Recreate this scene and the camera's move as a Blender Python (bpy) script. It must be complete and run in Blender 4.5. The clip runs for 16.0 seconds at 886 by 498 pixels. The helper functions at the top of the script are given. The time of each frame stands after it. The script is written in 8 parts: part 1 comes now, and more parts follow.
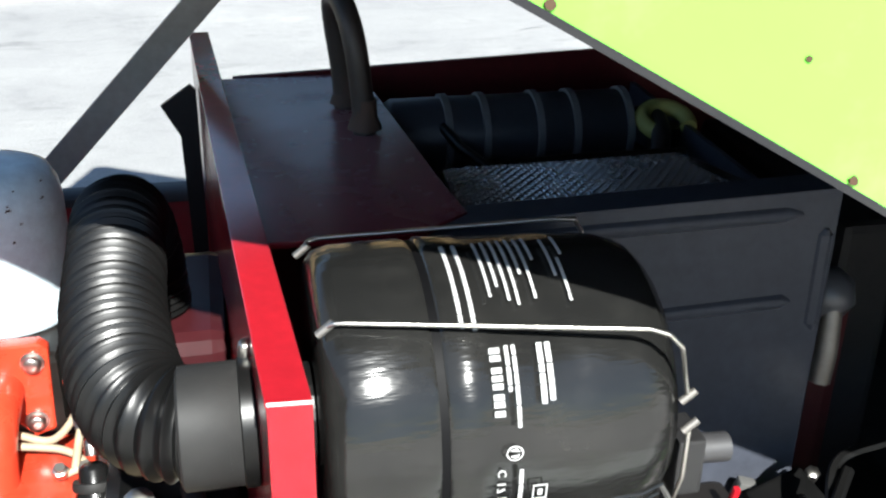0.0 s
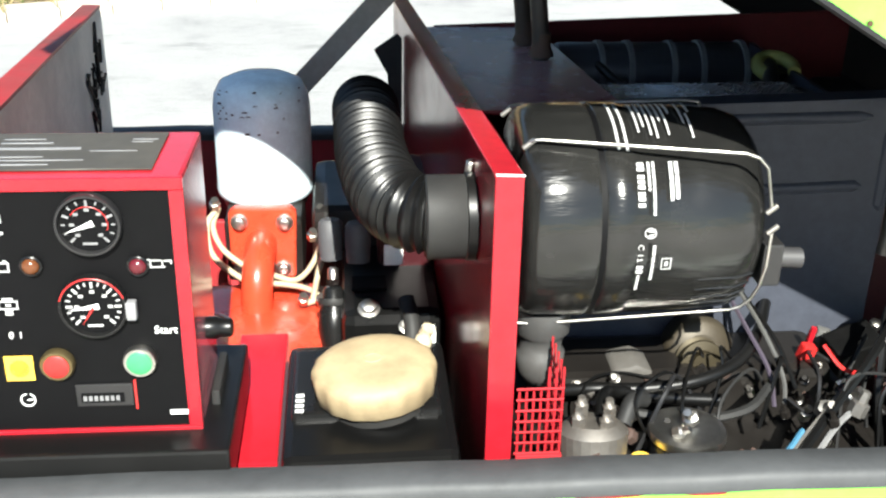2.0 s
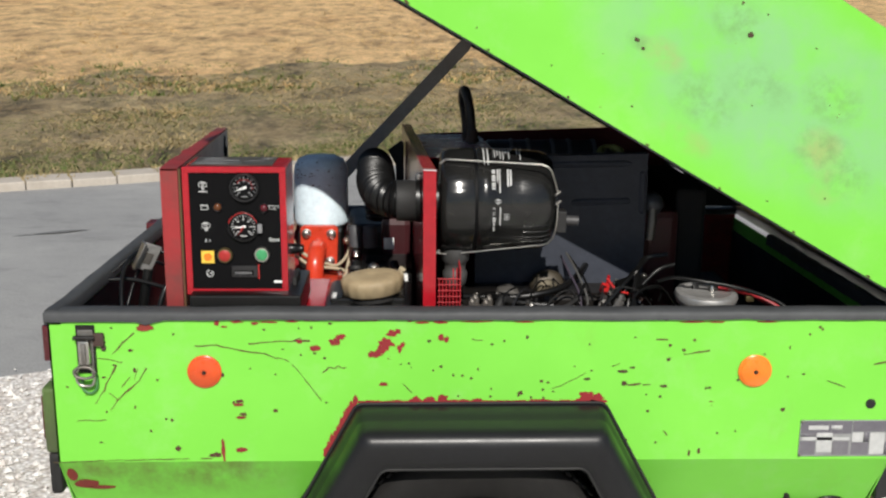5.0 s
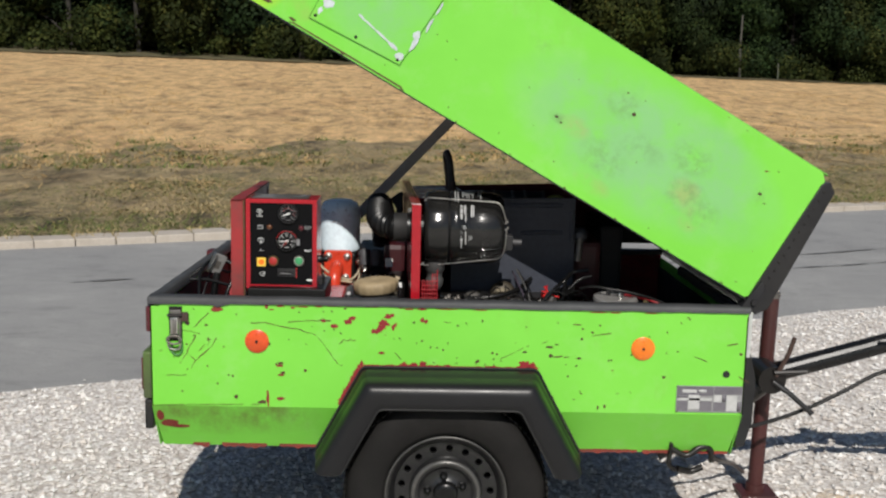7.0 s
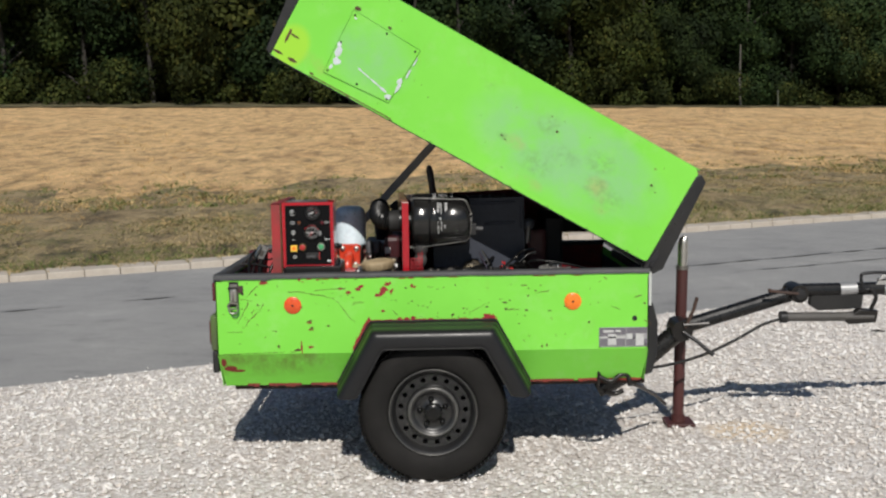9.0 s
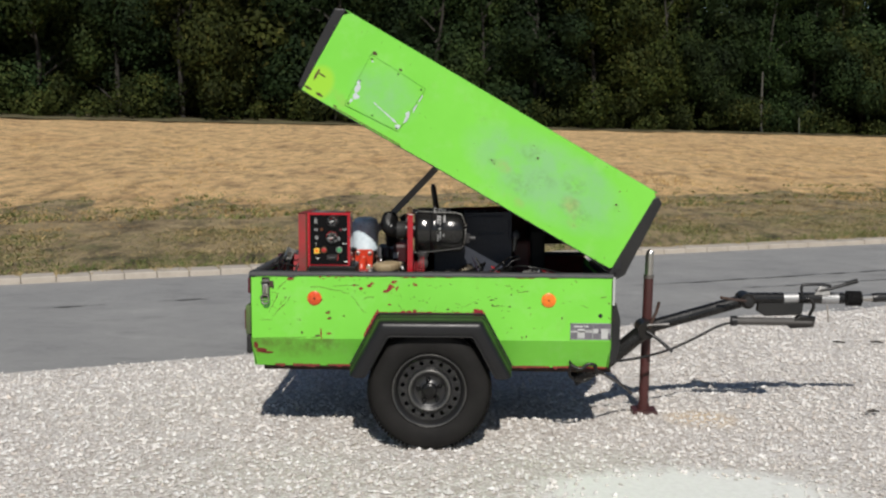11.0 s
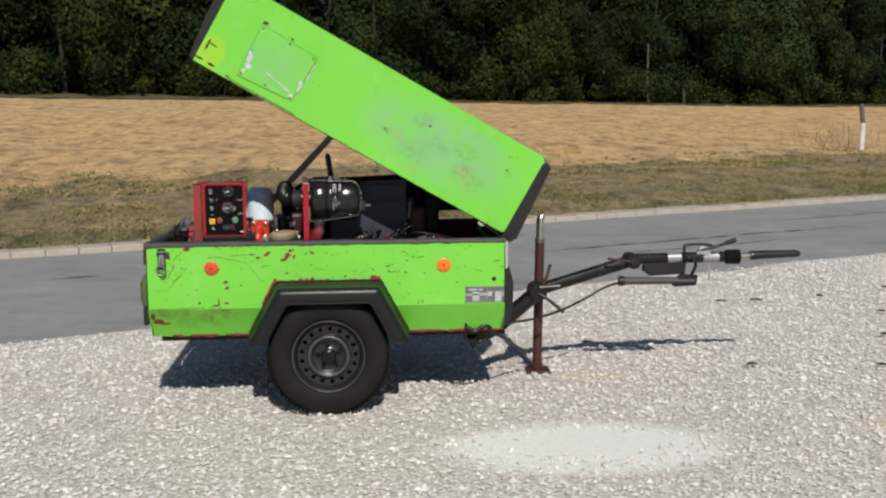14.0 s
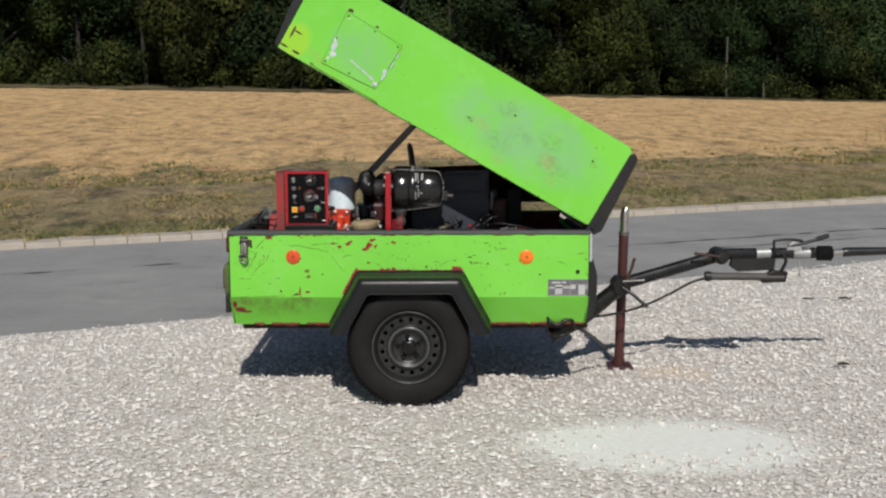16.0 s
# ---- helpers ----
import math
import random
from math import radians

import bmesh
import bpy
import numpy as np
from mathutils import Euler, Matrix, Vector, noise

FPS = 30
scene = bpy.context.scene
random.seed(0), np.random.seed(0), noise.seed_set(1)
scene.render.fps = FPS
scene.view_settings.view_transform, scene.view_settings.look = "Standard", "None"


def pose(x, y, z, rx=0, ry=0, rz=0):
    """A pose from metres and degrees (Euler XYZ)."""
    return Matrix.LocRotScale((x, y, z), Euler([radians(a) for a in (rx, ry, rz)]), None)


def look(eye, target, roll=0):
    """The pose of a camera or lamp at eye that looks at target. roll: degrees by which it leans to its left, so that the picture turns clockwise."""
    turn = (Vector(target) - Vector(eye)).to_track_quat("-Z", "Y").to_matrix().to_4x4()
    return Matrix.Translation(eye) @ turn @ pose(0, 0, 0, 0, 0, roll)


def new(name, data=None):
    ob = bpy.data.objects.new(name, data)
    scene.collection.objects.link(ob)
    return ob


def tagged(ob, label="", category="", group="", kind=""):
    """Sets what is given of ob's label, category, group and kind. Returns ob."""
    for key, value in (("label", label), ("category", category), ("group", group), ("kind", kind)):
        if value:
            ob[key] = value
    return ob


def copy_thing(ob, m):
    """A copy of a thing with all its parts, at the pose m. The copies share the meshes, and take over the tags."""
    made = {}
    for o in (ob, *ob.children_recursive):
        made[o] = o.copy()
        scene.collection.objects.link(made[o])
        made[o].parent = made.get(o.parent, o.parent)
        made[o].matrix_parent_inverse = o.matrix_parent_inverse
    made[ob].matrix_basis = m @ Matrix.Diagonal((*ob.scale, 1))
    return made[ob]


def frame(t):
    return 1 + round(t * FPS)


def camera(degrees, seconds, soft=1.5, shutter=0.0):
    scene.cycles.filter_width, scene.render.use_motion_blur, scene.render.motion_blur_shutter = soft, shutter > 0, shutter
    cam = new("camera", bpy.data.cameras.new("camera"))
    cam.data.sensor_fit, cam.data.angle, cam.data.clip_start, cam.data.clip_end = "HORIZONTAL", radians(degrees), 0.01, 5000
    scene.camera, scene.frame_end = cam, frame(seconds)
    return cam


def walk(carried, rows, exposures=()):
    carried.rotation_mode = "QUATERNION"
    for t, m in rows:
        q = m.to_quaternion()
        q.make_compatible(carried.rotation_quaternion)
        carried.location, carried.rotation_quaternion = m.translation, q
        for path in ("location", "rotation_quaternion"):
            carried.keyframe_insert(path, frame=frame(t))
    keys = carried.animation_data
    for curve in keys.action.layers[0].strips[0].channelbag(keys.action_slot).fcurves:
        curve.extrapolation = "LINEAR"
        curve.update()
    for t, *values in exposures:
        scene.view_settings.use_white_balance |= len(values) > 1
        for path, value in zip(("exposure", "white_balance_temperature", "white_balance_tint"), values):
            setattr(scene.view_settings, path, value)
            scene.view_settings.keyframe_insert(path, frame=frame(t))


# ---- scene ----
cam = camera(45.00, 16.0, soft=2.3)
# seconds, eye, target, roll
PATH = [
    (0.0, (0.7778, -0.4550, 1.5455), (1.1580, 1.3133, 0.6921), 1.05),
    (0.5, (0.7436, -0.4733, 1.5406), (1.0764, 1.2856, 0.6486), 1.69),
    (1.0, (0.6963, -0.5141, 1.5324), (0.9660, 1.2382, 0.6069), 1.27),
    (1.5, (0.6767, -0.5940, 1.5345), (0.9050, 1.1770, 0.6336), 2.76),
    (2.0, (0.6544, -0.8603, 1.5337), (0.8178, 0.9618, 0.7255), 1.08),
    (2.5, (0.6039, -1.0821, 1.5555), (0.7380, 0.7901, 0.8648), 1.06),
    (3.0, (0.5642, -1.3237, 1.5669), (0.7585, 0.5438, 0.8779), 0.54),
    (3.5, (0.6286, -1.4966, 1.5680), (0.7559, 0.4051, 0.9619), 1.18),
    (4.0, (0.7412, -1.7306, 1.5683), (0.7935, 0.1983, 1.0425), 0.25),
    (6.5, (0.7764, -2.8592, 1.5798), (0.8483, -0.9054, 1.1587), 0.92),
    (7.0, (0.8320, -3.1801, 1.5970), (0.8650, -1.2079, 1.2666), 1.30),
    (7.5, (0.9684, -3.5402, 1.5879), (0.8903, -1.5686, 1.2619), 0.31),
    (8.0, (0.9492, -3.8626, 1.5738), (0.9838, -1.8905, 1.2423), 0.35),
    (8.5, (0.9997, -4.1128, 1.5956), (1.0470, -2.1321, 1.3229), 0.16),
    (9.0, (0.9464, -4.4459, 1.5780), (0.9531, -2.4627, 1.3191), -0.87),
    (11.5, (1.0785, -5.3981, 1.6263), (1.0405, -3.4105, 1.4071), 0.47),
    (12.0, (1.0650, -5.4106, 1.6160), (1.1075, -3.4250, 1.3804), 0.11),
    (12.5, (1.0615, -5.4149, 1.6042), (1.1961, -3.4335, 1.3676), 0.07),
    (13.0, (1.0479, -5.4129, 1.6128), (1.3085, -3.4457, 1.3634), 0.03),
    (13.5, (1.0617, -5.4291, 1.6055), (1.2888, -3.4590, 1.3465), -0.28),
    (14.0, (1.0601, -5.4377, 1.5958), (1.2209, -3.4627, 1.3249), -0.22),
    (14.5, (1.0406, -5.4253, 1.5830), (1.1221, -3.4456, 1.3109), -0.16),
    (15.0, (1.0412, -5.4262, 1.5930), (1.0660, -3.4454, 1.3177), 0.00),
    (15.5, (1.0194, -5.4115, 1.5966), (1.0380, -3.4323, 1.3094), 0.36),
    (16.0, (1.0073, -5.3613, 1.5730), (1.0350, -3.3816, 1.2904), 0.07),
]
EXPOSURES = [(0.0, 1.72, 6150, 6), (1.0, 1.80, 6250, 6), (1.5, 1.80, 6300, 6), (2.0, 1.88, 6400, 4), (2.5, 1.62, 6400, 4), (3.0, 0.96, 6400, 3), (3.5, 0.55, 6450, 5), (4.0, 0.4, 6500, 7), (6.5, 0.02, 6500, 10), (9.0, -0.05, 6500, 10), (11.5, -0.12, 6500, 10), (13.0, -0.12, 6500, 10), (14.5, -0.20, 6500, 10), (16.0, -0.22, 6500, 10)]
walk(cam, [(t, look(eye, target, roll)) for t, eye, target, roll in PATH], EXPOSURES)

# ---- daylight: a clear late-summer noon, the sun behind the camera ----
SUN = Vector((0.062, -0.825, 0.706)).normalized()
world = bpy.data.worlds.new("sky")
scene.world = world
world.use_nodes = True
sky_nodes = world.node_tree.nodes
sky_tex = sky_nodes.new("ShaderNodeTexSky")
sky_tex.sky_type = "NISHITA"
sky_tex.sun_disc = False
sky_tex.sun_elevation = math.asin(SUN.z)
sky_tex.sun_rotation = math.atan2(SUN.x, SUN.y)
sky_tex.air_density, sky_tex.dust_density = 1.0, 0.35
sky_tex.ozone_density = 1.3
sky_nodes["Background"].inputs["Strength"].default_value = 0.054
world.node_tree.links.new(sky_tex.outputs["Color"], sky_nodes["Background"].inputs["Color"])
lamp = bpy.data.lights.new("sun", "SUN")
lamp.energy, lamp.angle, lamp.color = 4.4, radians(0.53), (1.0, 0.955, 0.89)
sun = new("sun", lamp)
sun.matrix_world = look(SUN * 40, (0, 0, 0))

# ---- materials ----
def nodes_of(name):
    m = bpy.data.materials.new(name)
    m.use_nodes = True
    nt = m.node_tree
    return m, nt, nt.nodes["Principled BSDF"]


def coords(nt, scale=(1, 1, 1)):
    tc = nt.nodes.new("ShaderNodeTexCoord")
    mp = nt.nodes.new("ShaderNodeMapping")
    mp.inputs["Scale"].default_value = scale
    nt.links.new(tc.outputs["Object"], mp.inputs["Vector"])
    return mp.outputs["Vector"]


def noise_of(nt, vec, scale, detail=4.0, rough=0.6):
    n = nt.nodes.new("ShaderNodeTexNoise")
    n.inputs["Scale"].default_value, n.inputs["Detail"].default_value, n.inputs["Roughness"].default_value = scale, detail, rough
    nt.links.new(vec, n.inputs["Vector"])
    return n.outputs["Fac"]


def ramp(nt, fac, stops):
    r = nt.nodes.new("ShaderNodeValToRGB")
    els = r.color_ramp.elements
    while len(els) < len(stops):
        els.new(0.5)
    for e, (p, c) in zip(els, stops):
        e.position, e.color = p, (*c, 1) if len(c) == 3 else c
    nt.links.new(fac, r.inputs["Fac"])
    return r.outputs["Color"]


def mix(nt, fac, a, b, kind="MIX"):
    m = nt.nodes.new("ShaderNodeMix")
    m.data_type, m.blend_type = "RGBA", kind
    for sock, v in ((m.inputs[0], fac), (m.inputs[6], a), (m.inputs[7], b)):
        if isinstance(v, (int, float)):
            sock.default_value = v
        elif isinstance(v, tuple):
            sock.default_value = (*v, 1)
        else:
            nt.links.new(v, sock)
    return m.outputs[2]


def bump(nt, b, height, strength=0.3, dist=0.01):
    n = nt.nodes.new("ShaderNodeBump")
    n.inputs["Strength"].default_value, n.inputs["Distance"].default_value = strength, dist
    nt.links.new(height, n.inputs["Height"])
    nt.links.new(n.outputs["Normal"], b.inputs["Normal"])


def paint(name, base, rough=0.35, metal=0.0, dirt=(0.05, 0.04, 0.03), dirt_amount=0.35, grain=60.0, relief=0.05, coat=0.0, spec=0.5, film=0.0):
    """A surface with large dirty patches and fine grain."""
    m, nt, b = nodes_of(name)
    v = coords(nt)
    big = ramp(nt, noise_of(nt, v, 5.0, 6.0, 0.65), [(0.42, (0, 0, 0)), (0.75, (1, 1, 1))])
    fine = noise_of(nt, v, grain, 4.0, 0.7)
    shade = ramp(nt, fine, [(0.25, tuple(c * 0.82 for c in base)), (0.75, tuple(min(1, c * 1.12) for c in base))])
    scl = nt.nodes.new("ShaderNodeMath")
    scl.operation = "MULTIPLY"
    scl.inputs[1].default_value = dirt_amount
    nt.links.new(big, scl.inputs[0])
    nt.links.new(mix(nt, scl.outputs[0], shade, dirt), b.inputs["Base Color"])
    rr = nt.nodes.new("ShaderNodeMapRange")
    rr.inputs["To Min"].default_value, rr.inputs["To Max"].default_value = max(0.03, rough - 0.1), min(1, rough + 0.18)
    nt.links.new(noise_of(nt, v, 14.0, 5.0), rr.inputs["Value"])
    nt.links.new(rr.outputs["Result"], b.inputs["Roughness"])
    b.inputs["Metallic"].default_value = metal
    b.inputs["Coat Weight"].default_value = coat
    b.inputs["Specular IOR Level"].default_value = spec
    if film:  # bluish sheen at grazing angles
        b.inputs["Sheen Weight"].default_value, b.inputs["Sheen Roughness"].default_value = film, 0.35
        b.inputs["Sheen Tint"].default_value = (0.85, 0.85, 1.0, 1)
    if relief:
        bump(nt, b, fine, relief, 0.002)
    return m


def calc(nt, op, a, b=None):
    n = nt.nodes.new("ShaderNodeMath")
    n.operation = op
    for sock, v in ((n.inputs[0], a), (n.inputs[1], b)):
        if v is None:
            continue
        if isinstance(v, (int, float)):
            sock.default_value = v
        else:
            nt.links.new(v, sock)
    return n.outputs[0]


def along_axis(nt, vec, axis, offset=0.0):
    n = nt.nodes.new("ShaderNodeVectorMath")
    n.operation = "DOT_PRODUCT"
    n.inputs[1].default_value = axis
    nt.links.new(vec, n.inputs[0])
    return calc(nt, "ADD", n.outputs["Value"], offset)


def blotch(nt, s, t, s0, t0, rs, rt):
    """1 in the middle of a soft ellipse, 0 outside it."""
    ds = calc(nt, "DIVIDE", calc(nt, "SUBTRACT", s, s0), rs)
    dt = calc(nt, "DIVIDE", calc(nt, "SUBTRACT", t, t0), rt)
    q = calc(nt, "ADD", calc(nt, "MULTIPLY", ds, ds), calc(nt, "MULTIPLY", dt, dt))
    return calc(nt, "MAXIMUM", calc(nt, "SUBTRACT", 1.0, q), 0.0)


def blotches(nt, s, t, spots):
    out = None
    for s0, t0, rs, rt, k in spots:
        f = calc(nt, "MULTIPLY", blotch(nt, s, t, s0, t0, rs, rt), k)
        out = f if out is None else calc(nt, "MAXIMUM", out, f)
    return out


def green_paint(name="green_paint", smudges=False, grime_low=False):
    """Bright green brushed-on paint over red primer: faded blotches, specks worn through."""
    m, nt, b = nodes_of(name)
    v = coords(nt)
    tone = ramp(nt, noise_of(nt, v, 2.2, 5.0, 0.6), [(0.3, (0.164, 0.545, 0.052)), (0.7, (0.198, 0.615, 0.068))])
    fade = ramp(nt, noise_of(nt, v, 7.0, 6.0, 0.7), [(0.52, (0, 0, 0)), (0.80, (0.5, 0.5, 0.5))])
    col = mix(nt, fade, tone, (0.27, 0.58, 0.16))
    grime = ramp(nt, noise_of(nt, coords(nt, (1, 1, 0.45)), 3.4, 8.0, 0.75), [(0.58, (0, 0, 0)), (0.78, (0.5, 0.5, 0.5))])
    col = mix(nt, grime, col, (0.19, 0.40, 0.05))
    if grime_low:
        # old dirt dried on the slanted panel at the tail
        x, z = along_axis(nt, v, (1, 0, 0), 0.9), along_axis(nt, v, (0, 0, 1), 0.4)
        f = blotches(nt, x, z, [(0.12, 0.535, 0.16, 0.05, 1.0), (0.33, 0.530, 0.20, 0.06, 1.0), (0.23, 0.50, 0.3, 0.06, 0.7), (0.05, 0.49, 0.08, 0.05, 0.8)])
        f = calc(nt, "MULTIPLY", f, ramp(nt, noise_of(nt, coords(nt, (1, 1, 0.5)), 16.0, 6.0, 0.7), [(0.35, (0, 0, 0)), (0.65, (0.85, 0.85, 0.85))]))
        col = mix(nt, f, col, (0.13, 0.15, 0.035))
    if smudges:
        # rubbed lettering and grey-green smears on the hood's side; s along the hood, n up from its open edge
        a = radians(29.75)
        s = along_axis(nt, v, (-math.cos(a), 0, math.sin(a)), 0.0047)
        n = along_axis(nt, v, (math.sin(a), 0, math.cos(a)), -0.0062)
        cloud = noise_of(nt, coords(nt, (1, 1, 1)), 11.0, 4.0, 0.62)
        soft = blotches(nt, s, n, [(0.37, 0.24, 0.13, 0.11, 0.75), (0.50, 0.13, 0.16, 0.09, 0.7), (0.60, 0.29, 0.18, 0.09, 0.7), (0.35, 0.33, 0.15, 0.08, 0.7), (0.52, 0.22, 0.50, 0.21, 0.85), (0.22, 0.22, 0.14, 0.13, 0.55), (0.75, 0.24, 0.20, 0.12, 0.7), (1.42, 0.18, 0.20, 0.15, 0.6)])
        f = calc(nt, "MULTIPLY", soft, ramp(nt, cloud, [(0.30, (0.25, 0.25, 0.25)), (0.66, (0.95, 0.95, 0.95))]))
        col = mix(nt, calc(nt, "MINIMUM", calc(nt, "MULTIPLY", f, 1.15), 0.70), col, (0.225, 0.45, 0.235))
        tan = blotches(nt, s, n, [(0.745, 0.17, 0.06, 0.035, 1.0), (0.354, 0.172, 0.06, 0.05, 1.0), (0.608, 0.051, 0.07, 0.03, 0.8), (0.30, 0.12, 0.05, 0.05, 0.8), (1.60, 0.05, 0.10, 0.05, 0.5)])
        f = calc(nt, "MULTIPLY", tan, ramp(nt, cloud, [(0.40, (0, 0, 0)), (0.60, (0.65, 0.65, 0.65))]))
        col = mix(nt, f, col, (0.34, 0.34, 0.11))
        yellow = blotches(nt, s, n, [(1.73, 0.07, 0.08, 0.10, 1.4)])
        col = mix(nt, calc(nt, "MINIMUM", yellow, 0.7), col, (0.33, 0.58, 0.030))
        dark = blotches(nt, s, n, [(0.392, 0.268, 0.08, 0.06, 1.0), (0.652, 0.301, 0.06, 0.05, 1.0), (0.354, 0.172, 0.08, 0.06, 1.0), (0.622, 0.135, 0.09, 0.06, 0.9), (0.80, 0.168, 0.035, 0.02, 1.0), (0.278, 0.154, 0.07, 0.05, 0.9), (0.149, 0.288, 0.03, 0.04, 0.6), (0.54, 0.22, 0.10, 0.05, 0.7), (0.953, 0.326, 0.05, 0.03, 0.4)])
        f = calc(nt, "MULTIPLY", dark, ramp(nt, noise_of(nt, v, 34.0, 5.0, 0.72), [(0.42, (0, 0, 0)), (0.66, (0.60, 0.60, 0.60))]))
        col = mix(nt, f, col, (0.145, 0.27, 0.10))
    chip = ramp(nt, noise_of(nt, coords(nt, (1, 1, 1.6)), 26.0, 5.0, 0.62), [(0.735, (0, 0, 0)), (0.75, (1, 1, 1))])
    col = mix(nt, chip, col, (0.13, 0.025, 0.018))
    nt.links.new(col, b.inputs["Base Color"])
    b.inputs["Roughness"].default_value = 0.45
    b.inputs["Specular IOR Level"].default_value = 0.25
    bump(nt, b, noise_of(nt, v, 18.0, 3.0), 0.08, 0.004)
    return m


def gravel_ground():
    m, nt, b = nodes_of("gravel_bed")
    v = coords(nt)
    vo = nt.nodes.new("ShaderNodeTexVoronoi")
    vo.inputs["Scale"].default_value = 55.0
    nt.links.new(v, vo.inputs["Vector"])
    sep = nt.nodes.new("ShaderNodeSeparateColor")
    nt.links.new(vo.outputs["Color"], sep.inputs["Color"])
    stone = ramp(nt, sep.outputs["Red"], [(0.0, (0.50, 0.45, 0.41)), (0.3, (0.64, 0.60, 0.56)), (0.7, (0.75, 0.72, 0.68)), (1.0, (0.86, 0.84, 0.81))])
    gap = ramp(nt, vo.outputs["Distance"], [(0.35, (1, 1, 1)), (0.75, (0.7, 0.67, 0.64))])
    dust = ramp(nt, noise_of(nt, v, 1.1, 6.0, 0.7), [(0.45, (0, 0, 0)), (0.8, (0.5, 0.5, 0.5))])
    col = mix(nt, dust, mix(nt, 1.0, stone, gap, "MULTIPLY"), (0.55, 0.52, 0.47))
    # a pale spill of stone dust and a smear of yellow sand
    x, y = along_axis(nt, v, (1, 0, 0)), along_axis(nt, v, (0, 1, 0))
    ragged = ramp(nt, noise_of(nt, v, 7.0, 6.0, 0.7), [(0.30, (0.35, 0.35, 0.35)), (0.55, (1, 1, 1))])
    spill = f = calc(nt, "MULTIPLY", blotches(nt, x, y, [(2.12, -0.68, 0.74, 0.44, 2.0), (1.80, -0.64, 0.46, 0.30, 1.6)]), ragged)
    col = mix(nt, calc(nt, "MINIMUM", f, 0.93), col, ramp(nt, noise_of(nt, v, 30.0, 4.0), [(0.3, (0.76, 0.765, 0.72)), (0.7, (0.86, 0.865, 0.82))]))
    f = calc(nt, "MULTIPLY", blotches(nt, x, y, [(2.43, 0.60, 0.24, 0.22, 0.8), (3.86, -0.55, 0.42, 0.24, 0.8)]), ragged)
    col = mix(nt, calc(nt, "MINIMUM", f, 0.6), col, (0.72, 0.55, 0.34))
    nt.links.new(col, b.inputs["Base Color"])
    b.inputs["Roughness"].default_value = 0.92
    flat = calc(nt, "SUBTRACT", 1.0, calc(nt, "MINIMUM", spill, 0.85))
    bump(nt, b, calc(nt, "MULTIPLY", vo.outputs["Distance"], flat), 0.6, -0.012)
    return m


def stone_material():
    m, nt, b = nodes_of("gravel_stone")
    g = nt.nodes.new("ShaderNodeNewGeometry")
    col = ramp(nt, g.outputs["Random Per Island"], [(0.0, (0.42, 0.37, 0.33)), (0.12, (0.58, 0.53, 0.48)), (0.4, (0.70, 0.66, 0.62)), (0.7, (0.78, 0.75, 0.71)), (0.92, (0.90, 0.89, 0.86)), (1.0, (0.60, 0.50, 0.42))])
    nt.links.new(mix(nt, 1.0, mix(nt, 0.35, col, ramp(nt, noise_of(nt, coords(nt), 160.0, 3.0), [(0.3, (0.3, 0.28, 0.26)), (0.7, (0.8, 0.79, 0.77))])), ramp(nt, noise_of(nt, coords(nt), 5.0, 6.0, 0.75), [(0.33, (0.74, 0.735, 0.73)), (0.5, (1, 1, 1)), (0.68, (1.10, 1.09, 1.08))]), "MULTIPLY"), b.inputs["Base Color"])
    b.inputs["Roughness"].default_value = 0.9
    return m


def asphalt():
    m, nt, b = nodes_of("old_asphalt")
    v = coords(nt)
    base = ramp(nt, noise_of(nt, v, 0.9, 8.0, 0.7), [(0.30, (0.21, 0.21, 0.21)), (0.42, (0.29, 0.288, 0.282)), (0.58, (0.33, 0.327, 0.317)), (0.72, (0.40, 0.395, 0.38))])
    grit = ramp(nt, noise_of(nt, v, 130.0, 3.0, 0.8), [(0.3, (0.62, 0.62, 0.62)), (0.7, (1.15, 1.15, 1.15))])
    col = mix(nt, 1.0, base, grit, "MULTIPLY")
    streak = ramp(nt, noise_of(nt, coords(nt, (0.6, 1.7, 1)), 1.6, 7.0, 0.75), [(0.57, (0, 0, 0)), (0.70, (0.7, 0.7, 0.7))])
    col = mix(nt, streak, col, (0.13, 0.13, 0.13))
    crack = ramp(nt, noise_of(nt, coords(nt, (0.35, 1.5, 1)), 2.3, 9.0, 0.65), [(0.493, (0, 0, 0)), (0.5, (0.3, 0.3, 0.3)), (0.507, (0, 0, 0))])
    col = mix(nt, crack, col, (0.08, 0.08, 0.08))
    nt.links.new(col, b.inputs["Base Color"])
    b.inputs["Roughness"].default_value = 0.88
    bump(nt, b, noise_of(nt, v, 130.0, 3.0, 0.8), 0.35, 0.004)
    return m


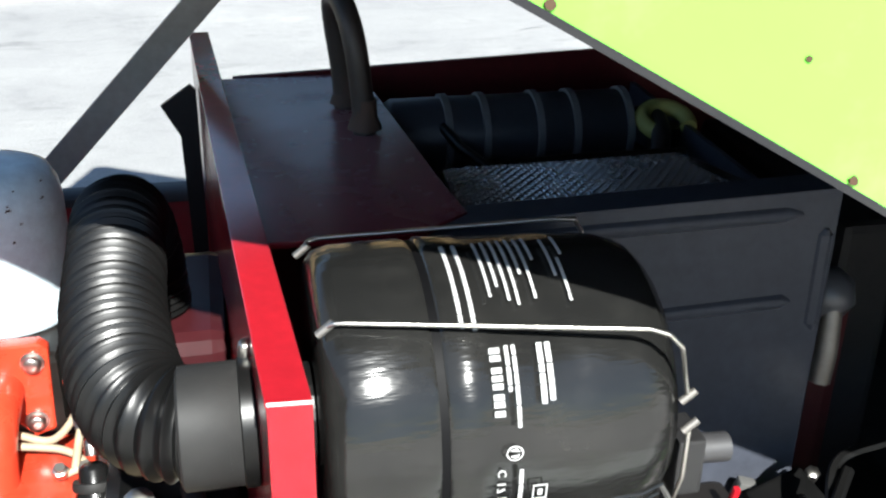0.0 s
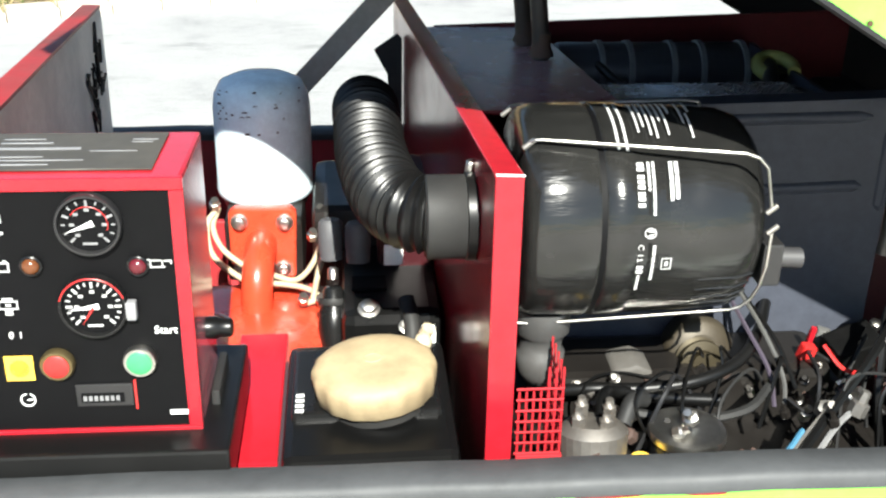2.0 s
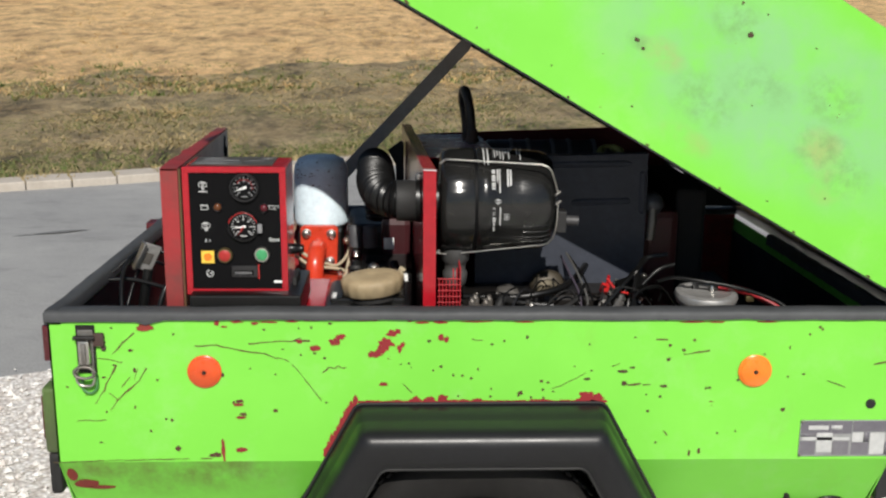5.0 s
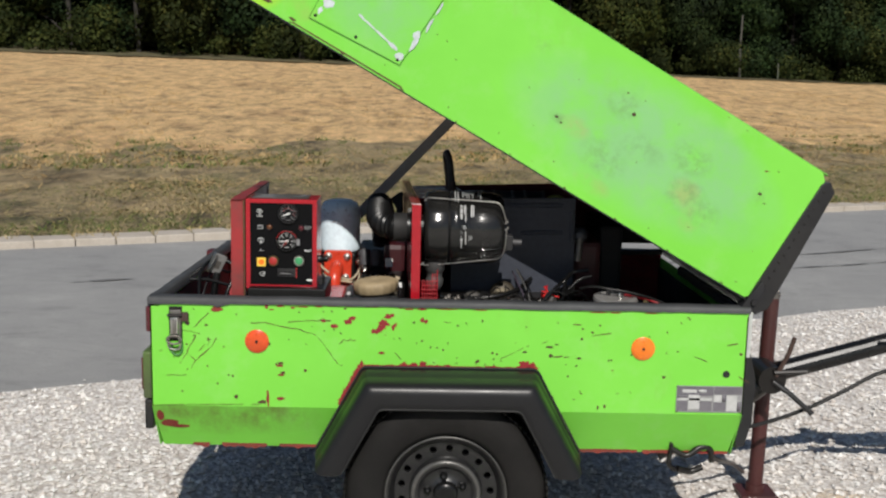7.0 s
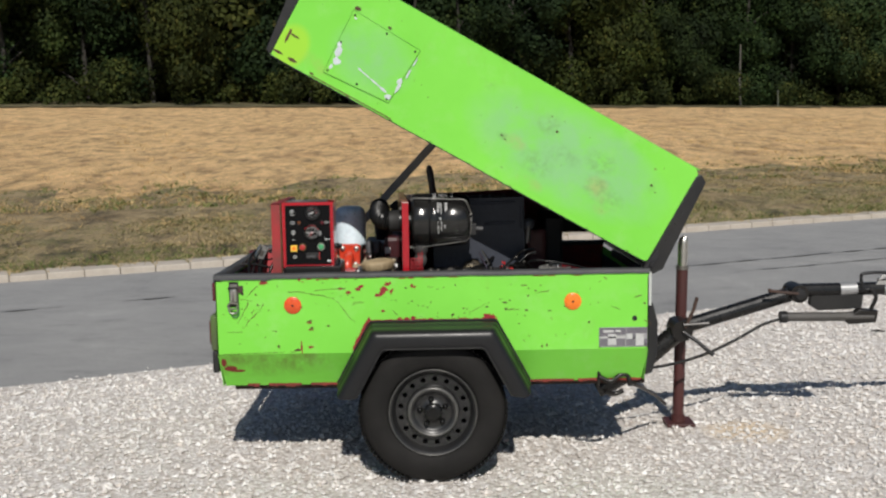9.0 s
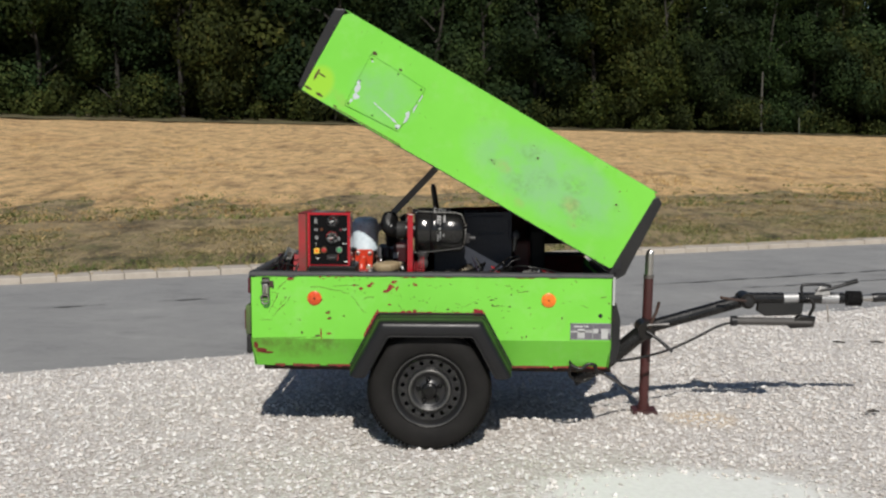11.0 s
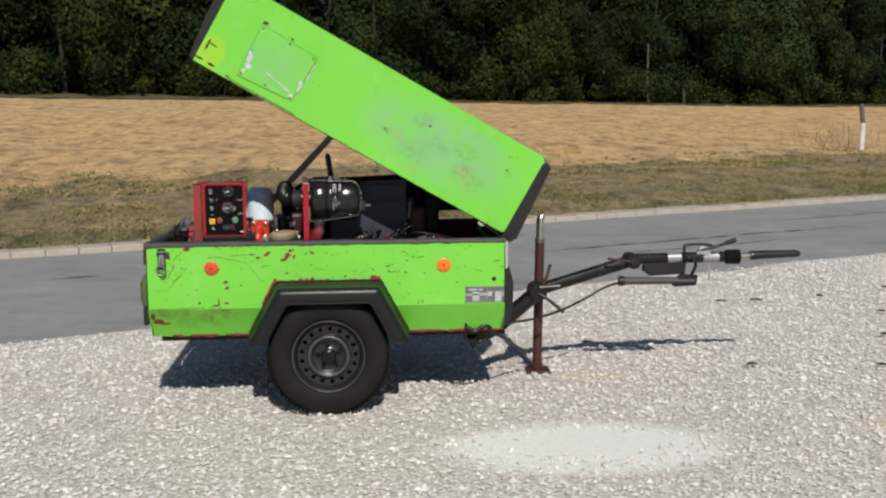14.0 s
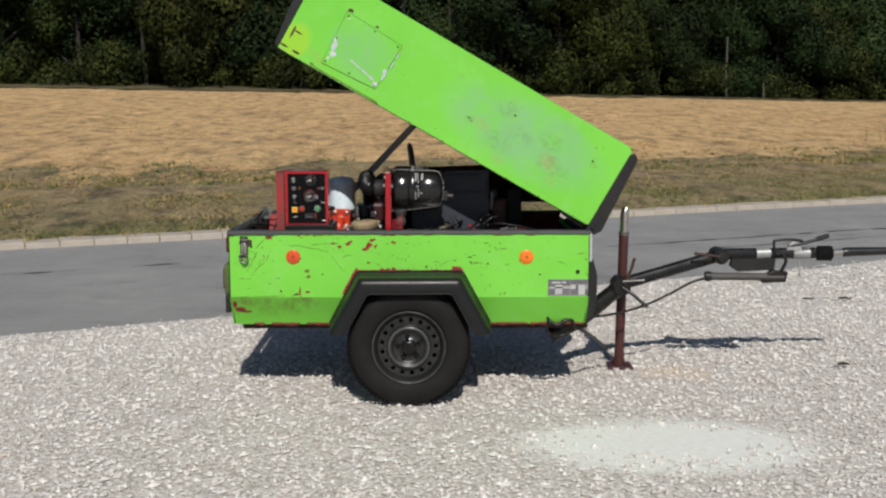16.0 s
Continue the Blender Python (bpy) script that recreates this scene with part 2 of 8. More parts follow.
def soil(name, a, c, d, s=1.4, mottle=0.25):
    m, nt, b = nodes_of(name)
    v = coords(nt)
    big = ramp(nt, noise_of(nt, v, s * 0.35, 8.0, 0.7), [(0.3, a), (0.5, c), (0.72, d)])
    fine = ramp(nt, noise_of(nt, v, 9.0, 9.0, 0.85), [(0.3, (0.36, 0.36, 0.34)), (0.48, (0.95, 0.95, 0.95)), (0.7, (1.5, 1.48, 1.4))])
    turned = nt.nodes.new("ShaderNodeMapping")
    turned.inputs["Rotation"].default_value = (0, 0, radians(-23.9))
    turned.inputs["Scale"].default_value = (1.5, 0.6, 1.0)
    nt.links.new(v, turned.inputs["Vector"])
    mid = ramp(nt, noise_of(nt, turned.outputs["Vector"], 1.7, 7.0, 0.72), [(0.34, (1 - 2 * mottle,) * 3), (0.5, (1.0, 1.0, 1.0)), (0.66, (1 + mottle,) * 3)])
    nt.links.new(mix(nt, 1.0, mix(nt, 1.0, big, fine, "MULTIPLY"), mid, "MULTIPLY"), b.inputs["Base Color"])
    b.inputs["Roughness"].default_value = 0.95
    bump(nt, b, noise_of(nt, v, 16.0, 6.0, 0.8), 0.9, 0.05)
    return m


def leafy(name, stops, tints=None):
    m, nt, b = nodes_of(name)
    g = nt.nodes.new("ShaderNodeNewGeometry")
    col = ramp(nt, g.outputs["Random Per Island"], stops)
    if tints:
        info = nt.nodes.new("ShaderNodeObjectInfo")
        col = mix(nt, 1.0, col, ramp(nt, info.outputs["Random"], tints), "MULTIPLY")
        # clump-wide noise puts shaded gaps and sunlit tufts into the leaf colour
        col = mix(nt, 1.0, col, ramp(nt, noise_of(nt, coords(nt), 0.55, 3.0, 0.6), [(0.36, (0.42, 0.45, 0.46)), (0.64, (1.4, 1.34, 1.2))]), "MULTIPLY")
    nt.links.new(col, b.inputs["Base Color"])
    b.inputs["Roughness"].default_value = 0.75
    b.inputs["Specular IOR Level"].default_value = 0.12
    return m


def wrinkled_plastic():
    """Black plastic under creased shrink film: long wavy highlights."""
    m, nt, b = nodes_of("creased_black_plastic")
    v = coords(nt)
    dust = ramp(nt, noise_of(nt, v, 9.0, 7.0, 0.7), [(0.45, (0.010, 0.010, 0.0096)), (0.75, (0.020, 0.0195, 0.018))])
    nt.links.new(dust, b.inputs["Base Color"])
    b.inputs["Roughness"].default_value = 0.17
    wave = mix(nt, 0.35, noise_of(nt, coords(nt, (1.6, 4.0, 4.0)), 2.6, 2.0, 0.4), noise_of(nt, coords(nt, (3.0, 14.0, 14.0)), 3.0, 4.0, 0.6))
    bump(nt, b, wave, 0.16, 0.03)
    return m


GREEN = green_paint()
DIRTY_GREEN = green_paint("dirty_green_paint", False, True)
HOOD_GREEN = green_paint("hood_green_paint", True)
RED = paint("red_paint", (0.36, 0.010, 0.018), 0.08, dirt=(0.22, 0.010, 0.016), dirt_amount=0.5, relief=0.0, film=0.03)
RED_WORN = paint("worn_red_paint", (0.38, 0.013, 0.020), 0.5, dirt=(0.09, 0.022, 0.020), dirt_amount=0.8)
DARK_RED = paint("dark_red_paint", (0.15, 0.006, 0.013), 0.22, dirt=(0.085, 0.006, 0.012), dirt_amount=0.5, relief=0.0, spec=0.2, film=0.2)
GRIMY_RED = paint("grimy_red_paint", (0.30, 0.020, 0.022), 0.5, dirt=(0.070, 0.040, 0.032), dirt_amount=1.0, grain=24)
PRIMER = paint("red_primer", (0.25, 0.014, 0.018), 0.7, dirt=(0.09, 0.014, 0.012), dirt_amount=0.7)
RUSTED = paint("rusted_edge", (0.22, 0.03, 0.02), 0.8, dirt=(0.07, 0.03, 0.02), dirt_amount=0.8)
SCRATCH = paint("dark_scratch", (0.085, 0.060, 0.020), 0.7, dirt=(0.12, 0.022, 0.014), dirt_amount=0.8, grain=20)
ORANGE = paint("orange_enamel", (0.56, 0.048, 0.020), 0.25, dirt=(0.30, 0.05, 0.02), dirt_amount=0.5, coat=0.4)
BLACK = paint("black_plastic", (0.004, 0.004, 0.004), 0.30, dirt=(0.009, 0.0085, 0.008), dirt_amount=0.5, spec=0.3)
SATIN = paint("satin_black_plastic", (0.007, 0.007, 0.007), 0.24, dirt=(0.014, 0.0135, 0.013), dirt_amount=0.4, relief=0.02, spec=0.32)
FILM = wrinkled_plastic()
RUBBER = paint("black_rubber", (0.016, 0.016, 0.016), 0.55, dirt=(0.035, 0.033, 0.03), dirt_amount=0.5, spec=0.3)
TYRE = paint("tyre_rubber", (0.010, 0.0095, 0.009), 0.70, dirt=(0.022, 0.020, 0.019), dirt_amount=0.5, grain=90, spec=0.2)
PANEL = paint("panel_black", (0.003, 0.003, 0.0034), 0.5, dirt=(0.006, 0.006, 0.006), dirt_amount=0.3, relief=0.0, spec=0.1)
INNER = paint("inner_black_paint", (0.017, 0.017, 0.019), 0.6, dirt=(0.030, 0.029, 0.028), dirt_amount=0.7, spec=0.25)
SEAL = paint("weathered_seal_rubber", (0.040, 0.042, 0.044), 0.6, dirt=(0.075, 0.078, 0.08), dirt_amount=0.6, grain=50)
NAVY = paint("grey_blue_plate", (0.050, 0.055, 0.070), 0.34, dirt=(0.034, 0.037, 0.046), dirt_amount=0.5, spec=0.15)
GREY_DARK = paint("dark_grey_paint", (0.014, 0.014, 0.015), 0.32, dirt=(0.034, 0.032, 0.030), dirt_amount=0.5, spec=0.4)
WHEEL = paint("wheel_black", (0.012, 0.012, 0.0125), 0.30, dirt=(0.030, 0.029, 0.027), spec=0.6)
TUBE_BLACK = paint("drawbar_black_enamel", (0.007, 0.007, 0.007), 0.22, dirt=(0.022, 0.020, 0.018), dirt_amount=0.5, spec=0.45)
# lighter metal: worn edge, and the wheel rings' glossy highlights put into colour
GLINT_RING = paint("wheel_ring_glint", (0.13, 0.128, 0.122), 0.34, metal=0.6, dirt=(0.03, 0.028, 0.026), dirt_amount=0.7)
FENDER = paint("fender_plastic", (0.012, 0.012, 0.013), 0.30, dirt=(0.012, 0.0115, 0.011), dirt_amount=0.45, grain=120, relief=0.03, spec=0.3)
STEEL = paint("bright_steel", (0.62, 0.60, 0.56), 0.28, metal=1.0, dirt=(0.25, 0.22, 0.18), dirt_amount=0.6)
DULL = paint("dull_steel", (0.24, 0.23, 0.215), 0.5, metal=0.8, dirt=(0.12, 0.09, 0.06), dirt_amount=0.7)
DAMPER = paint("dull_damper_paint", (0.085, 0.08, 0.075), 0.45, metal=0.3, dirt=(0.04, 0.036, 0.032), dirt_amount=0.7)
ZINC = paint("galvanised_flat_bar", (0.34, 0.31, 0.275), 0.6, metal=0.0, dirt=(0.19, 0.165, 0.14), dirt_amount=0.7)
OILY = paint("oily_iron", (0.017, 0.015, 0.0135), 0.32, metal=0.3, dirt=(0.009, 0.0075, 0.0065), dirt_amount=0.8)
RUSTY = paint("rusty_iron", (0.060, 0.034, 0.026), 0.75, dirt=(0.024, 0.018, 0.015), dirt_amount=0.8)
MAROON = paint("maroon_jack_paint", (0.065, 0.018, 0.017), 0.5, dirt=(0.035, 0.02, 0.017), dirt_amount=0.6)
BRASS = paint("yellow_zinc", (0.17, 0.13, 0.06), 0.38, metal=0.8)
FILTER = paint("grey_blue_enamel", (0.72, 0.84, 0.91), 0.35, dirt=(0.60, 0.72, 0.80), dirt_amount=0.3)
WHITE = paint("white_print", (0.80, 0.80, 0.78), 0.6, dirt=(0.5, 0.5, 0.48), dirt_amount=0.4, relief=0.0)
GREYPRINT = paint("grey_print", (0.22, 0.22, 0.225), 0.6, relief=0.0)
CAP = paint("beige_cap_plastic", (0.40, 0.31, 0.18), 0.62, dirt=(0.17, 0.125, 0.07), dirt_amount=0.95, grain=30, relief=0.2)
PRINT = paint("pale_print", (0.46, 0.46, 0.45), 0.6, dirt=(0.3, 0.3, 0.29), dirt_amount=0.4, relief=0.0)
CABLE = paint("cream_cable", (0.44, 0.37, 0.25), 0.5, relief=0.0)
BLUE = paint("blue_label", (0.02, 0.10, 0.45), 0.4, relief=0.0)
YELLOW = paint("yellow_plastic", (0.85, 0.55, 0.06), 0.45, relief=0.0)
ORANGE_LENS = paint("orange_reflector", (0.85, 0.20, 0.012), 0.25, dirt=(0.6, 0.12, 0.01), relief=0.0, coat=0.5)
RED_LENS = paint("red_reflector", (0.69, 0.078, 0.010), 0.25, relief=0.0, coat=0.5)
BUTTON_RED = paint("red_button", (0.55, 0.02, 0.02), 0.3, relief=0.0)
BUTTON_GREEN = paint("green_button", (0.05, 0.32, 0.12), 0.3, relief=0.0)
AMBER_DARK = paint("dark_amber_lens", (0.10, 0.032, 0.009), 0.2, relief=0.0)
RED_DARK = paint("dark_red_lens", (0.08, 0.008, 0.013), 0.2, relief=0.0)
PLATE = paint("aluminium_plate", (0.36, 0.36, 0.36), 0.4, metal=0.5, dirt=(0.2, 0.2, 0.2), dirt_amount=0.6)
ALU = paint("cast_aluminium", (0.55, 0.54, 0.52), 0.4, metal=0.7, dirt=(0.25, 0.24, 0.22), dirt_amount=0.6)
KERB = paint("kerb_concrete", (0.46, 0.41, 0.35), 0.9, dirt=(0.32, 0.275, 0.22), dirt_amount=0.7, grain=40, relief=0.4)
BARK = paint("bark", (0.030, 0.027, 0.022), 0.9, dirt=(0.018, 0.017, 0.013), grain=8, relief=0.6)
GRAVEL = gravel_ground()
STONE = stone_material()
ASPHALT = asphalt()
VERGE = soil("dry_verge_soil", (0.20, 0.145, 0.075), (0.32, 0.245, 0.135), (0.105, 0.115, 0.045), 2.6, 0.40)
STUBBLE = soil("stubble_soil", (0.48, 0.295, 0.138), (0.66, 0.445, 0.215), (0.38, 0.228, 0.108), 0.9, 0.32)
GRASS = leafy("short_grass", [(0.0, (0.07, 0.11, 0.028)), (0.5, (0.13, 0.16, 0.048)), (0.75, (0.22, 0.20, 0.08)), (1.0, (0.40, 0.31, 0.16))])
DRY_GRASS = leafy("dry_grass", [(0.0, (0.11, 0.115, 0.04)), (0.3, (0.24, 0.19, 0.09)), (0.7, (0.38, 0.29, 0.145)), (1.0, (0.52, 0.41, 0.22))])
STRAW = leafy("straw", [(0.0, (0.34, 0.21, 0.085)), (0.5, (0.50, 0.34, 0.15)), (1.0, (0.62, 0.45, 0.22))])
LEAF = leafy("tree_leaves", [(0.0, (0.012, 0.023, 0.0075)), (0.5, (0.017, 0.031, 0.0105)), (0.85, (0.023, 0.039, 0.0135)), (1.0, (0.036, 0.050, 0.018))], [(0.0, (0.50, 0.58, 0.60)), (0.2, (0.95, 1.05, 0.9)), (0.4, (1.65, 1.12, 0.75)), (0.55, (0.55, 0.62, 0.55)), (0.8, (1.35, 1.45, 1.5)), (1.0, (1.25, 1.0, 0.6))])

# ---- building helpers ----
def finish(bm, smooth=True):
    bmesh.ops.recalc_face_normals(bm, faces=bm.faces)
    for e in bm.edges:
        if len(e.link_faces) == 2 and e.calc_face_angle(0) > 0.9:
            e.smooth = False
    for f in bm.faces:
        wide = f.calc_area() > 4e-4 and not any(len(e.link_faces) == 2 and e.calc_face_angle(0) < 0.2 for e in f.edges)
        f.smooth = smooth and not wide


def thing(name, at, label, category, group="", kind=""):
    ob = new(name)
    ob.empty_display_size = 0.05
    ob.location = at
    bpy.context.view_layer.update()
    return tagged(ob, label, category, group, kind)


def part(name, bm, material, parent=None, label=""):
    """Links a bmesh, drawn in world places, as one mesh object under a thing or a part."""
    finish(bm)
    me = bpy.data.meshes.new(name)
    at = Vector((0, 0, 0))
    up = parent
    while up is not None:
        at += up.location
        up = up.parent
    bmesh.ops.translate(bm, verts=bm.verts, vec=-at)
    bm.to_mesh(me)
    bm.free()
    me.materials.append(material)
    ob = new(name, me)
    if parent is not None:
        ob.parent = parent
    if label:
        ob["label"] = label
    return ob


def solo(name, bm, material, label, category, group="", kind=""):
    return tagged(part(name, bm, material), label, category, group, kind)


def add_box(bm, lo, hi, bevel=0.0, m=None, segs=2):
    lo, hi = Vector(lo), Vector(hi)
    r = bmesh.ops.create_cube(bm, size=1.0, matrix=Matrix.Translation((lo + hi) / 2) @ Matrix.Diagonal((*(hi - lo), 1)))
    vs = r["verts"]
    if bevel:
        es = list({e for v in vs for e in v.link_edges})
        b = bmesh.ops.bevel(bm, geom=es, offset=bevel, segments=segs, affect="EDGES", profile=0.6)
        vs = list({v for f in b["faces"] for v in f.verts} | {v for v in vs if v.is_valid})
    if m is not None:
        bmesh.ops.transform(bm, matrix=m, verts=vs)
    return bm


def box(lo, hi, bevel=0.0, m=None):
    return add_box(bmesh.new(), lo, hi, bevel, m)


def add_loft(bm, rings, close_u=True, cap=True):
    loops = [[bm.verts.new(p) for p in ring] for ring in rings]
    n = len(loops[0])
    for a, b in zip(loops, loops[1:]):
        for i in range(n if close_u else n - 1):
            j = (i + 1) % n
            bm.faces.new((a[i], a[j], b[j], b[i]))
    first, last = cap if isinstance(cap, tuple) else (cap, cap)
    if first:
        bm.faces.new(loops[0][::-1])
    if last:
        bm.faces.new(loops[-1])
    return bm


def frames_along(pts):
    pts = [Vector(p) for p in pts]
    up = None
    out = []
    for i, p in enumerate(pts):
        d = (pts[min(i + 1, len(pts) - 1)] - pts[max(i - 1, 0)]).normalized()
        if up is None:
            up = Vector((0, 0, 1)) if abs(d.z) < 0.9 else Vector((1, 0, 0))
        side = d.cross(up).normalized()
        up = side.cross(d).normalized()
        out.append((p, side, up))
    return out


def smooth_path(pts, n=8):
    """Catmull-Rom through the points."""
    pts = [Vector(p) for p in pts]
    ext = [2 * pts[0] - pts[1], *pts, 2 * pts[-1] - pts[-2]]
    out = []
    for k in range(1, len(ext) - 2):
        a, b, c, d = ext[k - 1:k + 3]
        for i in range(n):
            t = i / n
            out.append(0.5 * (2 * b + (c - a) * t + (2 * a - 5 * b + 4 * c - d) * t * t + (3 * b - a - 3 * c + d) * t ** 3))
    return out + [pts[-1]]


def add_tube(bm, pts, radius, segs=10):
    """radius: a number, or one for each point."""
    rings = []
    for i, (p, s, u) in enumerate(frames_along(pts)):
        r = radius[i] if isinstance(radius, (list, tuple)) else radius
        rings.append([p + r * (math.cos(a) * s + math.sin(a) * u) for a in (2 * math.pi * k / segs for k in range(segs))])
    return add_loft(bm, rings)


def tube(pts, radius, segs=10):
    return add_tube(bmesh.new(), pts, radius, segs)


def add_lathe(bm, profile, origin, axis, segs=32, closed=True):
    """profile: (distance along the axis, radius)."""
    o, ax = Vector(origin), Vector(axis).normalized()
    s = ax.cross(Vector((0, 0, 1)) if abs(ax.z) < 0.9 else Vector((1, 0, 0))).normalized()
    u = s.cross(ax)
    ends = closed and profile[0][1] < 0.07, closed and profile[-1][1] < 0.07
    rings = [[o + ax * d + max(r, 0.0004) * (math.cos(a) * s + math.sin(a) * u) for a in (2 * math.pi * k / segs for k in range(segs))] for d, r in profile]
    return add_loft(bm, rings, True, ends)


def lathe(profile, origin, axis, segs=32, closed=True):
    return add_lathe(bmesh.new(), profile, origin, axis, segs, closed)


def add_prism(bm, poly, along):
    """A polygon of places pushed along a vector."""
    a = [bm.verts.new(p) for p in poly]
    b = [bm.verts.new(Vector(p) + Vector(along)) for p in poly]
    n = len(a)
    bm.faces.new(a)
    bm.faces.new(b[::-1])
    for i in range(n):
        bm.faces.new((a[i], b[i], b[(i + 1) % n], a[(i + 1) % n]))
    return bm


def prism(poly, along, bevel=0.0):
    bm = add_prism(bmesh.new(), poly, along)
    if bevel:
        bmesh.ops.bevel(bm, geom=list(bm.edges), offset=bevel, segments=2, affect="EDGES", profile=0.6)
    return bm


def joined(name, verts, faces, material, label, category, kind="stuff"):
    me = bpy.data.meshes.new(name)
    me.from_pydata(verts, [], faces)
    me.materials.append(material)
    return tagged(new(name, me), label, category, "", kind)

# ---- ground, road, verge, field, wood ----
ROAD_A = radians(23.9)
ROAD_D = Vector((math.cos(ROAD_A), math.sin(ROAD_A), 0))
ROAD_N = Vector((-math.sin(ROAD_A), math.cos(ROAD_A), 0))
ROAD_O = Vector((0, 2.36, 0))
KERB_V = 4.36
WOOD_V = 52.0


def rise(u, v):
    """The height of the land, v metres past the gravel's edge and u metres along it."""
    if v < KERB_V + 0.3:
        return 0.0
    if v < 12:
        return 0.062 + 0.0216 * (v - KERB_V - 0.3)
    far = min(v, 75) - 12
    return 0.22 + 0.031 * far + 0.00036 * far * (45 - max(-10, min(60, u)))


def land(u, v, z=0.0):
    p = ROAD_O + u * ROAD_D + v * ROAD_N
    return Vector((p.x, p.y, rise(u, v) + z))


def sheet(vs, u0, u1, step, dz, wobble=0.0, edge=0.0):
    bm = bmesh.new()
    rows = []
    n = max(2, int((u1 - u0) / step))
    for j, v in enumerate(vs):
        row = []
        for i in range(n + 1):
            u = u0 + (u1 - u0) * i / n
            w = v
            if edge and j in (0, len(vs) - 1):
                w += edge * (noise.noise(Vector((u * 0.9, v, 3))) + 0.5 * noise.noise(Vector((u * 3.1, v, 7))))
            sink = 0.10 if edge > 1 and j == 0 else 0.0
            p = land(u, w, dz - sink + wobble * noise.noise(Vector((u * 0.7, v * 0.7, 1))))
            row.append(bm.verts.new(p))
        rows.append(row)
    for a, b in zip(rows, rows[1:]):
        for i in range(n):
            bm.faces.new((a[i], a[i + 1], b[i + 1], b[i]))
    return bm


solo("ground", sheet([-400, -60, -12, -6, -3, 0, KERB_V, 12, 30, 60, 110, 1500], -900, 900, 60, -0.03), VERGE, "flat open ground reaching to the horizon", "ground", kind="structure")
solo("gravel_yard", sheet([-60, -20, -9, -6, -4, -2, -1, -0.4, 0.05], -60, 60, 0.5, 0.0, 0.006, 0.12), GRAVEL, "pale grey crushed-stone gravel yard", "gravel", kind="structure")
solo("road", sheet([-0.25, 1, 2, 3, KERB_V + 0.02], -120, 120, 2.0, -0.008, 0.004), ASPHALT, "worn light grey asphalt lane with dark cracks", "road", kind="structure")
solo("verge", sheet([KERB_V + 0.27, 5.5, 7, 9, 10.5, 13.2], -120, 120, 1.0, 0.0, 0.05, 0.0), VERGE, "dry grassy verge behind the kerb", "verge", kind="structure")
solo("stubble_field", sheet([10.6, 12.0, 14, 20, 30, 40, 56, 90], -150, 150, 1.0, 0.02, 0.08, 1.5), STUBBLE, "golden harvested stubble field", "field", kind="structure")

solo("field_margin", sheet([48.6, 50, 52, 56], -60, 120, 1.0, 0.07, 0.05, 0.9), soil("margin_soil", (0.085, 0.075, 0.035), (0.13, 0.11, 0.05), (0.05, 0.055, 0.022), 1.5), "dull grassy margin at the foot of the wood", "grass", kind="structure")

TAR = paint("old_tar_streak", (0.115, 0.115, 0.115), 0.85, dirt=(0.19, 0.19, 0.185), dirt_amount=0.9, grain=14)
for v0, u0, u1, wide, seed in ((2.02, 3.6, 9.4, 0.030, 3), (1.46, 4.6, 7.6, 0.022, 5), (2.72, -0.75, -0.25, 0.050, 7), (2.70, -1.7, -1.2, 0.030, 8), (2.95, 8.5, 11.5, 0.026, 9)):
    n = int((u1 - u0) / 0.05)
    run = [(u0 + (u1 - u0) * k / n, v0 + 0.05 * noise.noise(Vector((k * 0.06, seed, 0))), wide * max(0.12, 0.55 + noise.noise(Vector((k * 0.21, seed, 5)))) * min(1.0, 4.0 * k / n, 4.0 * (1 - k / n))) for k in range(n + 1)]
    bm = bmesh.new()
    lo, hi = [bm.verts.new(land(u, v - w, 0.0)) for u, v, w in run], [bm.verts.new(land(u, v + w, 0.0)) for u, v, w in run]
    for k in range(n):
        bm.faces.new((lo[k], lo[k + 1], hi[k + 1], hi[k]))
    solo("tar_streak", bm, TAR, "dark old tar streak along the grey asphalt lane", "tar", "tar streaks", kind="structure")

# kerb of single flat stones
kerb = thing("kerb", land(0, KERB_V), "weathered pale concrete kerb stones along the road", "kerb", kind="structure")
rk = random.Random(4)
for i in range(-60, 80):
    c = land(i * 0.345, KERB_V + 0.15)
    L = 0.1712 - 0.003 * rk.random()
    m = Matrix.Translation((c.x, c.y, 0.0)) @ pose(0, 0, 0, rk.uniform(-1.5, 1.5), rk.uniform(-0.8, 0.8), math.degrees(ROAD_A) + rk.uniform(-0.7, 0.7))
    part("kerb_stone", box((-L, -0.145, -0.15), (L, 0.145, 0.052 + 0.014 * rk.random()), 0.012, m), KERB, kerb)


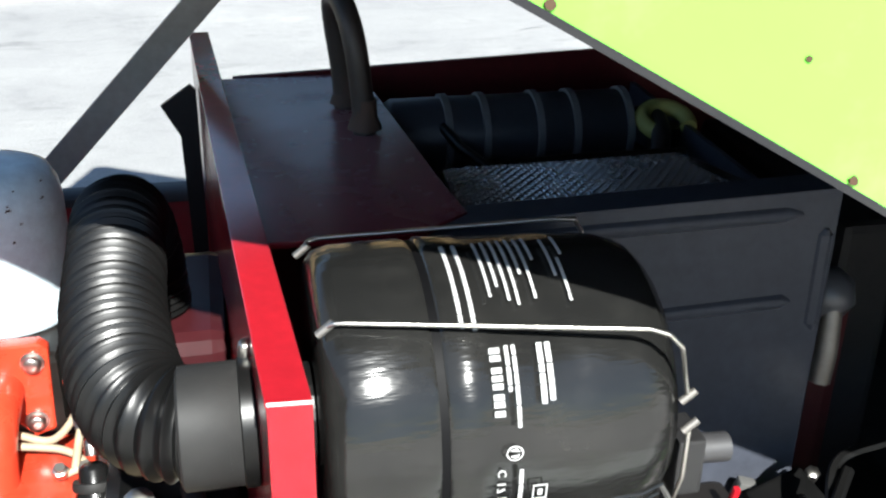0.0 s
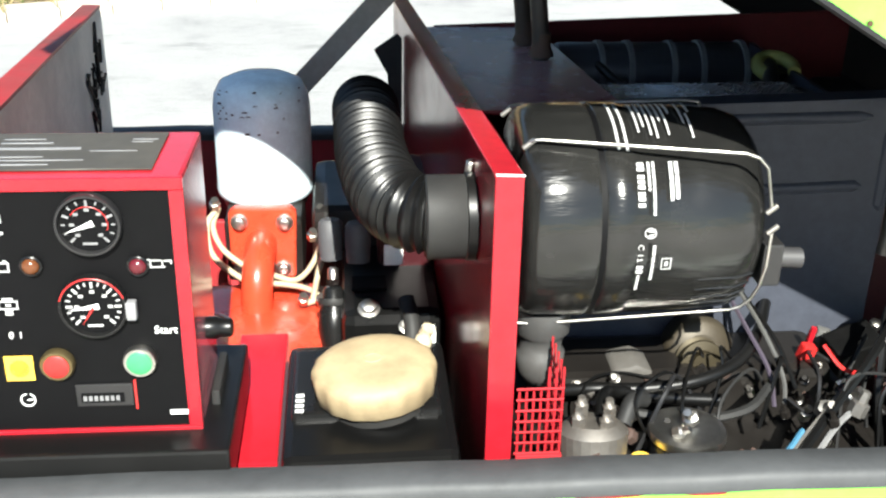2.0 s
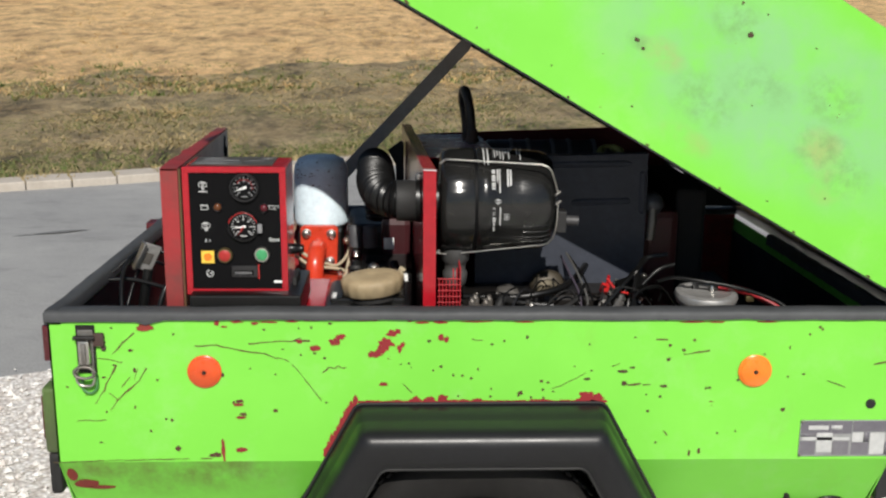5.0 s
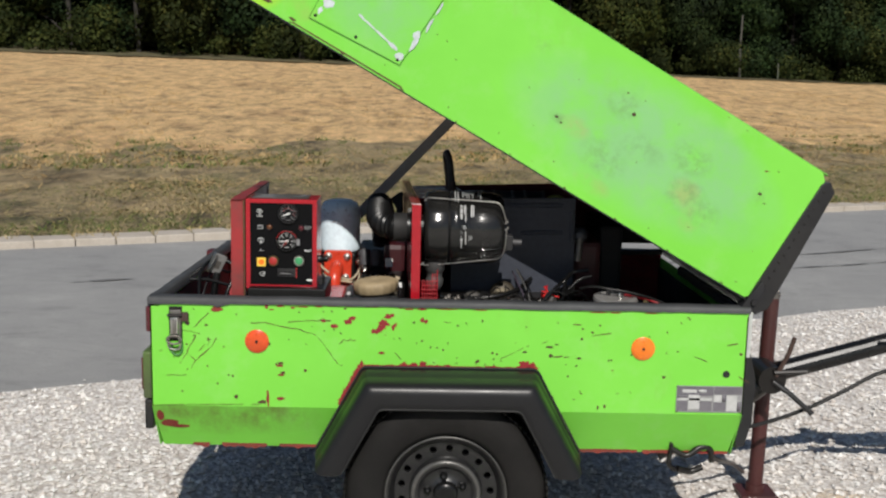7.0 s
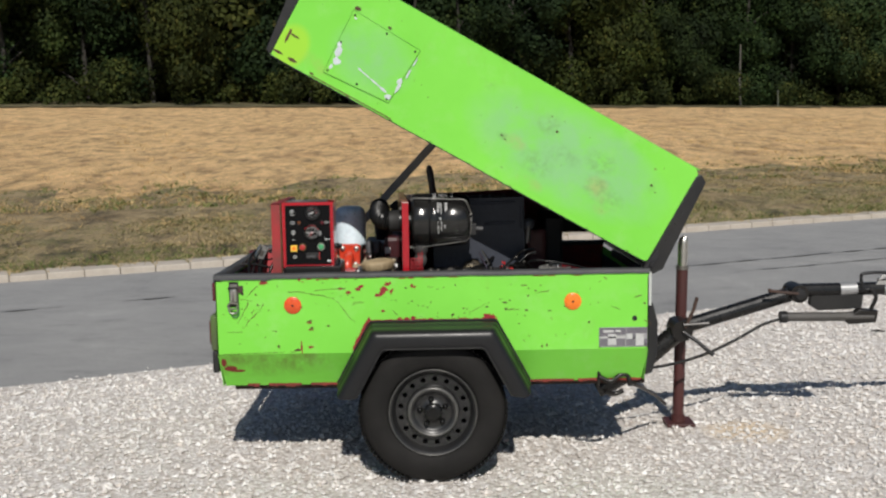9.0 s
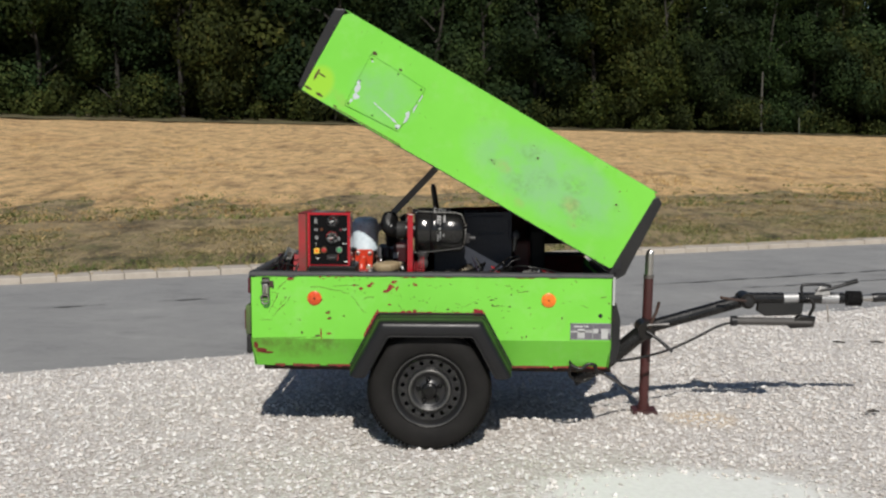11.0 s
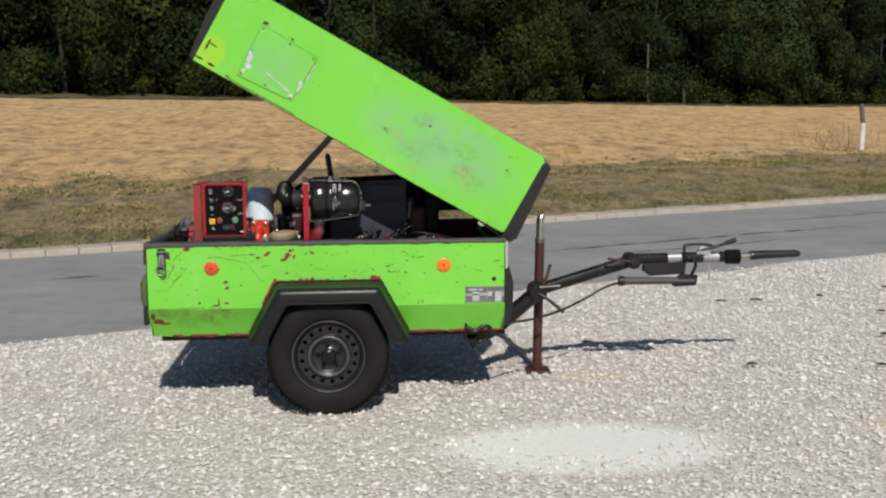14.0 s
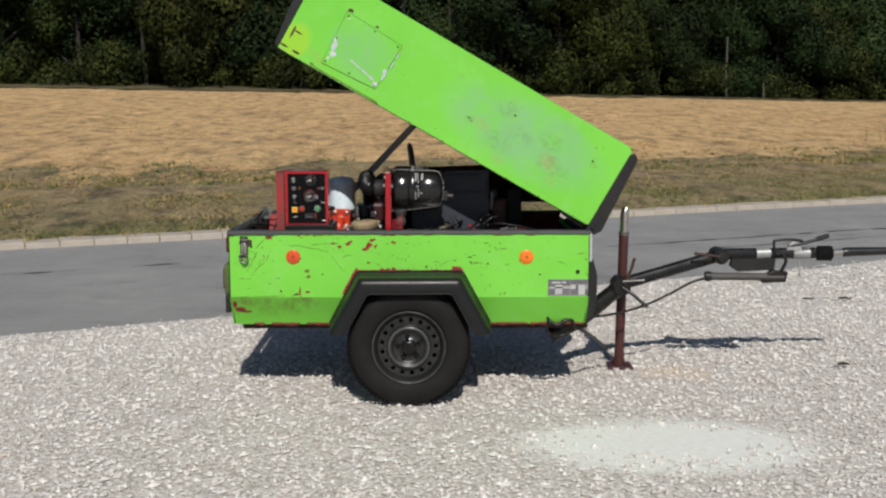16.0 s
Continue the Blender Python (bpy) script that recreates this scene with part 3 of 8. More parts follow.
def blades(name, count, area, tall, wide, lean, material, label, category, seed, dens=None, clump=1):
    """Many narrow bent blades standing on the land."""
    rg = np.random.RandomState(seed)
    verts, faces = [], []
    made = 0
    while made < count:
        u, v = rg.uniform(area[0], area[1]), area[2] + (area[3] - area[2]) * rg.rand() ** 1.25
        if dens and noise.noise(Vector((u * dens, v * dens, seed))) < rg.uniform(-0.55, 0.45):
            continue
        for _ in range(clump):
            made += 1
            p = land(u + rg.normal(0, 0.05), v + rg.normal(0, 0.05), -0.01)
            h = rg.uniform(*tall)
            a = rg.uniform(0, 6.283)
            w = rg.uniform(*wide)
            d = Vector((math.cos(a), math.sin(a), 0))
            b = Vector((rg.normal(0, lean), rg.normal(0, lean), 0)) * h
            k = len(verts)
            verts += [p - d * w, p + d * w, p + d * w * 0.7 + b * 0.4 + Vector((0, 0, h * 0.6)), p - d * w * 0.7 + b * 0.4 + Vector((0, 0, h * 0.6)), p + b + Vector((0, 0, h))]
            faces += [(k, k + 1, k + 2, k + 3), (k + 3, k + 2, k + 4)]
    return joined(name, verts, faces, material, label, category)


blades("verge_grass", 62000, (-11, 24, KERB_V + 0.28, 8.2), (0.014, 0.05), (0.003, 0.008), 1.6, GRASS, "patchy short green grass along the kerb", "grass", 3, 0.55, 4)
blades("dry_verge_grass", 66000, (-13, 28, 5.6, 12.8), (0.014, 0.055), (0.003, 0.009), 2.0, DRY_GRASS, "trampled dry tan grass beside the field", "grass", 4, 0.6, 4)
blades("straw_stubble", 42000, (-16, 34, 9.8, 34.0), (0.025, 0.09), (0.004, 0.013), 1.1, STRAW, "short golden straw stubble", "straw", 5, 0.35, 5)

blades("field_edge_weeds", 12000, (-13, 30, 9.6, 13.4), (0.03, 0.10), (0.006, 0.016), 1.2, GRASS, "ragged green weeds where verge and field meet", "weeds", 9, 0.9, 9)
blades("loose_straw", 9000, (-13, 28, 7.4, 12.0), (0.03, 0.10), (0.003, 0.006), 3.0, STRAW, "loose pale straw lying on the verge", "straw", 10, 0.5, 6)
verts, faces = [], []
rj = np.random.RandomState(31)
for i in range(-60, 80):
    for k in range(rj.randint(2, 16)):
        p = land((i + 0.5) * 0.345 + rj.normal(0, 0.012), KERB_V + 0.02 + 0.30 * rj.rand(), 0.0)
        p.z = 0.03
        h, w = rj.uniform(0.05, 0.09), 0.005
        d = Vector((rj.normal(0, 0.02), rj.normal(0, 0.02), h))
        n = len(verts)
        verts += [p - ROAD_D * w, p + ROAD_D * w, p + d]
        faces.append((n, n + 1, n + 2))
for i in range(170):
    u, v = rj.uniform(-12, 22), KERB_V + 0.27 - 0.10 * rj.rand() ** 2
    for k in range(rj.randint(5, 22)):
        p = land(u + rj.normal(0, 0.05), v + rj.normal(0, 0.025), 0.0)
        p.z = 0.045
        w = rj.uniform(0.003, 0.007)
        d = Vector((rj.normal(0, 0.03), rj.normal(-0.01, 0.03), rj.uniform(0.03, 0.08)))
        n = len(verts)
        verts += [p - ROAD_D * w, p + ROAD_D * w, p + d]
        faces.append((n, n + 1, n + 2))
joined("joint_grass", verts, faces, DRY_GRASS, "dry grass growing in the kerb's joints", "grass")

# gravel stones
rg = np.random.RandomState(8)
OCT = np.array([(1, 0, 0), (0, 1, 0), (-1, 0, 0), (0, -1, 0), (0, 0, 1), (0, 0, -1)], float)
OCT_F = [(0, 1, 4), (1, 2, 4), (2, 3, 4), (3, 0, 4), (1, 0, 5), (2, 1, 5), (3, 2, 5), (0, 3, 5)]
verts, faces = [], []
COUNT = 52000
xs, ys = rg.uniform(-3.2, 7.2, COUNT * 2), rg.uniform(-2.0, 6.0, COUNT * 2)
ok = (ys < 2.30 + 0.443 * xs + 0.10 * rg.randn(COUNT * 2))
ok &= rg.rand(COUNT * 2) > 1.25 * np.exp(-((xs - 2.12) / 0.60) ** 2 - ((ys + 0.62) / 0.30) ** 2)
xs, ys = xs[ok][:COUNT], ys[ok][:COUNT]
for x, y in zip(xs, ys):
    r = 0.0064 + 0.011 * rg.rand() ** 2
    pts = OCT * (1 + 0.35 * rg.randn(6, 1).clip(-1, 1)) * r * np.array((rg.uniform(0.8, 1.5), rg.uniform(0.7, 1.2), rg.uniform(0.5, 0.8)))
    a = rg.uniform(0, 6.283)
    c, s = math.cos(a), math.sin(a)
    k = len(verts)
    z = 0.004 + 0.25 * r
    verts += [(x + p[0] * c - p[1] * s, y + p[0] * s + p[1] * c, z + p[2]) for p in pts]
    faces += [tuple(k + i for i in f) for f in OCT_F]
joined("gravel_stones", verts, faces, STONE, "loose pale crushed gravel stones", "gravel")


# trees of the wood
def leaf_cloud(rg, lumps, count, size):
    """Leaf quads scattered over the skins of lumps (centre, radius)."""
    verts, faces = [], []
    w = np.array([r ** 2 for _, r in lumps])
    pick = rg.choice(len(lumps), count, p=w / w.sum())
    for k in pick:
        c, r = lumps[k]
        d = Vector(rg.randn(3)).normalized()
        p = Vector(c) + d * r * (0.70 + 0.38 * rg.rand()) * (1 if rg.rand() > 0.12 else 1.25)
        n = (d + Vector(rg.randn(3)) * 0.32).normalized()
        s1 = n.cross(Vector(rg.randn(3))).normalized()
        s2 = n.cross(s1)
        sz = size * rg.uniform(0.5, 1.25)
        b = len(verts)
        verts += [p, p + s1 * sz * 0.55 + s2 * sz * 0.34, p + s1 * sz * 1.1, p + s1 * sz * 0.5 - s2 * sz * 0.34]
        faces.append((b, b + 1, b + 2, b + 3))
    return verts, faces


def tree(seed, height, spread, low, leaves, size, weeping=False):
    rg = np.random.RandomState(seed)
    ob = thing("tree", (0, 0, 0), "tall dense dark green deciduous tree at the field's far edge", "tree", "trees of the wood")
    bm = bmesh.new()
    trunk = smooth_path([(0, 0, -0.3), (0.1 * rg.randn(), 0.1 * rg.randn(), height * 0.3), (0.25 * rg.randn(), 0.25 * rg.randn(), height * 0.6), (0.3 * rg.randn(), 0.3 * rg.randn(), height * 0.92)], 4)
    n = len(trunk)
    add_tube(bm, trunk, [0.15 * (1 - 0.85 * i / n) for i in range(n)], 8)
    lumps = []
    for i in range(16):
        h = low + (height - low) * (i + rg.rand()) / 16
        a = rg.uniform(0, 6.283)
        f = max(0.0, (h - low) / (height - low))
        reach = spread * (0.95 - 0.75 * f ** 2) * rg.uniform(0.45, 1.0)
        root = Vector((0, 0, max(0.6, h - reach * 0.5)))
        tip = Vector((math.cos(a) * reach, math.sin(a) * reach, h))
        add_tube(bm, smooth_path([root, (root + tip) / 2 + Vector((0, 0, 0.15 * reach)), tip], 3), [0.07, 0.065, 0.055, 0.045, 0.035, 0.025, 0.015], 5)
        r = rg.uniform(0.9, 1.9) * (1.15 - 0.5 * f)
        lumps.append((tip, r))
        for _ in range(1):
            lumps.append((tip + Vector(rg.randn(3)) * r * 0.75 - Vector((0, 0, 0.8 * rg.rand() if weeping else 0)), r * rg.uniform(0.4, 0.75)))
    part("trunk", bm, BARK, ob)
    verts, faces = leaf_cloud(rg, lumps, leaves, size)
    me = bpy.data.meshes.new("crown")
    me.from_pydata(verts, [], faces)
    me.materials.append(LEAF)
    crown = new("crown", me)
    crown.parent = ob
    return ob


FRONT = [tree(11, 11.5, 3.2, 0.9, 19000, 0.235), tree(12, 12.5, 3.6, 0.9, 20000, 0.235), tree(13, 10.0, 3.0, 0.5, 17000, 0.23), tree(14, 12.0, 3.2, 0.7, 20000, 0.215, True)]
BEHIND = [tree(15, 12.0, 3.4, 1.0, 5000, 0.42), tree(16, 12.5, 3.2, 1.0, 5000, 0.42)]
CLEFT = (9.9, 14.3)  # a dark opening in the wood's edge
rt = random.Random(6)
used = set()
for row, (v0, gap) in enumerate(((WOOD_V + 3.5, 3.3), (WOOD_V + 8.5, 3.8), (WOOD_V + 14.0, 4.4))):
    u = -9.0
    while u < 92:
        at = land(u + rt.uniform(-0.9, 0.9), v0 + rt.uniform(-1.3, 1.3), -0.1)
        k = rt.choice(FRONT if row == 0 else BEHIND)
        turn, s = rt.uniform(0, 360), rt.uniform(0.88, 1.2)
        if row == 0 and CLEFT[0] < u < CLEFT[1]:
            u += gap
            continue
        m = Matrix.Translation(at) @ pose(0, 0, 0, 0, 0, turn) @ Matrix.Diagonal((s, s, 1.0 * rt.uniform(0.97, 1.12), 1))
        if k.name in used:
            copy_thing(k, m)
        else:
            used.add(k.name)
            k.matrix_basis = m
        u += gap
# a slim pale trunk standing before the wood and a stake at its foot
slim = thing("slim_tree_trunk", land(47.01, 52.5), "slim pale tree trunk at the wood's edge", "tree")
part("trunk", tube([land(47.01, 52.5, -0.2), land(47.01, 52.6, 1.6), land(46.86, 52.4, 4.20)], [0.10, 0.085, 0.06], 8), paint("pale_bark", (0.085, 0.082, 0.070), 0.9, dirt=(0.04, 0.037, 0.033), grain=9), slim)
stake = thing("boundary_stake", land(49.45, 51.5), "weathered grey stake at the edge of the wood", "stake")
part("stake", tube([land(49.45, 51.5, -0.2), land(49.39, 51.5, 1.15)], 0.045, 8), paint("grey_stake_wood", (0.09, 0.10, 0.075), 0.9), stake)
# brush at the wood's foot
rg = np.random.RandomState(21)
lumps = []
for i in range(260):
    u = rg.uniform(-9, 92)
    v = WOOD_V + rg.uniform(-0.3, 3.2)
    if CLEFT[0] + 0.6 < u < CLEFT[1] - 0.6 and v > WOOD_V + 0.6:
        continue
    r = rg.uniform(0.35, 0.95)
    lumps.append((land(u, v, r * rg.uniform(0.2, 1.9)), r))
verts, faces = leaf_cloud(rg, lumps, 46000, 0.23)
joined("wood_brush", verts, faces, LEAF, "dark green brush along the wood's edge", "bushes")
# behind the trees stands a dark sheet, the wood's deep shade in its colour
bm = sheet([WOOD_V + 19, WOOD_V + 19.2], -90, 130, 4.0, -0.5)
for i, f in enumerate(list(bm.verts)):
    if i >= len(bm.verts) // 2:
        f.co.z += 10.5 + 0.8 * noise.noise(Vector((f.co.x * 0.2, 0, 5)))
WOOD_SHADE = soil("wood_shade", (0.012, 0.020, 0.008), (0.022, 0.036, 0.012), (0.008, 0.012, 0.006), 1.2)
solo("backdrop", bm, WOOD_SHADE, "dark sheet standing for the wood's shaded depth", "wood", kind="structure")

# a small marker post in the field
post = thing("field_post", (15.0, 23.2, 0.4), "thin weathered wooden post in the field", "post")
part("stake", tube([(15.0, 23.2, 0.1), (15.02, 23.2, 1.0)], 0.075, 8), paint("pale_wood", (0.70, 0.66, 0.60), 0.8), post)
part("post_top", tube([(15.02, 23.2, 1.0), (14.95, 23.2, 1.52)], 0.065, 8), paint("grey_post_wood", (0.13, 0.11, 0.09), 0.9), post, "dark upper end")

# dead weeds round the post, twigs and dark bits on the gravel
rg = np.random.RandomState(33)
verts, faces = [], []
for i in range(90):
    x, y = 14.6 + rg.randn() * 0.6, 23.7 + rg.randn() * 0.3
    h, w = rg.uniform(0.2, 0.75), 0.008
    dx, dy = rg.randn() * 0.22, rg.randn() * 0.22
    z = 0.35
    k = len(verts)
    verts += [(x - w, y, z), (x + w, y, z), (x + dx + w * 0.5, y + dy, z + h), (x + dx - w * 0.5, y + dy, z + h)]
    faces.append((k, k + 1, k + 2, k + 3))
joined("dry_weeds", verts, faces, leafy("dead_weed", [(0.0, (0.20, 0.13, 0.075)), (0.6, (0.34, 0.23, 0.15)), (1.0, (0.46, 0.34, 0.24))]), "thin dead brown weeds round the field post", "weeds")
rw = random.Random(8)
for x, y in ((4.23, 2.73), (5.54, 3.19), (4.81, 2.86), (5.32, 1.91), (4.63, 1.42), (3.43, 0.69), (3.94, 2.72), (5.0, 2.2), (4.2, 0.6)):
    a, n = rw.uniform(-0.5, 0.5), rw.uniform(0.02, 0.05)
    bit = thing("twig", (x, y, 0.03), "short dark dead twig lying on the gravel", "twig", "twigs on the gravel")
    part("stick", tube([(x - n * math.cos(a), y - n * math.sin(a), 0.030), (x, y, 0.034), (x + n * math.cos(a), y + n * math.sin(a), 0.030)], [0.006, 0.009, 0.004], 6), BARK, bit)

# ---- the trailer: tub, hood, fender, wheel, drawbar ----
LX, WY, TOP, TOPF, KINK, BOT = 1.826, 1.25, 0.884, 0.850, 0.560, 0.402

tub = thing("compressor_trailer", (0.9, 0.6, 0.40), "bright green sheet-steel compressor trailer with chipped red primer, open on top", "trailer")
T = 0.004
NOSE_DROP = 0.012

side = [(0, 0, TOP), (LX, 0, TOP), (LX, 0, KINK), (1.252, 0, KINK), (1.180, 0, 0.690), (0.649, 0, 0.690), (0.577, 0, KINK), (0, 0, KINK)]
near = part("side_panel", prism(side, (0, T, 0)), GREEN, tub)
part("lower_panel", prism([(0, 0, KINK), (0.577, 0, KINK), (0.505, 0.09, BOT), (0.012, 0.09, BOT)], (0, T, 0.002)), DIRTY_GREEN, tub, "grimy slanted lower panel")
part("lower_panel", prism([(1.252, 0, KINK), (LX, 0, KINK), (LX - 0.012, 0.09, BOT), (1.330, 0.09, BOT)], (0, T, 0.002)), GREEN, tub)
part("side_panel", prism([(0, WY, TOPF), (LX, WY, TOPF), (LX, WY, KINK), (LX, WY - 0.09, BOT), (0, WY - 0.09, BOT), (0, WY, KINK)], (0, -T, 0)), RED_WORN, tub, "red inner side of the far panel")
part("rear_panel", prism([(0, 0, TOP), (0, WY, TOPF), (0, WY, KINK), (0, WY - 0.09, BOT), (0, 0.09, BOT), (0, 0, KINK)], (T, 0, 0)), GREEN, tub)
part("front_panel", prism([(LX, 0, TOP - NOSE_DROP), (LX, WY, TOPF - NOSE_DROP), (LX, WY, KINK), (LX, WY - 0.09, BOT), (LX, 0.09, BOT), (LX, 0, KINK)], (-T, 0, 0)), GREEN, tub)
part("lining", prism([(LX - 0.010, 0.02, TOP - 0.05), (LX - 0.010, WY - 0.02, TOPF - 0.05), (LX - 0.010, WY - 0.02, BOT + 0.02), (LX - 0.010, 0.02, 0.60)], (0.004, 0, 0)), INNER, tub, "black inner lining")
part("floor_plate", box((0.01, 0.20, BOT), (LX - 0.01, WY - 0.1, BOT + 0.012)), INNER, tub)
part("lining", prism([(0.006, 0.012, TOP - 0.03), (LX - 0.006, 0.012, TOP - 0.03), (LX - 0.006, 0.012, 0.70), (0.006, 0.012, 0.70)], (0, 0.004, 0)), INNER, tub, "black inner lining")
part("lining", prism([(0.008, 0.02, TOP - 0.03), (0.008, WY - 0.02, TOPF - 0.03), (0.008, WY - 0.02, BOT + 0.02), (0.008, 0.02, 0.60)], (0.004, 0, 0)), INNER, tub, "black inner lining")
part("wheel_box", box((0.58, 0.012, 0.50), (1.25, 0.20, 0.70), 0.01), INNER, tub, "black inner wheel housing")

# rubber seal on the rim, one strip a side
for a, b in (((-0.004, 0.0, TOP), (LX + 0.004, 0.0, TOP)), ((0.0, 0.0, TOP), (0.0, WY, TOPF)), ((-0.004, WY, TOPF), (LX + 0.004, WY, TOPF)), ((LX, 0.008, TOP - NOSE_DROP), (LX, 0.88, TOP - NOSE_DROP + (TOPF - TOP) * 0.7))):
    bm = bmesh.new()
    a, b = Vector(a), Vector(b)
    n = 96
    pts = [a + (b - a) * i / n + Vector((0, 0, 0.006 + 0.0022 * noise.noise(Vector((i * 0.15, a.y * 5, b.x))))) for i in range(n + 1)]

    def sag(p):
        if b.y > 0.5 or p.x > 0.24:
            return 0.0012 * noise.noise(Vector((p.x * 22, 4, 1)))
        return -0.004 - 0.007 * math.exp(-((p.x - 0.208) / 0.012) ** 2)

    if abs(b.x - a.x) > 0.5:
        rings = [[p + Vector((0, dy, dz)) for dy, dz in ((-0.006, -0.007 + sag(p)), (-0.007, 0.005), (0.0, 0.0125), (0.036, 0.0125), (0.044, 0.006), (0.044, -0.018))] for p in pts]
    else:
        sx = 1 if a.x < 0.5 else -0.55
        rings = [[p + Vector((dx * sx, 0, dz)) for dx, dz in ((-0.007, -0.018), (-0.008, 0.0065), (0.0, 0.0135), (0.022, 0.0135), (0.028, 0.0065), (0.028, -0.018))] for p in pts]
    part("rim_seal", add_loft(bm, rings), SEAL, tub, "weathered dark rubber rim")


# paint wear with its own shapes: flakes down to the red primer, scratches
def flake(bm, x, z, rx, rz, seed, y=-0.0012, n=20):
    ring = []
    y -= 0.00005 * (seed % 13)
    for i in range(n):
        a = 2 * math.pi * i / n
        k = 1 + 0.55 * noise.noise(Vector((math.cos(a) * 1.6 + seed * 3.1, math.sin(a) * 1.6, seed))) + 0.40 * noise.noise(Vector((math.cos(a) * 4.2, math.sin(a) * 4.2 + seed * 1.7, seed + 9)))
        ring.append(Vector((x + rx * k * math.cos(a), y, z + rz * k * math.sin(a))))
    add_prism(bm, ring, (0, 0.001, 0))


def slant(x, z):
    """Puts a flat flake below the crease onto the slanted lower panel."""
    return 0.09 * (KINK - z) / (KINK - BOT)


SPECK = paint("worn_through_speck", (0.055, 0.032, 0.013), 0.7, dirt=(0.11, 0.02, 0.014), dirt_amount=0.9)
FLAKED = [(0.559, 0.819, 0.0122, 0.0055), (0.602, 0.834, 0.0122, 0.0085), (0.614, 0.845, 0.0104, 0.0061), (0.71, 0.83, 0.0159, 0.0146), (0.7, 0.816, 0.0098, 0.0098), (0.686, 0.806, 0.0146, 0.0079), (0.722, 0.852, 0.0104, 0.0067), (0.739, 0.818, 0.0049, 0.0073), (0.745, 0.827, 0.0055, 0.0055), (0.704, 0.738, 0.0098, 0.0037), (0.391, 0.692, 0.0122, 0.0031), (0.397, 0.662, 0.0104, 0.0031), (0.526, 0.835, 0.0061, 0.0049), (0.735, 0.856, 0.0073, 0.0049), (0.8266, 0.843, 0.0063, 0.0076), (0.8384, 0.839, 0.0055, 0.0067), (0.356, 0.586, 0.0043, 0.0207), (0.396, 0.587, 0.011, 0.0049)]
EDGE_WEAR = [(0.3533, 0.8765, 0.0051, 0.0061), (0.3956, 0.8785, 0.012, 0.0023), (0.369, 0.8675, 0.0069, 0.0015), (0.7862, 0.8765, 0.0133, 0.0023), (0.8275, 0.8775, 0.0142, 0.0031), (0.7596, 0.8795, 0.0044, 0.0015), (0.6603, 0.8825, 0.0351, 0.0023), (0.6081, 0.8825, 0.0262, 0.0019), (0.5569, 0.8815, 0.0218, 0.0015), (1.3648, 0.8775, 0.0278, 0.0016), (1.415, 0.8775, 0.0186, 0.0016), (0.4625, 0.8775, 0.02, 0.0016), (0.5117, 0.879, 0.013, 0.0022), (0.433, 0.875, 0.007, 0.003), (0.9053, 0.8785, 0.03, 0.0014), (1.0037, 0.878, 0.02, 0.0014), (1.5252, 0.878, 0.02, 0.0016)]
SPECKS = ([(0.5579, 0.808, 0.0032, 0.0022), (0.552, 0.866, 0.0025, 0.0028), (0.5914, 0.874, 0.0044, 0.0021), (0.2617, 0.851, 0.0024, 0.0021), (0.3601, 0.76, 0.005, 0.0058), (0.1702, 0.815, 0.005, 0.0028), (0.1761, 0.771, 0.0031, 0.0042), (0.1328, 0.865, 0.0024, 0.0021), (0.802, 0.835, 0.0039, 0.0029), (1.0106, 0.844, 0.0026, 0.0043), (0.9358, 0.828, 0.0032, 0.0022), (0.9624, 0.836, 0.0026, 0.0022)],
          [(0.9072, 0.772, 0.0019, 0.0037), (0.8541, 0.758, 0.0019, 0.0037), (0.8108, 0.769, 0.0019, 0.0022), (0.7587, 0.785, 0.0026, 0.0022), (0.9358, 0.727, 0.002, 0.0022), (1.0007, 0.72, 0.0034, 0.0022), (0.9948, 0.711, 0.0027, 0.0022), (1.0224, 0.707, 0.0027, 0.0022), (1.044, 0.744, 0.0033, 0.0037), (1.0588, 0.741, 0.0034, 0.0022), (1.048, 0.725, 0.0027, 0.0022), (1.1424, 0.749, 0.006, 0.003), (1.2192, 0.766, 0.0094, 0.0037), (1.2398, 0.775, 0.0054, 0.0022), (1.2241, 0.738, 0.0068, 0.0053)],
          [(1.3097, 0.732, 0.0076, 0.003), (1.3176, 0.793, 0.0048, 0.0037), (1.3491, 0.814, 0.004, 0.003), (1.3186, 0.825, 0.0034, 0.0022), (1.2428, 0.843, 0.0027, 0.0014), (1.3068, 0.882, 0.0033, 0.0022), (1.4022, 0.727, 0.0021, 0.003), (0.396, 0.7, 0.0075, 0.0039), (0.402, 0.67, 0.0075, 0.0039), (0.471, 0.678, 0.005, 0.0039), (0.259, 0.591, 0.0063, 0.0052), (0.337, 0.575, 0.0125, 0.0052), (1.396, 0.58, 0.0038, 0.0066), (1.375, 0.576, 0.0025, 0.0066), (1.575, 0.677, 0.005, 0.0039), (1.81, 0.754, 0.005, 0.0039), (1.41, 0.728, 0.0037, 0.0026), (0.999, 0.717, 0.0063, 0.0039)])
bm = bmesh.new()
for i, (x, z, rx, rz) in enumerate(FLAKED + EDGE_WEAR):
    flake(bm, x, z, rx, rz, i + 1)
# bare primer along the arch
for i in range(34):
    f = i / 33
    flake(bm, 0.655 + 0.52 * f, 0.698 + 0.003 * noise.noise(Vector((i * 0.9, 2, 0))), 0.014, 0.0022 + 0.006 * max(0, noise.noise(Vector((i * 0.35, 8, 0)))), 100 + i)
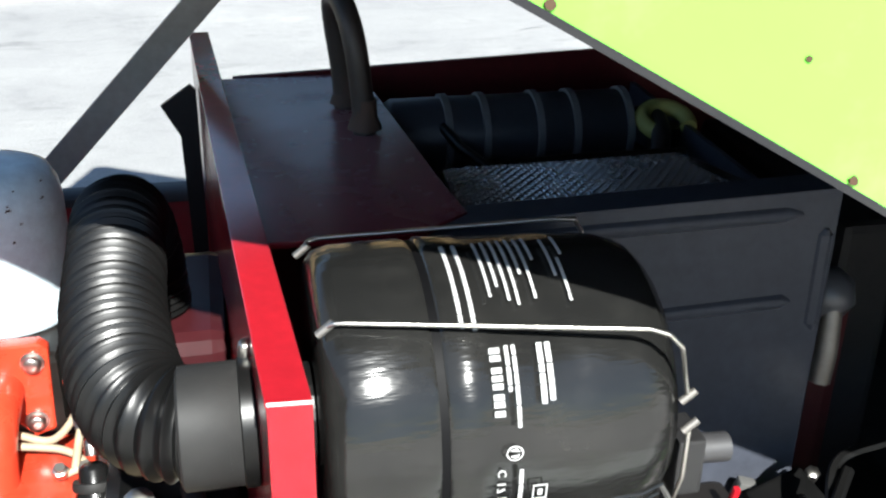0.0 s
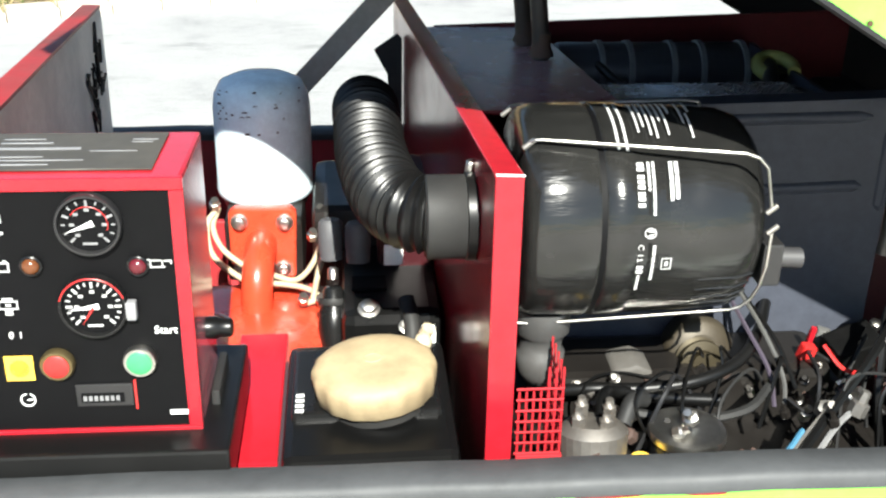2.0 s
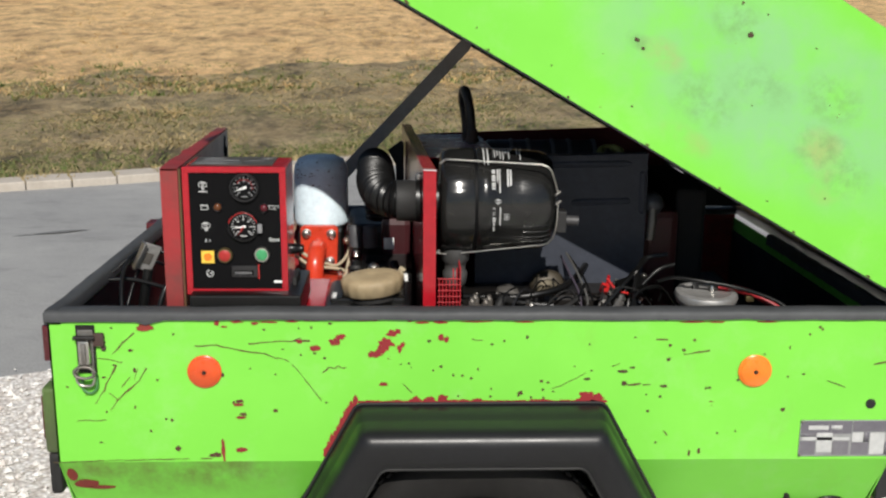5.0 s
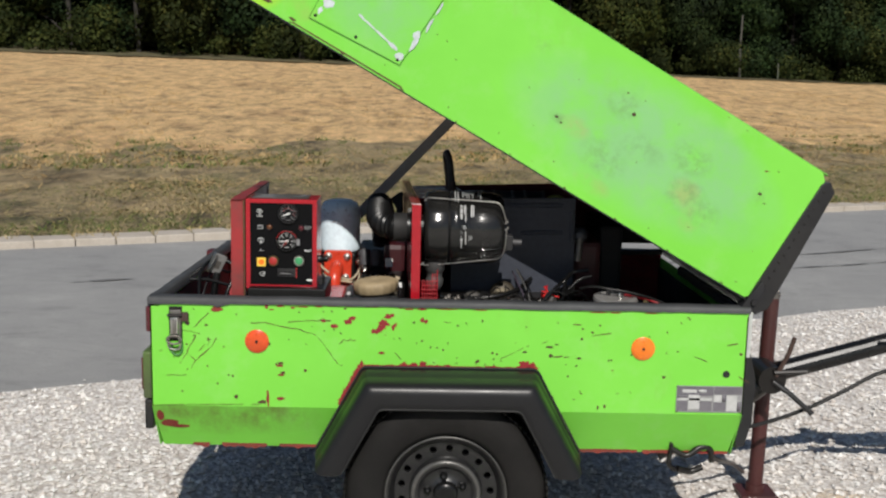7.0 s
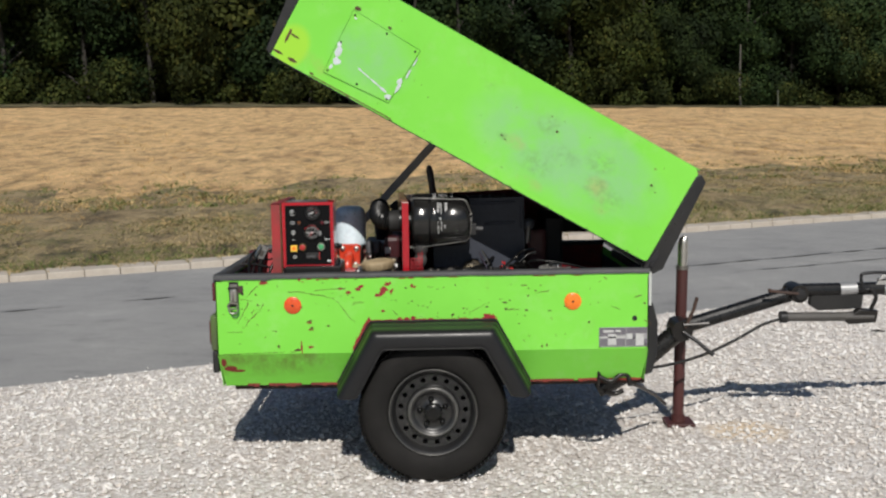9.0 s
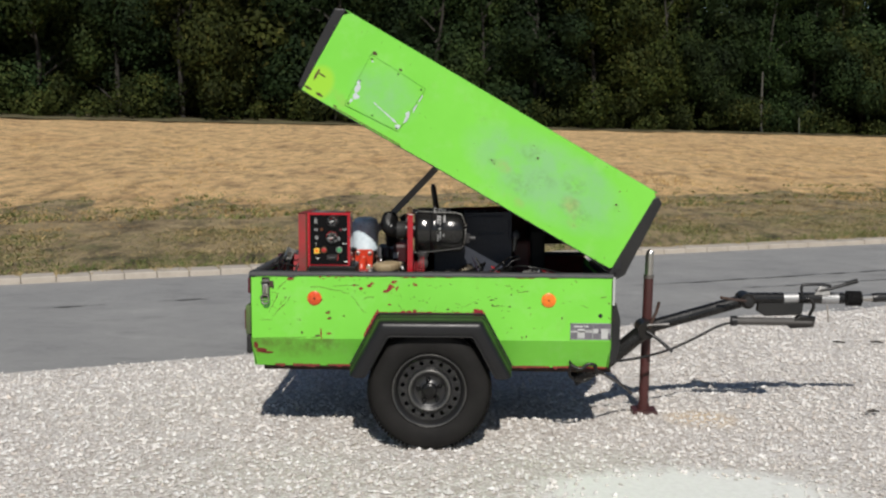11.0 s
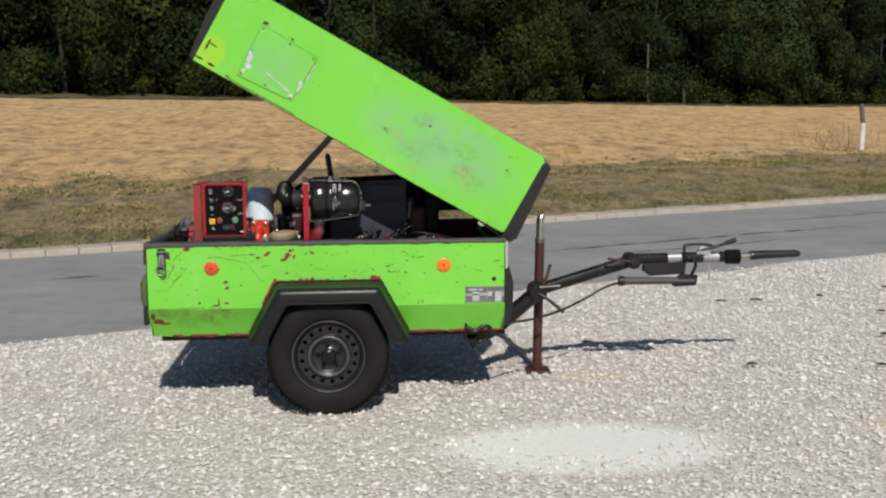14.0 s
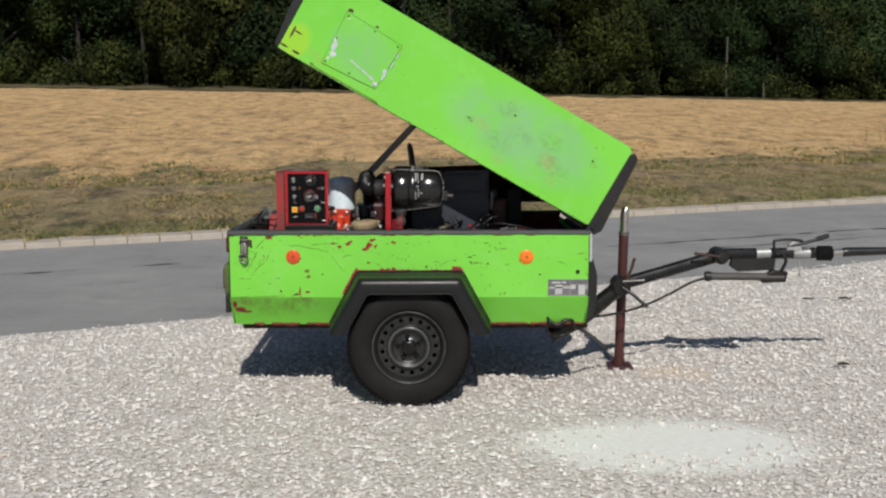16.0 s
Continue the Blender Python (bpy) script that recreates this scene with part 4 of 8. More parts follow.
for i, (x, z, rx, rz) in enumerate([(0.773, 0.702, 0.011, 0.0083), (0.803, 0.701, 0.0129, 0.0093), (0.831, 0.705, 0.011, 0.0093), (0.905, 0.697, 0.013, 0.0083), (1.143, 0.709, 0.0151, 0.0126), (1.165, 0.705, 0.0151, 0.0115), (1.138, 0.698, 0.017, 0.0063)]):
    flake(bm, x, z, rx, rz, 140 + i)
for i in range(16):
    f = i / 15
    flake(bm, 0.643 - 0.108 * f, 0.70 - 0.20 * f, 0.006, 0.014, 160 + i) if 0.70 - 0.20 * f > KINK + 0.015 else None
tagged(part("bare_primer", bm, PRIMER, near, "red primer where the green paint has flaked"), kind="stuff")
bm = bmesh.new()
for k, row in enumerate(SPECKS):
    for i, (x, z, rx, rz) in enumerate(row):
        flake(bm, x, z, rx, rz, 300 + 20 * k + i)
for i in range(60):
    flake(bm, random.uniform(0.03, 1.8), random.uniform(0.60, 0.87), random.uniform(0.0012, 0.0035), random.uniform(0.001, 0.003), 400 + i)
tagged(part("paint_specks", bm, SPECK, near, "dark brown specks worn through the paint"), kind="stuff")
bm = bmesh.new()
SCRATCHES = [[(0.0836, 0.799), (0.126, 0.794), (0.1506, 0.788)], [(0.1781, 0.854), (0.1545, 0.831), (0.1309, 0.808)], [(0.1633, 0.852), (0.1437, 0.822)], [(0.2165, 0.814), (0.1978, 0.799), (0.183, 0.772), (0.1692, 0.738)], [(0.1466, 0.733), (0.1663, 0.754)], [(0.0895, 0.694), (0.1378, 0.783)], [(0.0905, 0.744), (0.1378, 0.703)], [(0.4182, 0.829), (0.4694, 0.834), (0.5127, 0.835), (0.5304, 0.842)], [(0.5127, 0.835), (0.5491, 0.837)], [(0.306, 0.824), (0.3493, 0.827), (0.3995, 0.815), (0.43, 0.81), (0.4517, 0.808), (0.4723, 0.798), (0.494, 0.795), (0.5107, 0.783), (0.5363, 0.749), (0.5707, 0.7)]]
MORE_SCRATCHES = [[(0.5747, 0.764), (0.5894, 0.777), (0.6002, 0.773), (0.6071, 0.78), (0.616, 0.774), (0.6248, 0.776)], [(0.8935, 0.839), (0.9151, 0.838)], [(1.0667, 0.727), (1.0844, 0.732), (1.1395, 0.762)], [(1.1956, 0.778), (1.2133, 0.784)], [(1.232, 0.735), (1.2595, 0.738)], [(1.2644, 0.735), (1.2802, 0.735)], [(1.2861, 0.786), (1.3176, 0.793), (1.3491, 0.804), (1.4061, 0.813)], [(1.2615, 0.841), (1.3136, 0.838)], [(0.7469, 0.738), (0.7646, 0.719)], [(0.022, 0.655), (0.108, 0.657), (0.134, 0.7), (0.187, 0.751), (0.222, 0.812)], [(1.766, 0.781), (1.797, 0.787)], [(1.667, 0.744), (1.707, 0.728)], [(1.302, 0.65), (1.324, 0.618)], [(1.808, 0.683), (1.84, 0.666)], [(-0.012, 0.559), (0.141, 0.564), (0.332, 0.567)]]
for i, pts in enumerate(SCRATCHES + MORE_SCRATCHES):
    for (x0, z0), (x1, z1) in zip(pts, pts[1:]):
        d = Vector((x1 - x0, 0, z1 - z0))
        nrm = Vector((-d.z, 0, d.x)).normalized() * (0.0013 + 0.0005 * (i % 3))
        cuts = max(2, int(d.length / 0.012))
        mark = [Vector((x0 + d.x * k / cuts, -0.0008 - 0.00002 * i, z0 + d.z * k / cuts)) + nrm * 1.6 * noise.noise(Vector((i * 3.3, k * 0.8, x0 * 9))) for k in range(cuts + 1)]
        thick = [0.55 + 0.9 * noise.noise(Vector((i * 1.7 + 5, k * 0.55, z0 * 30))) for k in range(cuts + 1)]
        for k in range(cuts):
            if thick[k] > 0.18 and thick[k + 1] > 0.18:
                add_prism(bm, [mark[k] - nrm * thick[k], mark[k + 1] - nrm * thick[k + 1], mark[k + 1] + nrm * thick[k + 1], mark[k] + nrm * thick[k]], (0, 0.0008, 0))
tagged(part("scratched_paint", bm, SCRATCH, near, "long dark scratches in the paint"), kind="stuff")
bm = bmesh.new()
for i in range(44):
    x = 0.03 + 0.50 * i / 22 if i < 22 else 1.33 + 0.47 * (i - 22) / 21
    if noise.noise(Vector((i * 0.37, 5, 1))) < -0.28 or x < 0.10:
        continue
    z = BOT + 0.004 + 0.006 * abs(noise.noise(Vector((i * 1.3, 1, 1))))
    ring = [Vector((x + 0.016 * math.cos(a), slant(x, z) - 0.0022 - 0.00006 * (i % 7), z + (0.006 + 0.014 * abs(noise.noise(Vector((i * 0.7, 3, 2))))) * math.sin(a))) for a in (2 * math.pi * k / 8 for k in range(8))]
    add_prism(bm, ring, (0, 0.001, 0))
for i, (x, z, rx, rz) in enumerate([(0.045, 0.49, 0.026, 0.014), (0.075, 0.478, 0.03, 0.006), (0.02, 0.52, 0.012, 0.02)]):
    ring = [Vector((x + rx * math.cos(a) * (1 + 0.4 * noise.noise(Vector((a, i, 0)))), slant(x, z + rz * math.sin(a)) - 0.002, z + rz * math.sin(a))) for a in (2 * math.pi * k / 12 for k in range(12))]
    add_prism(bm, ring, (0, 0.001, 0))
flake(bm, 0.203, 0.866, 0.016, 0.007, 77, -0.0015)
tagged(part("rust_edge", bm, RUSTED, near, "rusty red lower edge"), kind="stuff")


def reflector(x, z, material, label):
    ob = thing("reflector", (x, -0.004, z), label, "reflector", "side reflectors")
    part("rim", lathe([(-0.004, 0.036), (0.004, 0.0365), (0.006, 0.034), (0.006, 0.030)], (x, 0, z), (0, -1, 0), 28), material, ob)
    part("lens", lathe([(0.0, 0.031), (0.008, 0.031), (0.0105, 0.024), (0.0115, 0.008), (0.0105, 0.0075)], (x, 0, z), (0, -1, 0), 28), material, ob)
    part("screw", lathe([(0.010, 0.005), (0.0125, 0.0045), (0.013, 0.001)], (x, 0, z), (0, -1, 0), 12), OILY, ob, "dark centre screw")
    return ob


reflector(0.324, 0.768, RED_LENS, "round orange-red reflector on the green panel")
reflector(1.506, 0.767, ORANGE_LENS, "round amber reflector on the green panel")

# rating plate with worn, unreadable print
plate = thing("rating_plate", (1.72, -0.001, 0.61), "scratched aluminium rating plate riveted to the green panel", "sign")
part("sheet", box((1.617, -0.0028, 0.567), (1.822, -0.0003, 0.652), 0.0008), PLATE, plate)


def plate_fields(boxes, depth):
    """Boxes on the plate, in shares of its width and height from its upper left corner."""
    bm = bmesh.new()
    for x0, x1, z0, z1 in boxes:
        add_box(bm, (1.619 + 0.201 * x0, -0.0028 - depth, 0.650 - 0.081 * z1), (1.619 + 0.201 * x1, -0.0024, 0.650 - 0.081 * z0))
    return bm


tagged(part("print", plate_fields([(0.0, 0.56, 0.0, 0.36), (0.57, 1.0, 0.0, 0.30), (0.0, 0.17, 0.58, 0.97), (0.36, 0.54, 0.58, 0.97), (0.0, 0.17, 0.38, 0.44), (0.57, 0.76, 0.62, 0.97), (0.70, 0.76, 0.32, 0.60), (0.94, 1.0, 0.60, 0.97)], 0.0008), paint("grey_violet_print", (0.115, 0.108, 0.125), 0.5, dirt=(0.20, 0.19, 0.20), dirt_amount=0.8, grain=90), plate, "dark faded print"), kind="stuff")
tagged(part("blank_print", plate_fields([(0.02, 0.54, 0.46, 0.55), (0.18, 0.35, 0.33, 0.90), (0.57, 0.69, 0.33, 0.60), (0.77, 0.93, 0.34, 0.95), (0.08, 0.30, 0.12, 0.24), (0.33, 0.45, 0.12, 0.24)], 0.0014), PRINT, plate, "pale blank fields"), kind="stuff")
for x, z in ((1.621, 0.649), (1.818, 0.649), (1.621, 0.570), (1.818, 0.570)):
    part("rivet", lathe([(0, 0.004), (0.002, 0.003), (0.003, 0.001)], (x, -0.0028, z), (0, -1, 0), 8), DULL, plate)
bm = lathe([(-0.002, 0.011), (0.002, 0.011), (0.0025, 0.006)], (1.768, 0, 0.690), (0, -1, 0), 16)
solo("rubber_plug", bm, RUBBER, "black rubber plug in a hole of the green panel", "plug")

# draw latch with its green spring hook
latch = thing("draw_latch", (0.078, -0.01, 0.79), "dull steel draw latch at the panel's corner", "latch")
part("base", box((0.062, -0.006, 0.775), (0.094, 0.0, 0.862), 0.002), DULL, latch)
part("lever", box((0.066, -0.022, 0.79), (0.090, -0.008, 0.842), 0.004), STEEL, latch)
part("pivot", tube([(0.056, -0.014, 0.847), (0.100, -0.014, 0.847)], 0.005, 10), OILY, latch)
part("hook", tube(smooth_path([(0.066, -0.012, 0.79), (0.056, -0.012, 0.762), (0.064, -0.012, 0.742), (0.088, -0.012, 0.742), (0.094, -0.012, 0.762), (0.086, -0.012, 0.785)], 6), 0.0032, 8), STEEL, latch)
part("wire_ring", tube(smooth_path([(0.068, -0.007, 0.758), (0.066, -0.007, 0.733), (0.082, -0.007, 0.722), (0.096, -0.007, 0.734), (0.097, -0.007, 0.764)], 6), 0.003, 8), paint("green_wire", (0.06, 0.22, 0.06), 0.5), latch, "green coated wire ring")
part("back_plate", box((0.058, -0.003, 0.765), (0.098, 0.0, 0.872), 0.001), OILY, latch)
part("rust_lump", box((0.094, -0.012, 0.826), (0.118, 0.0, 0.856), 0.005), RUSTY, latch, "rusty catch lump")
part("catch_ring", tube([(0.076 + 0.022 * math.cos(radians(k)), -0.020, 0.772 + 0.013 * math.sin(radians(k))) for k in range(0, 361, 24)], 0.0035, 8), DULL, latch)
part("lever_rib", box((0.073, -0.0255, 0.792), (0.083, -0.021, 0.838), 0.002), DULL, latch)
bm = bmesh.new()
for i in range(3):
    add_lathe(bm, [(0, 0.006), (0.004, 0.006), (0.005, 0.004)], (0.112 + 0.001 * i, -0.0, 0.845 - 0.012 * i), (0, -1, 0), 8)
part("rivet", bm, RUSTY, latch)

part_strip = solo("corner_strip", box((LX + 0.001, 0.004, 0.742), (LX + 0.014, 0.030, 0.886), 0.003), paint("pale_strip", (0.48, 0.50, 0.47), 0.5), "pale worn sheet-metal corner strip of the nose", "strip")

# rear lamp cluster and bumper corner
rear = thing("rear_lamp", (-0.03, 0.06, 0.60), "scuffed rear lamp housing with green overspray on the tail", "lamp")
part("housing", box((-0.030, 0.012, 0.575), (-0.001, 0.17, 0.725), 0.008), paint("green_overspray", (0.075, 0.125, 0.03), 0.6, dirt=(0.05, 0.05, 0.03), dirt_amount=0.9, grain=30), rear)
part("bumper_corner", box((-0.028, 0.015, 0.475), (-0.001, 0.16, 0.573), 0.010), RUBBER, rear, "black rubber bumper corner")
part("lens", box((-0.038, 0.03, 0.60), (-0.030, 0.15, 0.70), 0.003), RED_DARK, rear, "red lens")
red = thing("corner_reflector", (-0.008, 0.03, 0.835), "small red reflector at the rear corner", "reflector")
part("lens", box((-0.014, 0.004, 0.79), (-0.0005, 0.05, 0.868), 0.003), RED_DARK, red)
far_red = thing("corner_reflector", (-0.02, 1.05, 0.80), "small red reflector at the rear corner", "reflector")
part("lens", box((-0.030, 0.98, 0.83), (-0.0005, 1.04, 0.875), 0.006), RED_DARK, far_red)

# ---- hood: a long box tilted up by 29.7 degrees about the front edge ----
HA = radians(29.75)
HINGE = Vector((1.822, 0.0, 0.926))
HU, HN = Vector((-math.cos(HA), 0, math.sin(HA))), Vector((math.sin(HA), 0, math.cos(HA)))
HL, HH, HW = 1.785, 0.440, WY


def hp(s, w, n):
    """A place on the hood: s along its side from the front edge, w across, n up from the open edge. The free end is
    turned to the near side to fit the camera's view.
    """
    return HINGE + HU * s + HN * n + Vector((0, w + 0.014 - 0.035 * s, -0.036 * w / WY))


hood = thing("engine_hood", (1.82, 0.6, 0.92), "bright green sheet-steel engine hood propped open on its hinge", "hood")


def hood_plate(name, poly, along, material, label="", bevel=0.0):
    v = hp(*along) - HINGE
    return part(name, prism([hp(*p) for p in poly], v, bevel), material, hood, label)


def hem(s):
    """The lower edge of the near side, bent slightly to fit the camera's view."""
    return -0.003 + 0.002 * math.exp(-((s - 0.93) / 0.24) ** 2)


hs = hood_plate("side_panel", [(0.012, 0, 0), *[(0.1 + 0.05 * k, 0, hem(0.1 + 0.05 * k)) for k in range(33)], (HL, 0, 0), (HL, 0, HH - 0.03), (HL - 0.03, 0, HH), (0.02, 0, HH), (0.0, 0, HH - 0.02), (0.0, 0, 0.012)], (0, 0.004, 0), HOOD_GREEN)
hood_plate("side_panel", [(0, HW, 0), (HL, HW, 0), (HL, HW, HH), (0, HW, HH)], (0, -0.004, 0), GREEN)
hood_plate("roof_panel", [(0, 0.002, HH), (HL, 0.002, HH), (HL, HW - 0.002, HH), (0, HW - 0.002, HH)], (0, 0, 0.004), GREEN)
hood_plate("inner_side", [(0.004, 0.007, 0.002), (HL - 0.004, 0.007, 0.002), (HL - 0.004, 0.007, HH - 0.02), (0.004, 0.007, HH - 0.02)], (0, 0.012, 0), INNER, "dark sound-deadening lining")
hood_plate("inner_side", [(0.004, HW - 0.02, 0.002), (HL - 0.004, HW - 0.02, 0.002), (HL - 0.004, HW - 0.02, HH - 0.02), (0.004, HW - 0.02, HH - 0.02)], (0, 0.012, 0), INNER, "dark sound-deadening lining")
hood_plate("inner_roof", [(0.004, 0.02, HH - 0.03), (HL - 0.004, 0.02, HH - 0.03), (HL - 0.004, HW - 0.02, HH - 0.03), (0.004, HW - 0.02, HH - 0.03)], (0, 0, 0.02), INNER, "dark sound-deadening lining")
hood_plate("front_cap", [(0.004, -0.004, -0.01), (0.004, -0.004, HH - 0.03), (-0.016, -0.004, HH - 0.012), (-0.046, -0.004, HH - 0.032), (-0.072, -0.004, 0.006), (-0.046, -0.004, -0.032)], (0, HW + 0.008, 0), GREY_DARK, "dark grey front end panel", 0.004)
hood_plate("rear_cap", [(HL - 0.004, -0.004, -0.004), (HL + 0.022, -0.004, 0.01), (HL + 0.040, -0.004, HH * 0.5), (HL + 0.048, -0.004, HH - 0.02), (HL - 0.004, -0.004, HH + 0.004)], (0, HW + 0.008, 0), GREY_DARK, "dark grey rear end panel", 0.004)
part("edge_lip", add_loft(bmesh.new(), [[hp(HL * k / 36, w, hem(HL * k / 36) + n) for w, n in ((-0.001, -0.003), (0.030, -0.003), (0.030, 0.001), (-0.001, 0.001))] for k in range(37)]), INNER, hood, "dark folded lower edge")
hood_plate("edge_lip", [(0.0, HW - 0.03, -0.003), (HL, HW - 0.03, -0.003), (HL, HW, -0.003), (0.0, HW, -0.003)], (0, 0, 0.004), INNER, "dark folded lower edge")
# riveted cover in the hood's side, with scuffed corners
cover = hood_plate("cover_plate", [(1.272, -0.0032, 0.059), (1.562, -0.0032, 0.041), (1.571, -0.0032, 0.318), (1.258, -0.0032, 0.306)], (0, 0.003, 0), HOOD_GREEN, "riveted cover plate")


seam = [hp(s, -0.0036, n) for s, n in ((1.272, 0.059), (1.562, 0.041), (1.571, 0.318), (1.258, 0.306))]
for a, b in zip(seam, seam[1:] + seam[:1]):
    part("seam", tube([a, (a + b) / 2, b], 0.0011, 6), paint("dark_green_seam", (0.10, 0.31, 0.035), 0.6), cover, "dark green line along the cover's edge")


def hood_flake(bm, s, n, rs, rn, seed, w=-0.0042, rot=0.0):
    ring = []
    w -= 0.00005 * (seed % 13)
    for i in range(14):
        a = 2 * math.pi * i / 14
        k = 1 + 0.5 * noise.noise(Vector((math.cos(a) * 1.6 + seed * 2.7, math.sin(a) * 1.6, seed)))
        p, q = rs * k * math.cos(a), rn * k * math.sin(a)
        ring.append(hp(s + p * math.cos(rot) - q * math.sin(rot), w, n + p * math.sin(rot) + q * math.cos(rot)))
    add_prism(bm, ring, (0, 0.0008, 0))


bm = bmesh.new()
for i, (s, n, a, b, r) in enumerate([(1.546, 0.140, 0.014, 0.020, 0), (1.535, 0.105, 0.016, 0.016, 0.3), (1.556, 0.170, 0.008, 0.014, 0), (1.545, 0.075, 0.006, 0.010, 0), (1.436, 0.120, 0.010, 0.004, 0.2), (1.405, 0.113, 0.024, 0.0028, 0.2), (1.36, 0.104, 0.026, 0.0035, 0.2), (1.318, 0.095, 0.020, 0.006, 0.2),
                                      (1.285, 0.080, 0.014, 0.010, 0), (1.266, 0.130, 0.008, 0.020, 0), (1.272, 0.155, 0.010, 0.014, 0), (1.256, 0.20, 0.004, 0.026, 0), (1.254, 0.255, 0.003, 0.022, 0), (1.548, 0.292, 0.006, 0.004, 0)]):
    hood_flake(bm, s, n, a, b, i + 1, rot=r)
tagged(part("scuffed_paint", bm, paint("bare_aluminium", (0.55, 0.60, 0.62), 0.4, metal=0.3, dirt=(0.35, 0.5, 0.3)), hs, "bare metal where the paint is scuffed"), kind="stuff")
bm = bmesh.new()
for s, n in ((1.555, 0.302), (1.409, 0.300), (1.275, 0.292), (1.285, 0.068), (1.55, 0.055), (1.42, 0.062), (1.555, 0.18)):
    add_lathe(bm, [(0, 0.005), (0.002, 0.004), (0.003, 0.001)], hp(s, -0.0032, n), (0, -1, 0), 8)
tagged(part("rivet_row", bm, OILY, cover), kind="stuff")
bm = bmesh.new()
for i in range(26):
    hood_flake(bm, random.uniform(0.03, HL - 0.05), random.uniform(0.01, 0.43), random.uniform(0.001, 0.0026), random.uniform(0.001, 0.0024), 30 + i, -0.0012)
for i, (s, n, a, b) in enumerate([(0.606, 0.291, 0.006, 0.006), (0.80, 0.168, 0.006, 0.004), (0.78, 0.160, 0.004, 0.003), (0.655, 0.335, 0.003, 0.003), (0.150, 0.288, 0.006, 0.004), (0.122, 0.27, 0.003, 0.002), (1.753, 0.10, 0.006, 0.03), (1.730, 0.112, 0.02, 0.004), (1.759, 0.024, 0.02, 0.006), (1.695, 0.022, 0.02, 0.006), (1.60, 0.012, 0.012, 0.004), (1.558, 0.330, 0.014, 0.008), (1.409, 0.325, 0.008, 0.005)]):
    hood_flake(bm, s, n, a, b, 120 + i, -0.0012)
for i in range(9):
    s = 0.09 + 1.7 * i / 9 + 0.02 * random.random()
    hood_flake(bm, s, hem(s) + 0.004, random.uniform(0.002, 0.006), 0.0022, 200 + i, -0.0012)
tagged(part("bare_primer", bm, SPECK, hs, "red primer where the green paint has flaked"), kind="stuff")
# the slot's dark gap is laid on as a flat strip
part("cover_slot", prism([hp(1.233, -0.0012, 0.008), hp(1.597, -0.0012, 0.006), hp(1.597, -0.0012, 0.002), hp(1.233, -0.0012, 0.003)], (0, 0.0006, 0)), SCRATCH, hs, "dark strip drawn for the slot under the cover")

# prop bar on the far side
prop = thing("hood_prop", (0.55, 1.03, 0.93), "flat galvanised steel bar propping the hood", "prop")
a, b = Vector((0.445, 1.03, 0.898)), Vector((0.922, 1.03, 1.402))
d = (b - a).normalized()
q = Vector((-d.z, 0, d.x)) * 0.0195
part("bar", prism([a - q, b - q, b - 0.6 * q + 0.012 * d, b + 0.6 * q + 0.012 * d, b + q, a + q], (0, 0.008, 0), 0.002), ZINC, prop)
part("bolt", lathe([(0, 0.014), (0.008, 0.014), (0.01, 0.010)], (0.47, 1.026, 0.925), (0, -1, 0), 6), STEEL, prop)

# black hinge lug at the near front corner, and the rivets of the front end panel
lug = part("hinge", prism([(1.795, 0.004, 0.892), (1.842, 0.004, 0.892), (1.872, 0.004, 0.955), (1.862, 0.004, 0.985), (1.822, 0.004, 0.932)], (0, 0.05, 0), 0.004), INNER, hood, "black folded hinge lug")
part("pin", tube([(1.838, -0.006, 0.918), (1.838, 0.06, 0.918)], 0.009, 12), GREY_DARK, lug)
for k in range(13):
    part("rivet", lathe([(0, 0.0042), (0.0015, 0.0036), (0.0022, 0.001)], hp(-0.016 - 0.006 * (1 - k / 12), -0.004, 0.06 + 0.33 * k / 12), (0, -1, 0), 8), OILY, hood)

# ---- fender ----
fender = thing("fender", (0.91, -0.06, 0.41), "matt black moulded plastic fender over the wheel", "fender")
ARCH = [(0.497, 0.415), (0.647, 0.693), (1.182, 0.695), (1.333, 0.415)]


def arch_inset(d, foot):
    """The arch's line moved inwards by d, its knees rounded, its feet ending at the height foot."""
    lines = []
    for (x0, z0), (x1, z1) in zip(ARCH, ARCH[1:]):
        u = Vector((x1 - x0, z1 - z0)).normalized()
        n = Vector((u.y, -u.x))
        lines.append((Vector((x0, z0)) + n * d, u))

    def cross(a, b):
        (p, u), (q, v) = a, b
        k = ((q - p).x * v.y - (q - p).y * v.x) / (u.x * v.y - u.y * v.x)
        return p + u * k

    level = (Vector((0, foot)), Vector((1, 0)))
    ends = [cross(lines[0], level), cross(lines[0], lines[1]), cross(lines[1], lines[2]), cross(lines[2], level)]
    pts = [ends[0]] + [ends[0].lerp(ends[1], f) for f in (0.3, 0.6)]
    for k in (1, 2):
        a = ends[k] + (ends[k - 1] - ends[k]).normalized() * 0.016
        b = ends[k] + (ends[k + 1] - ends[k]).normalized() * 0.016
        pts += [a.lerp(ends[k], f).lerp(ends[k].lerp(b, f), f) for f in (0, 0.25, 0.5, 0.75, 1)]
        if k == 1:
            pts += [ends[1].lerp(ends[2], f) for f in (0.25, 0.5, 0.75)]
    return pts + [ends[2].lerp(ends[3], f) for f in (0.4, 0.7)] + [ends[3]]


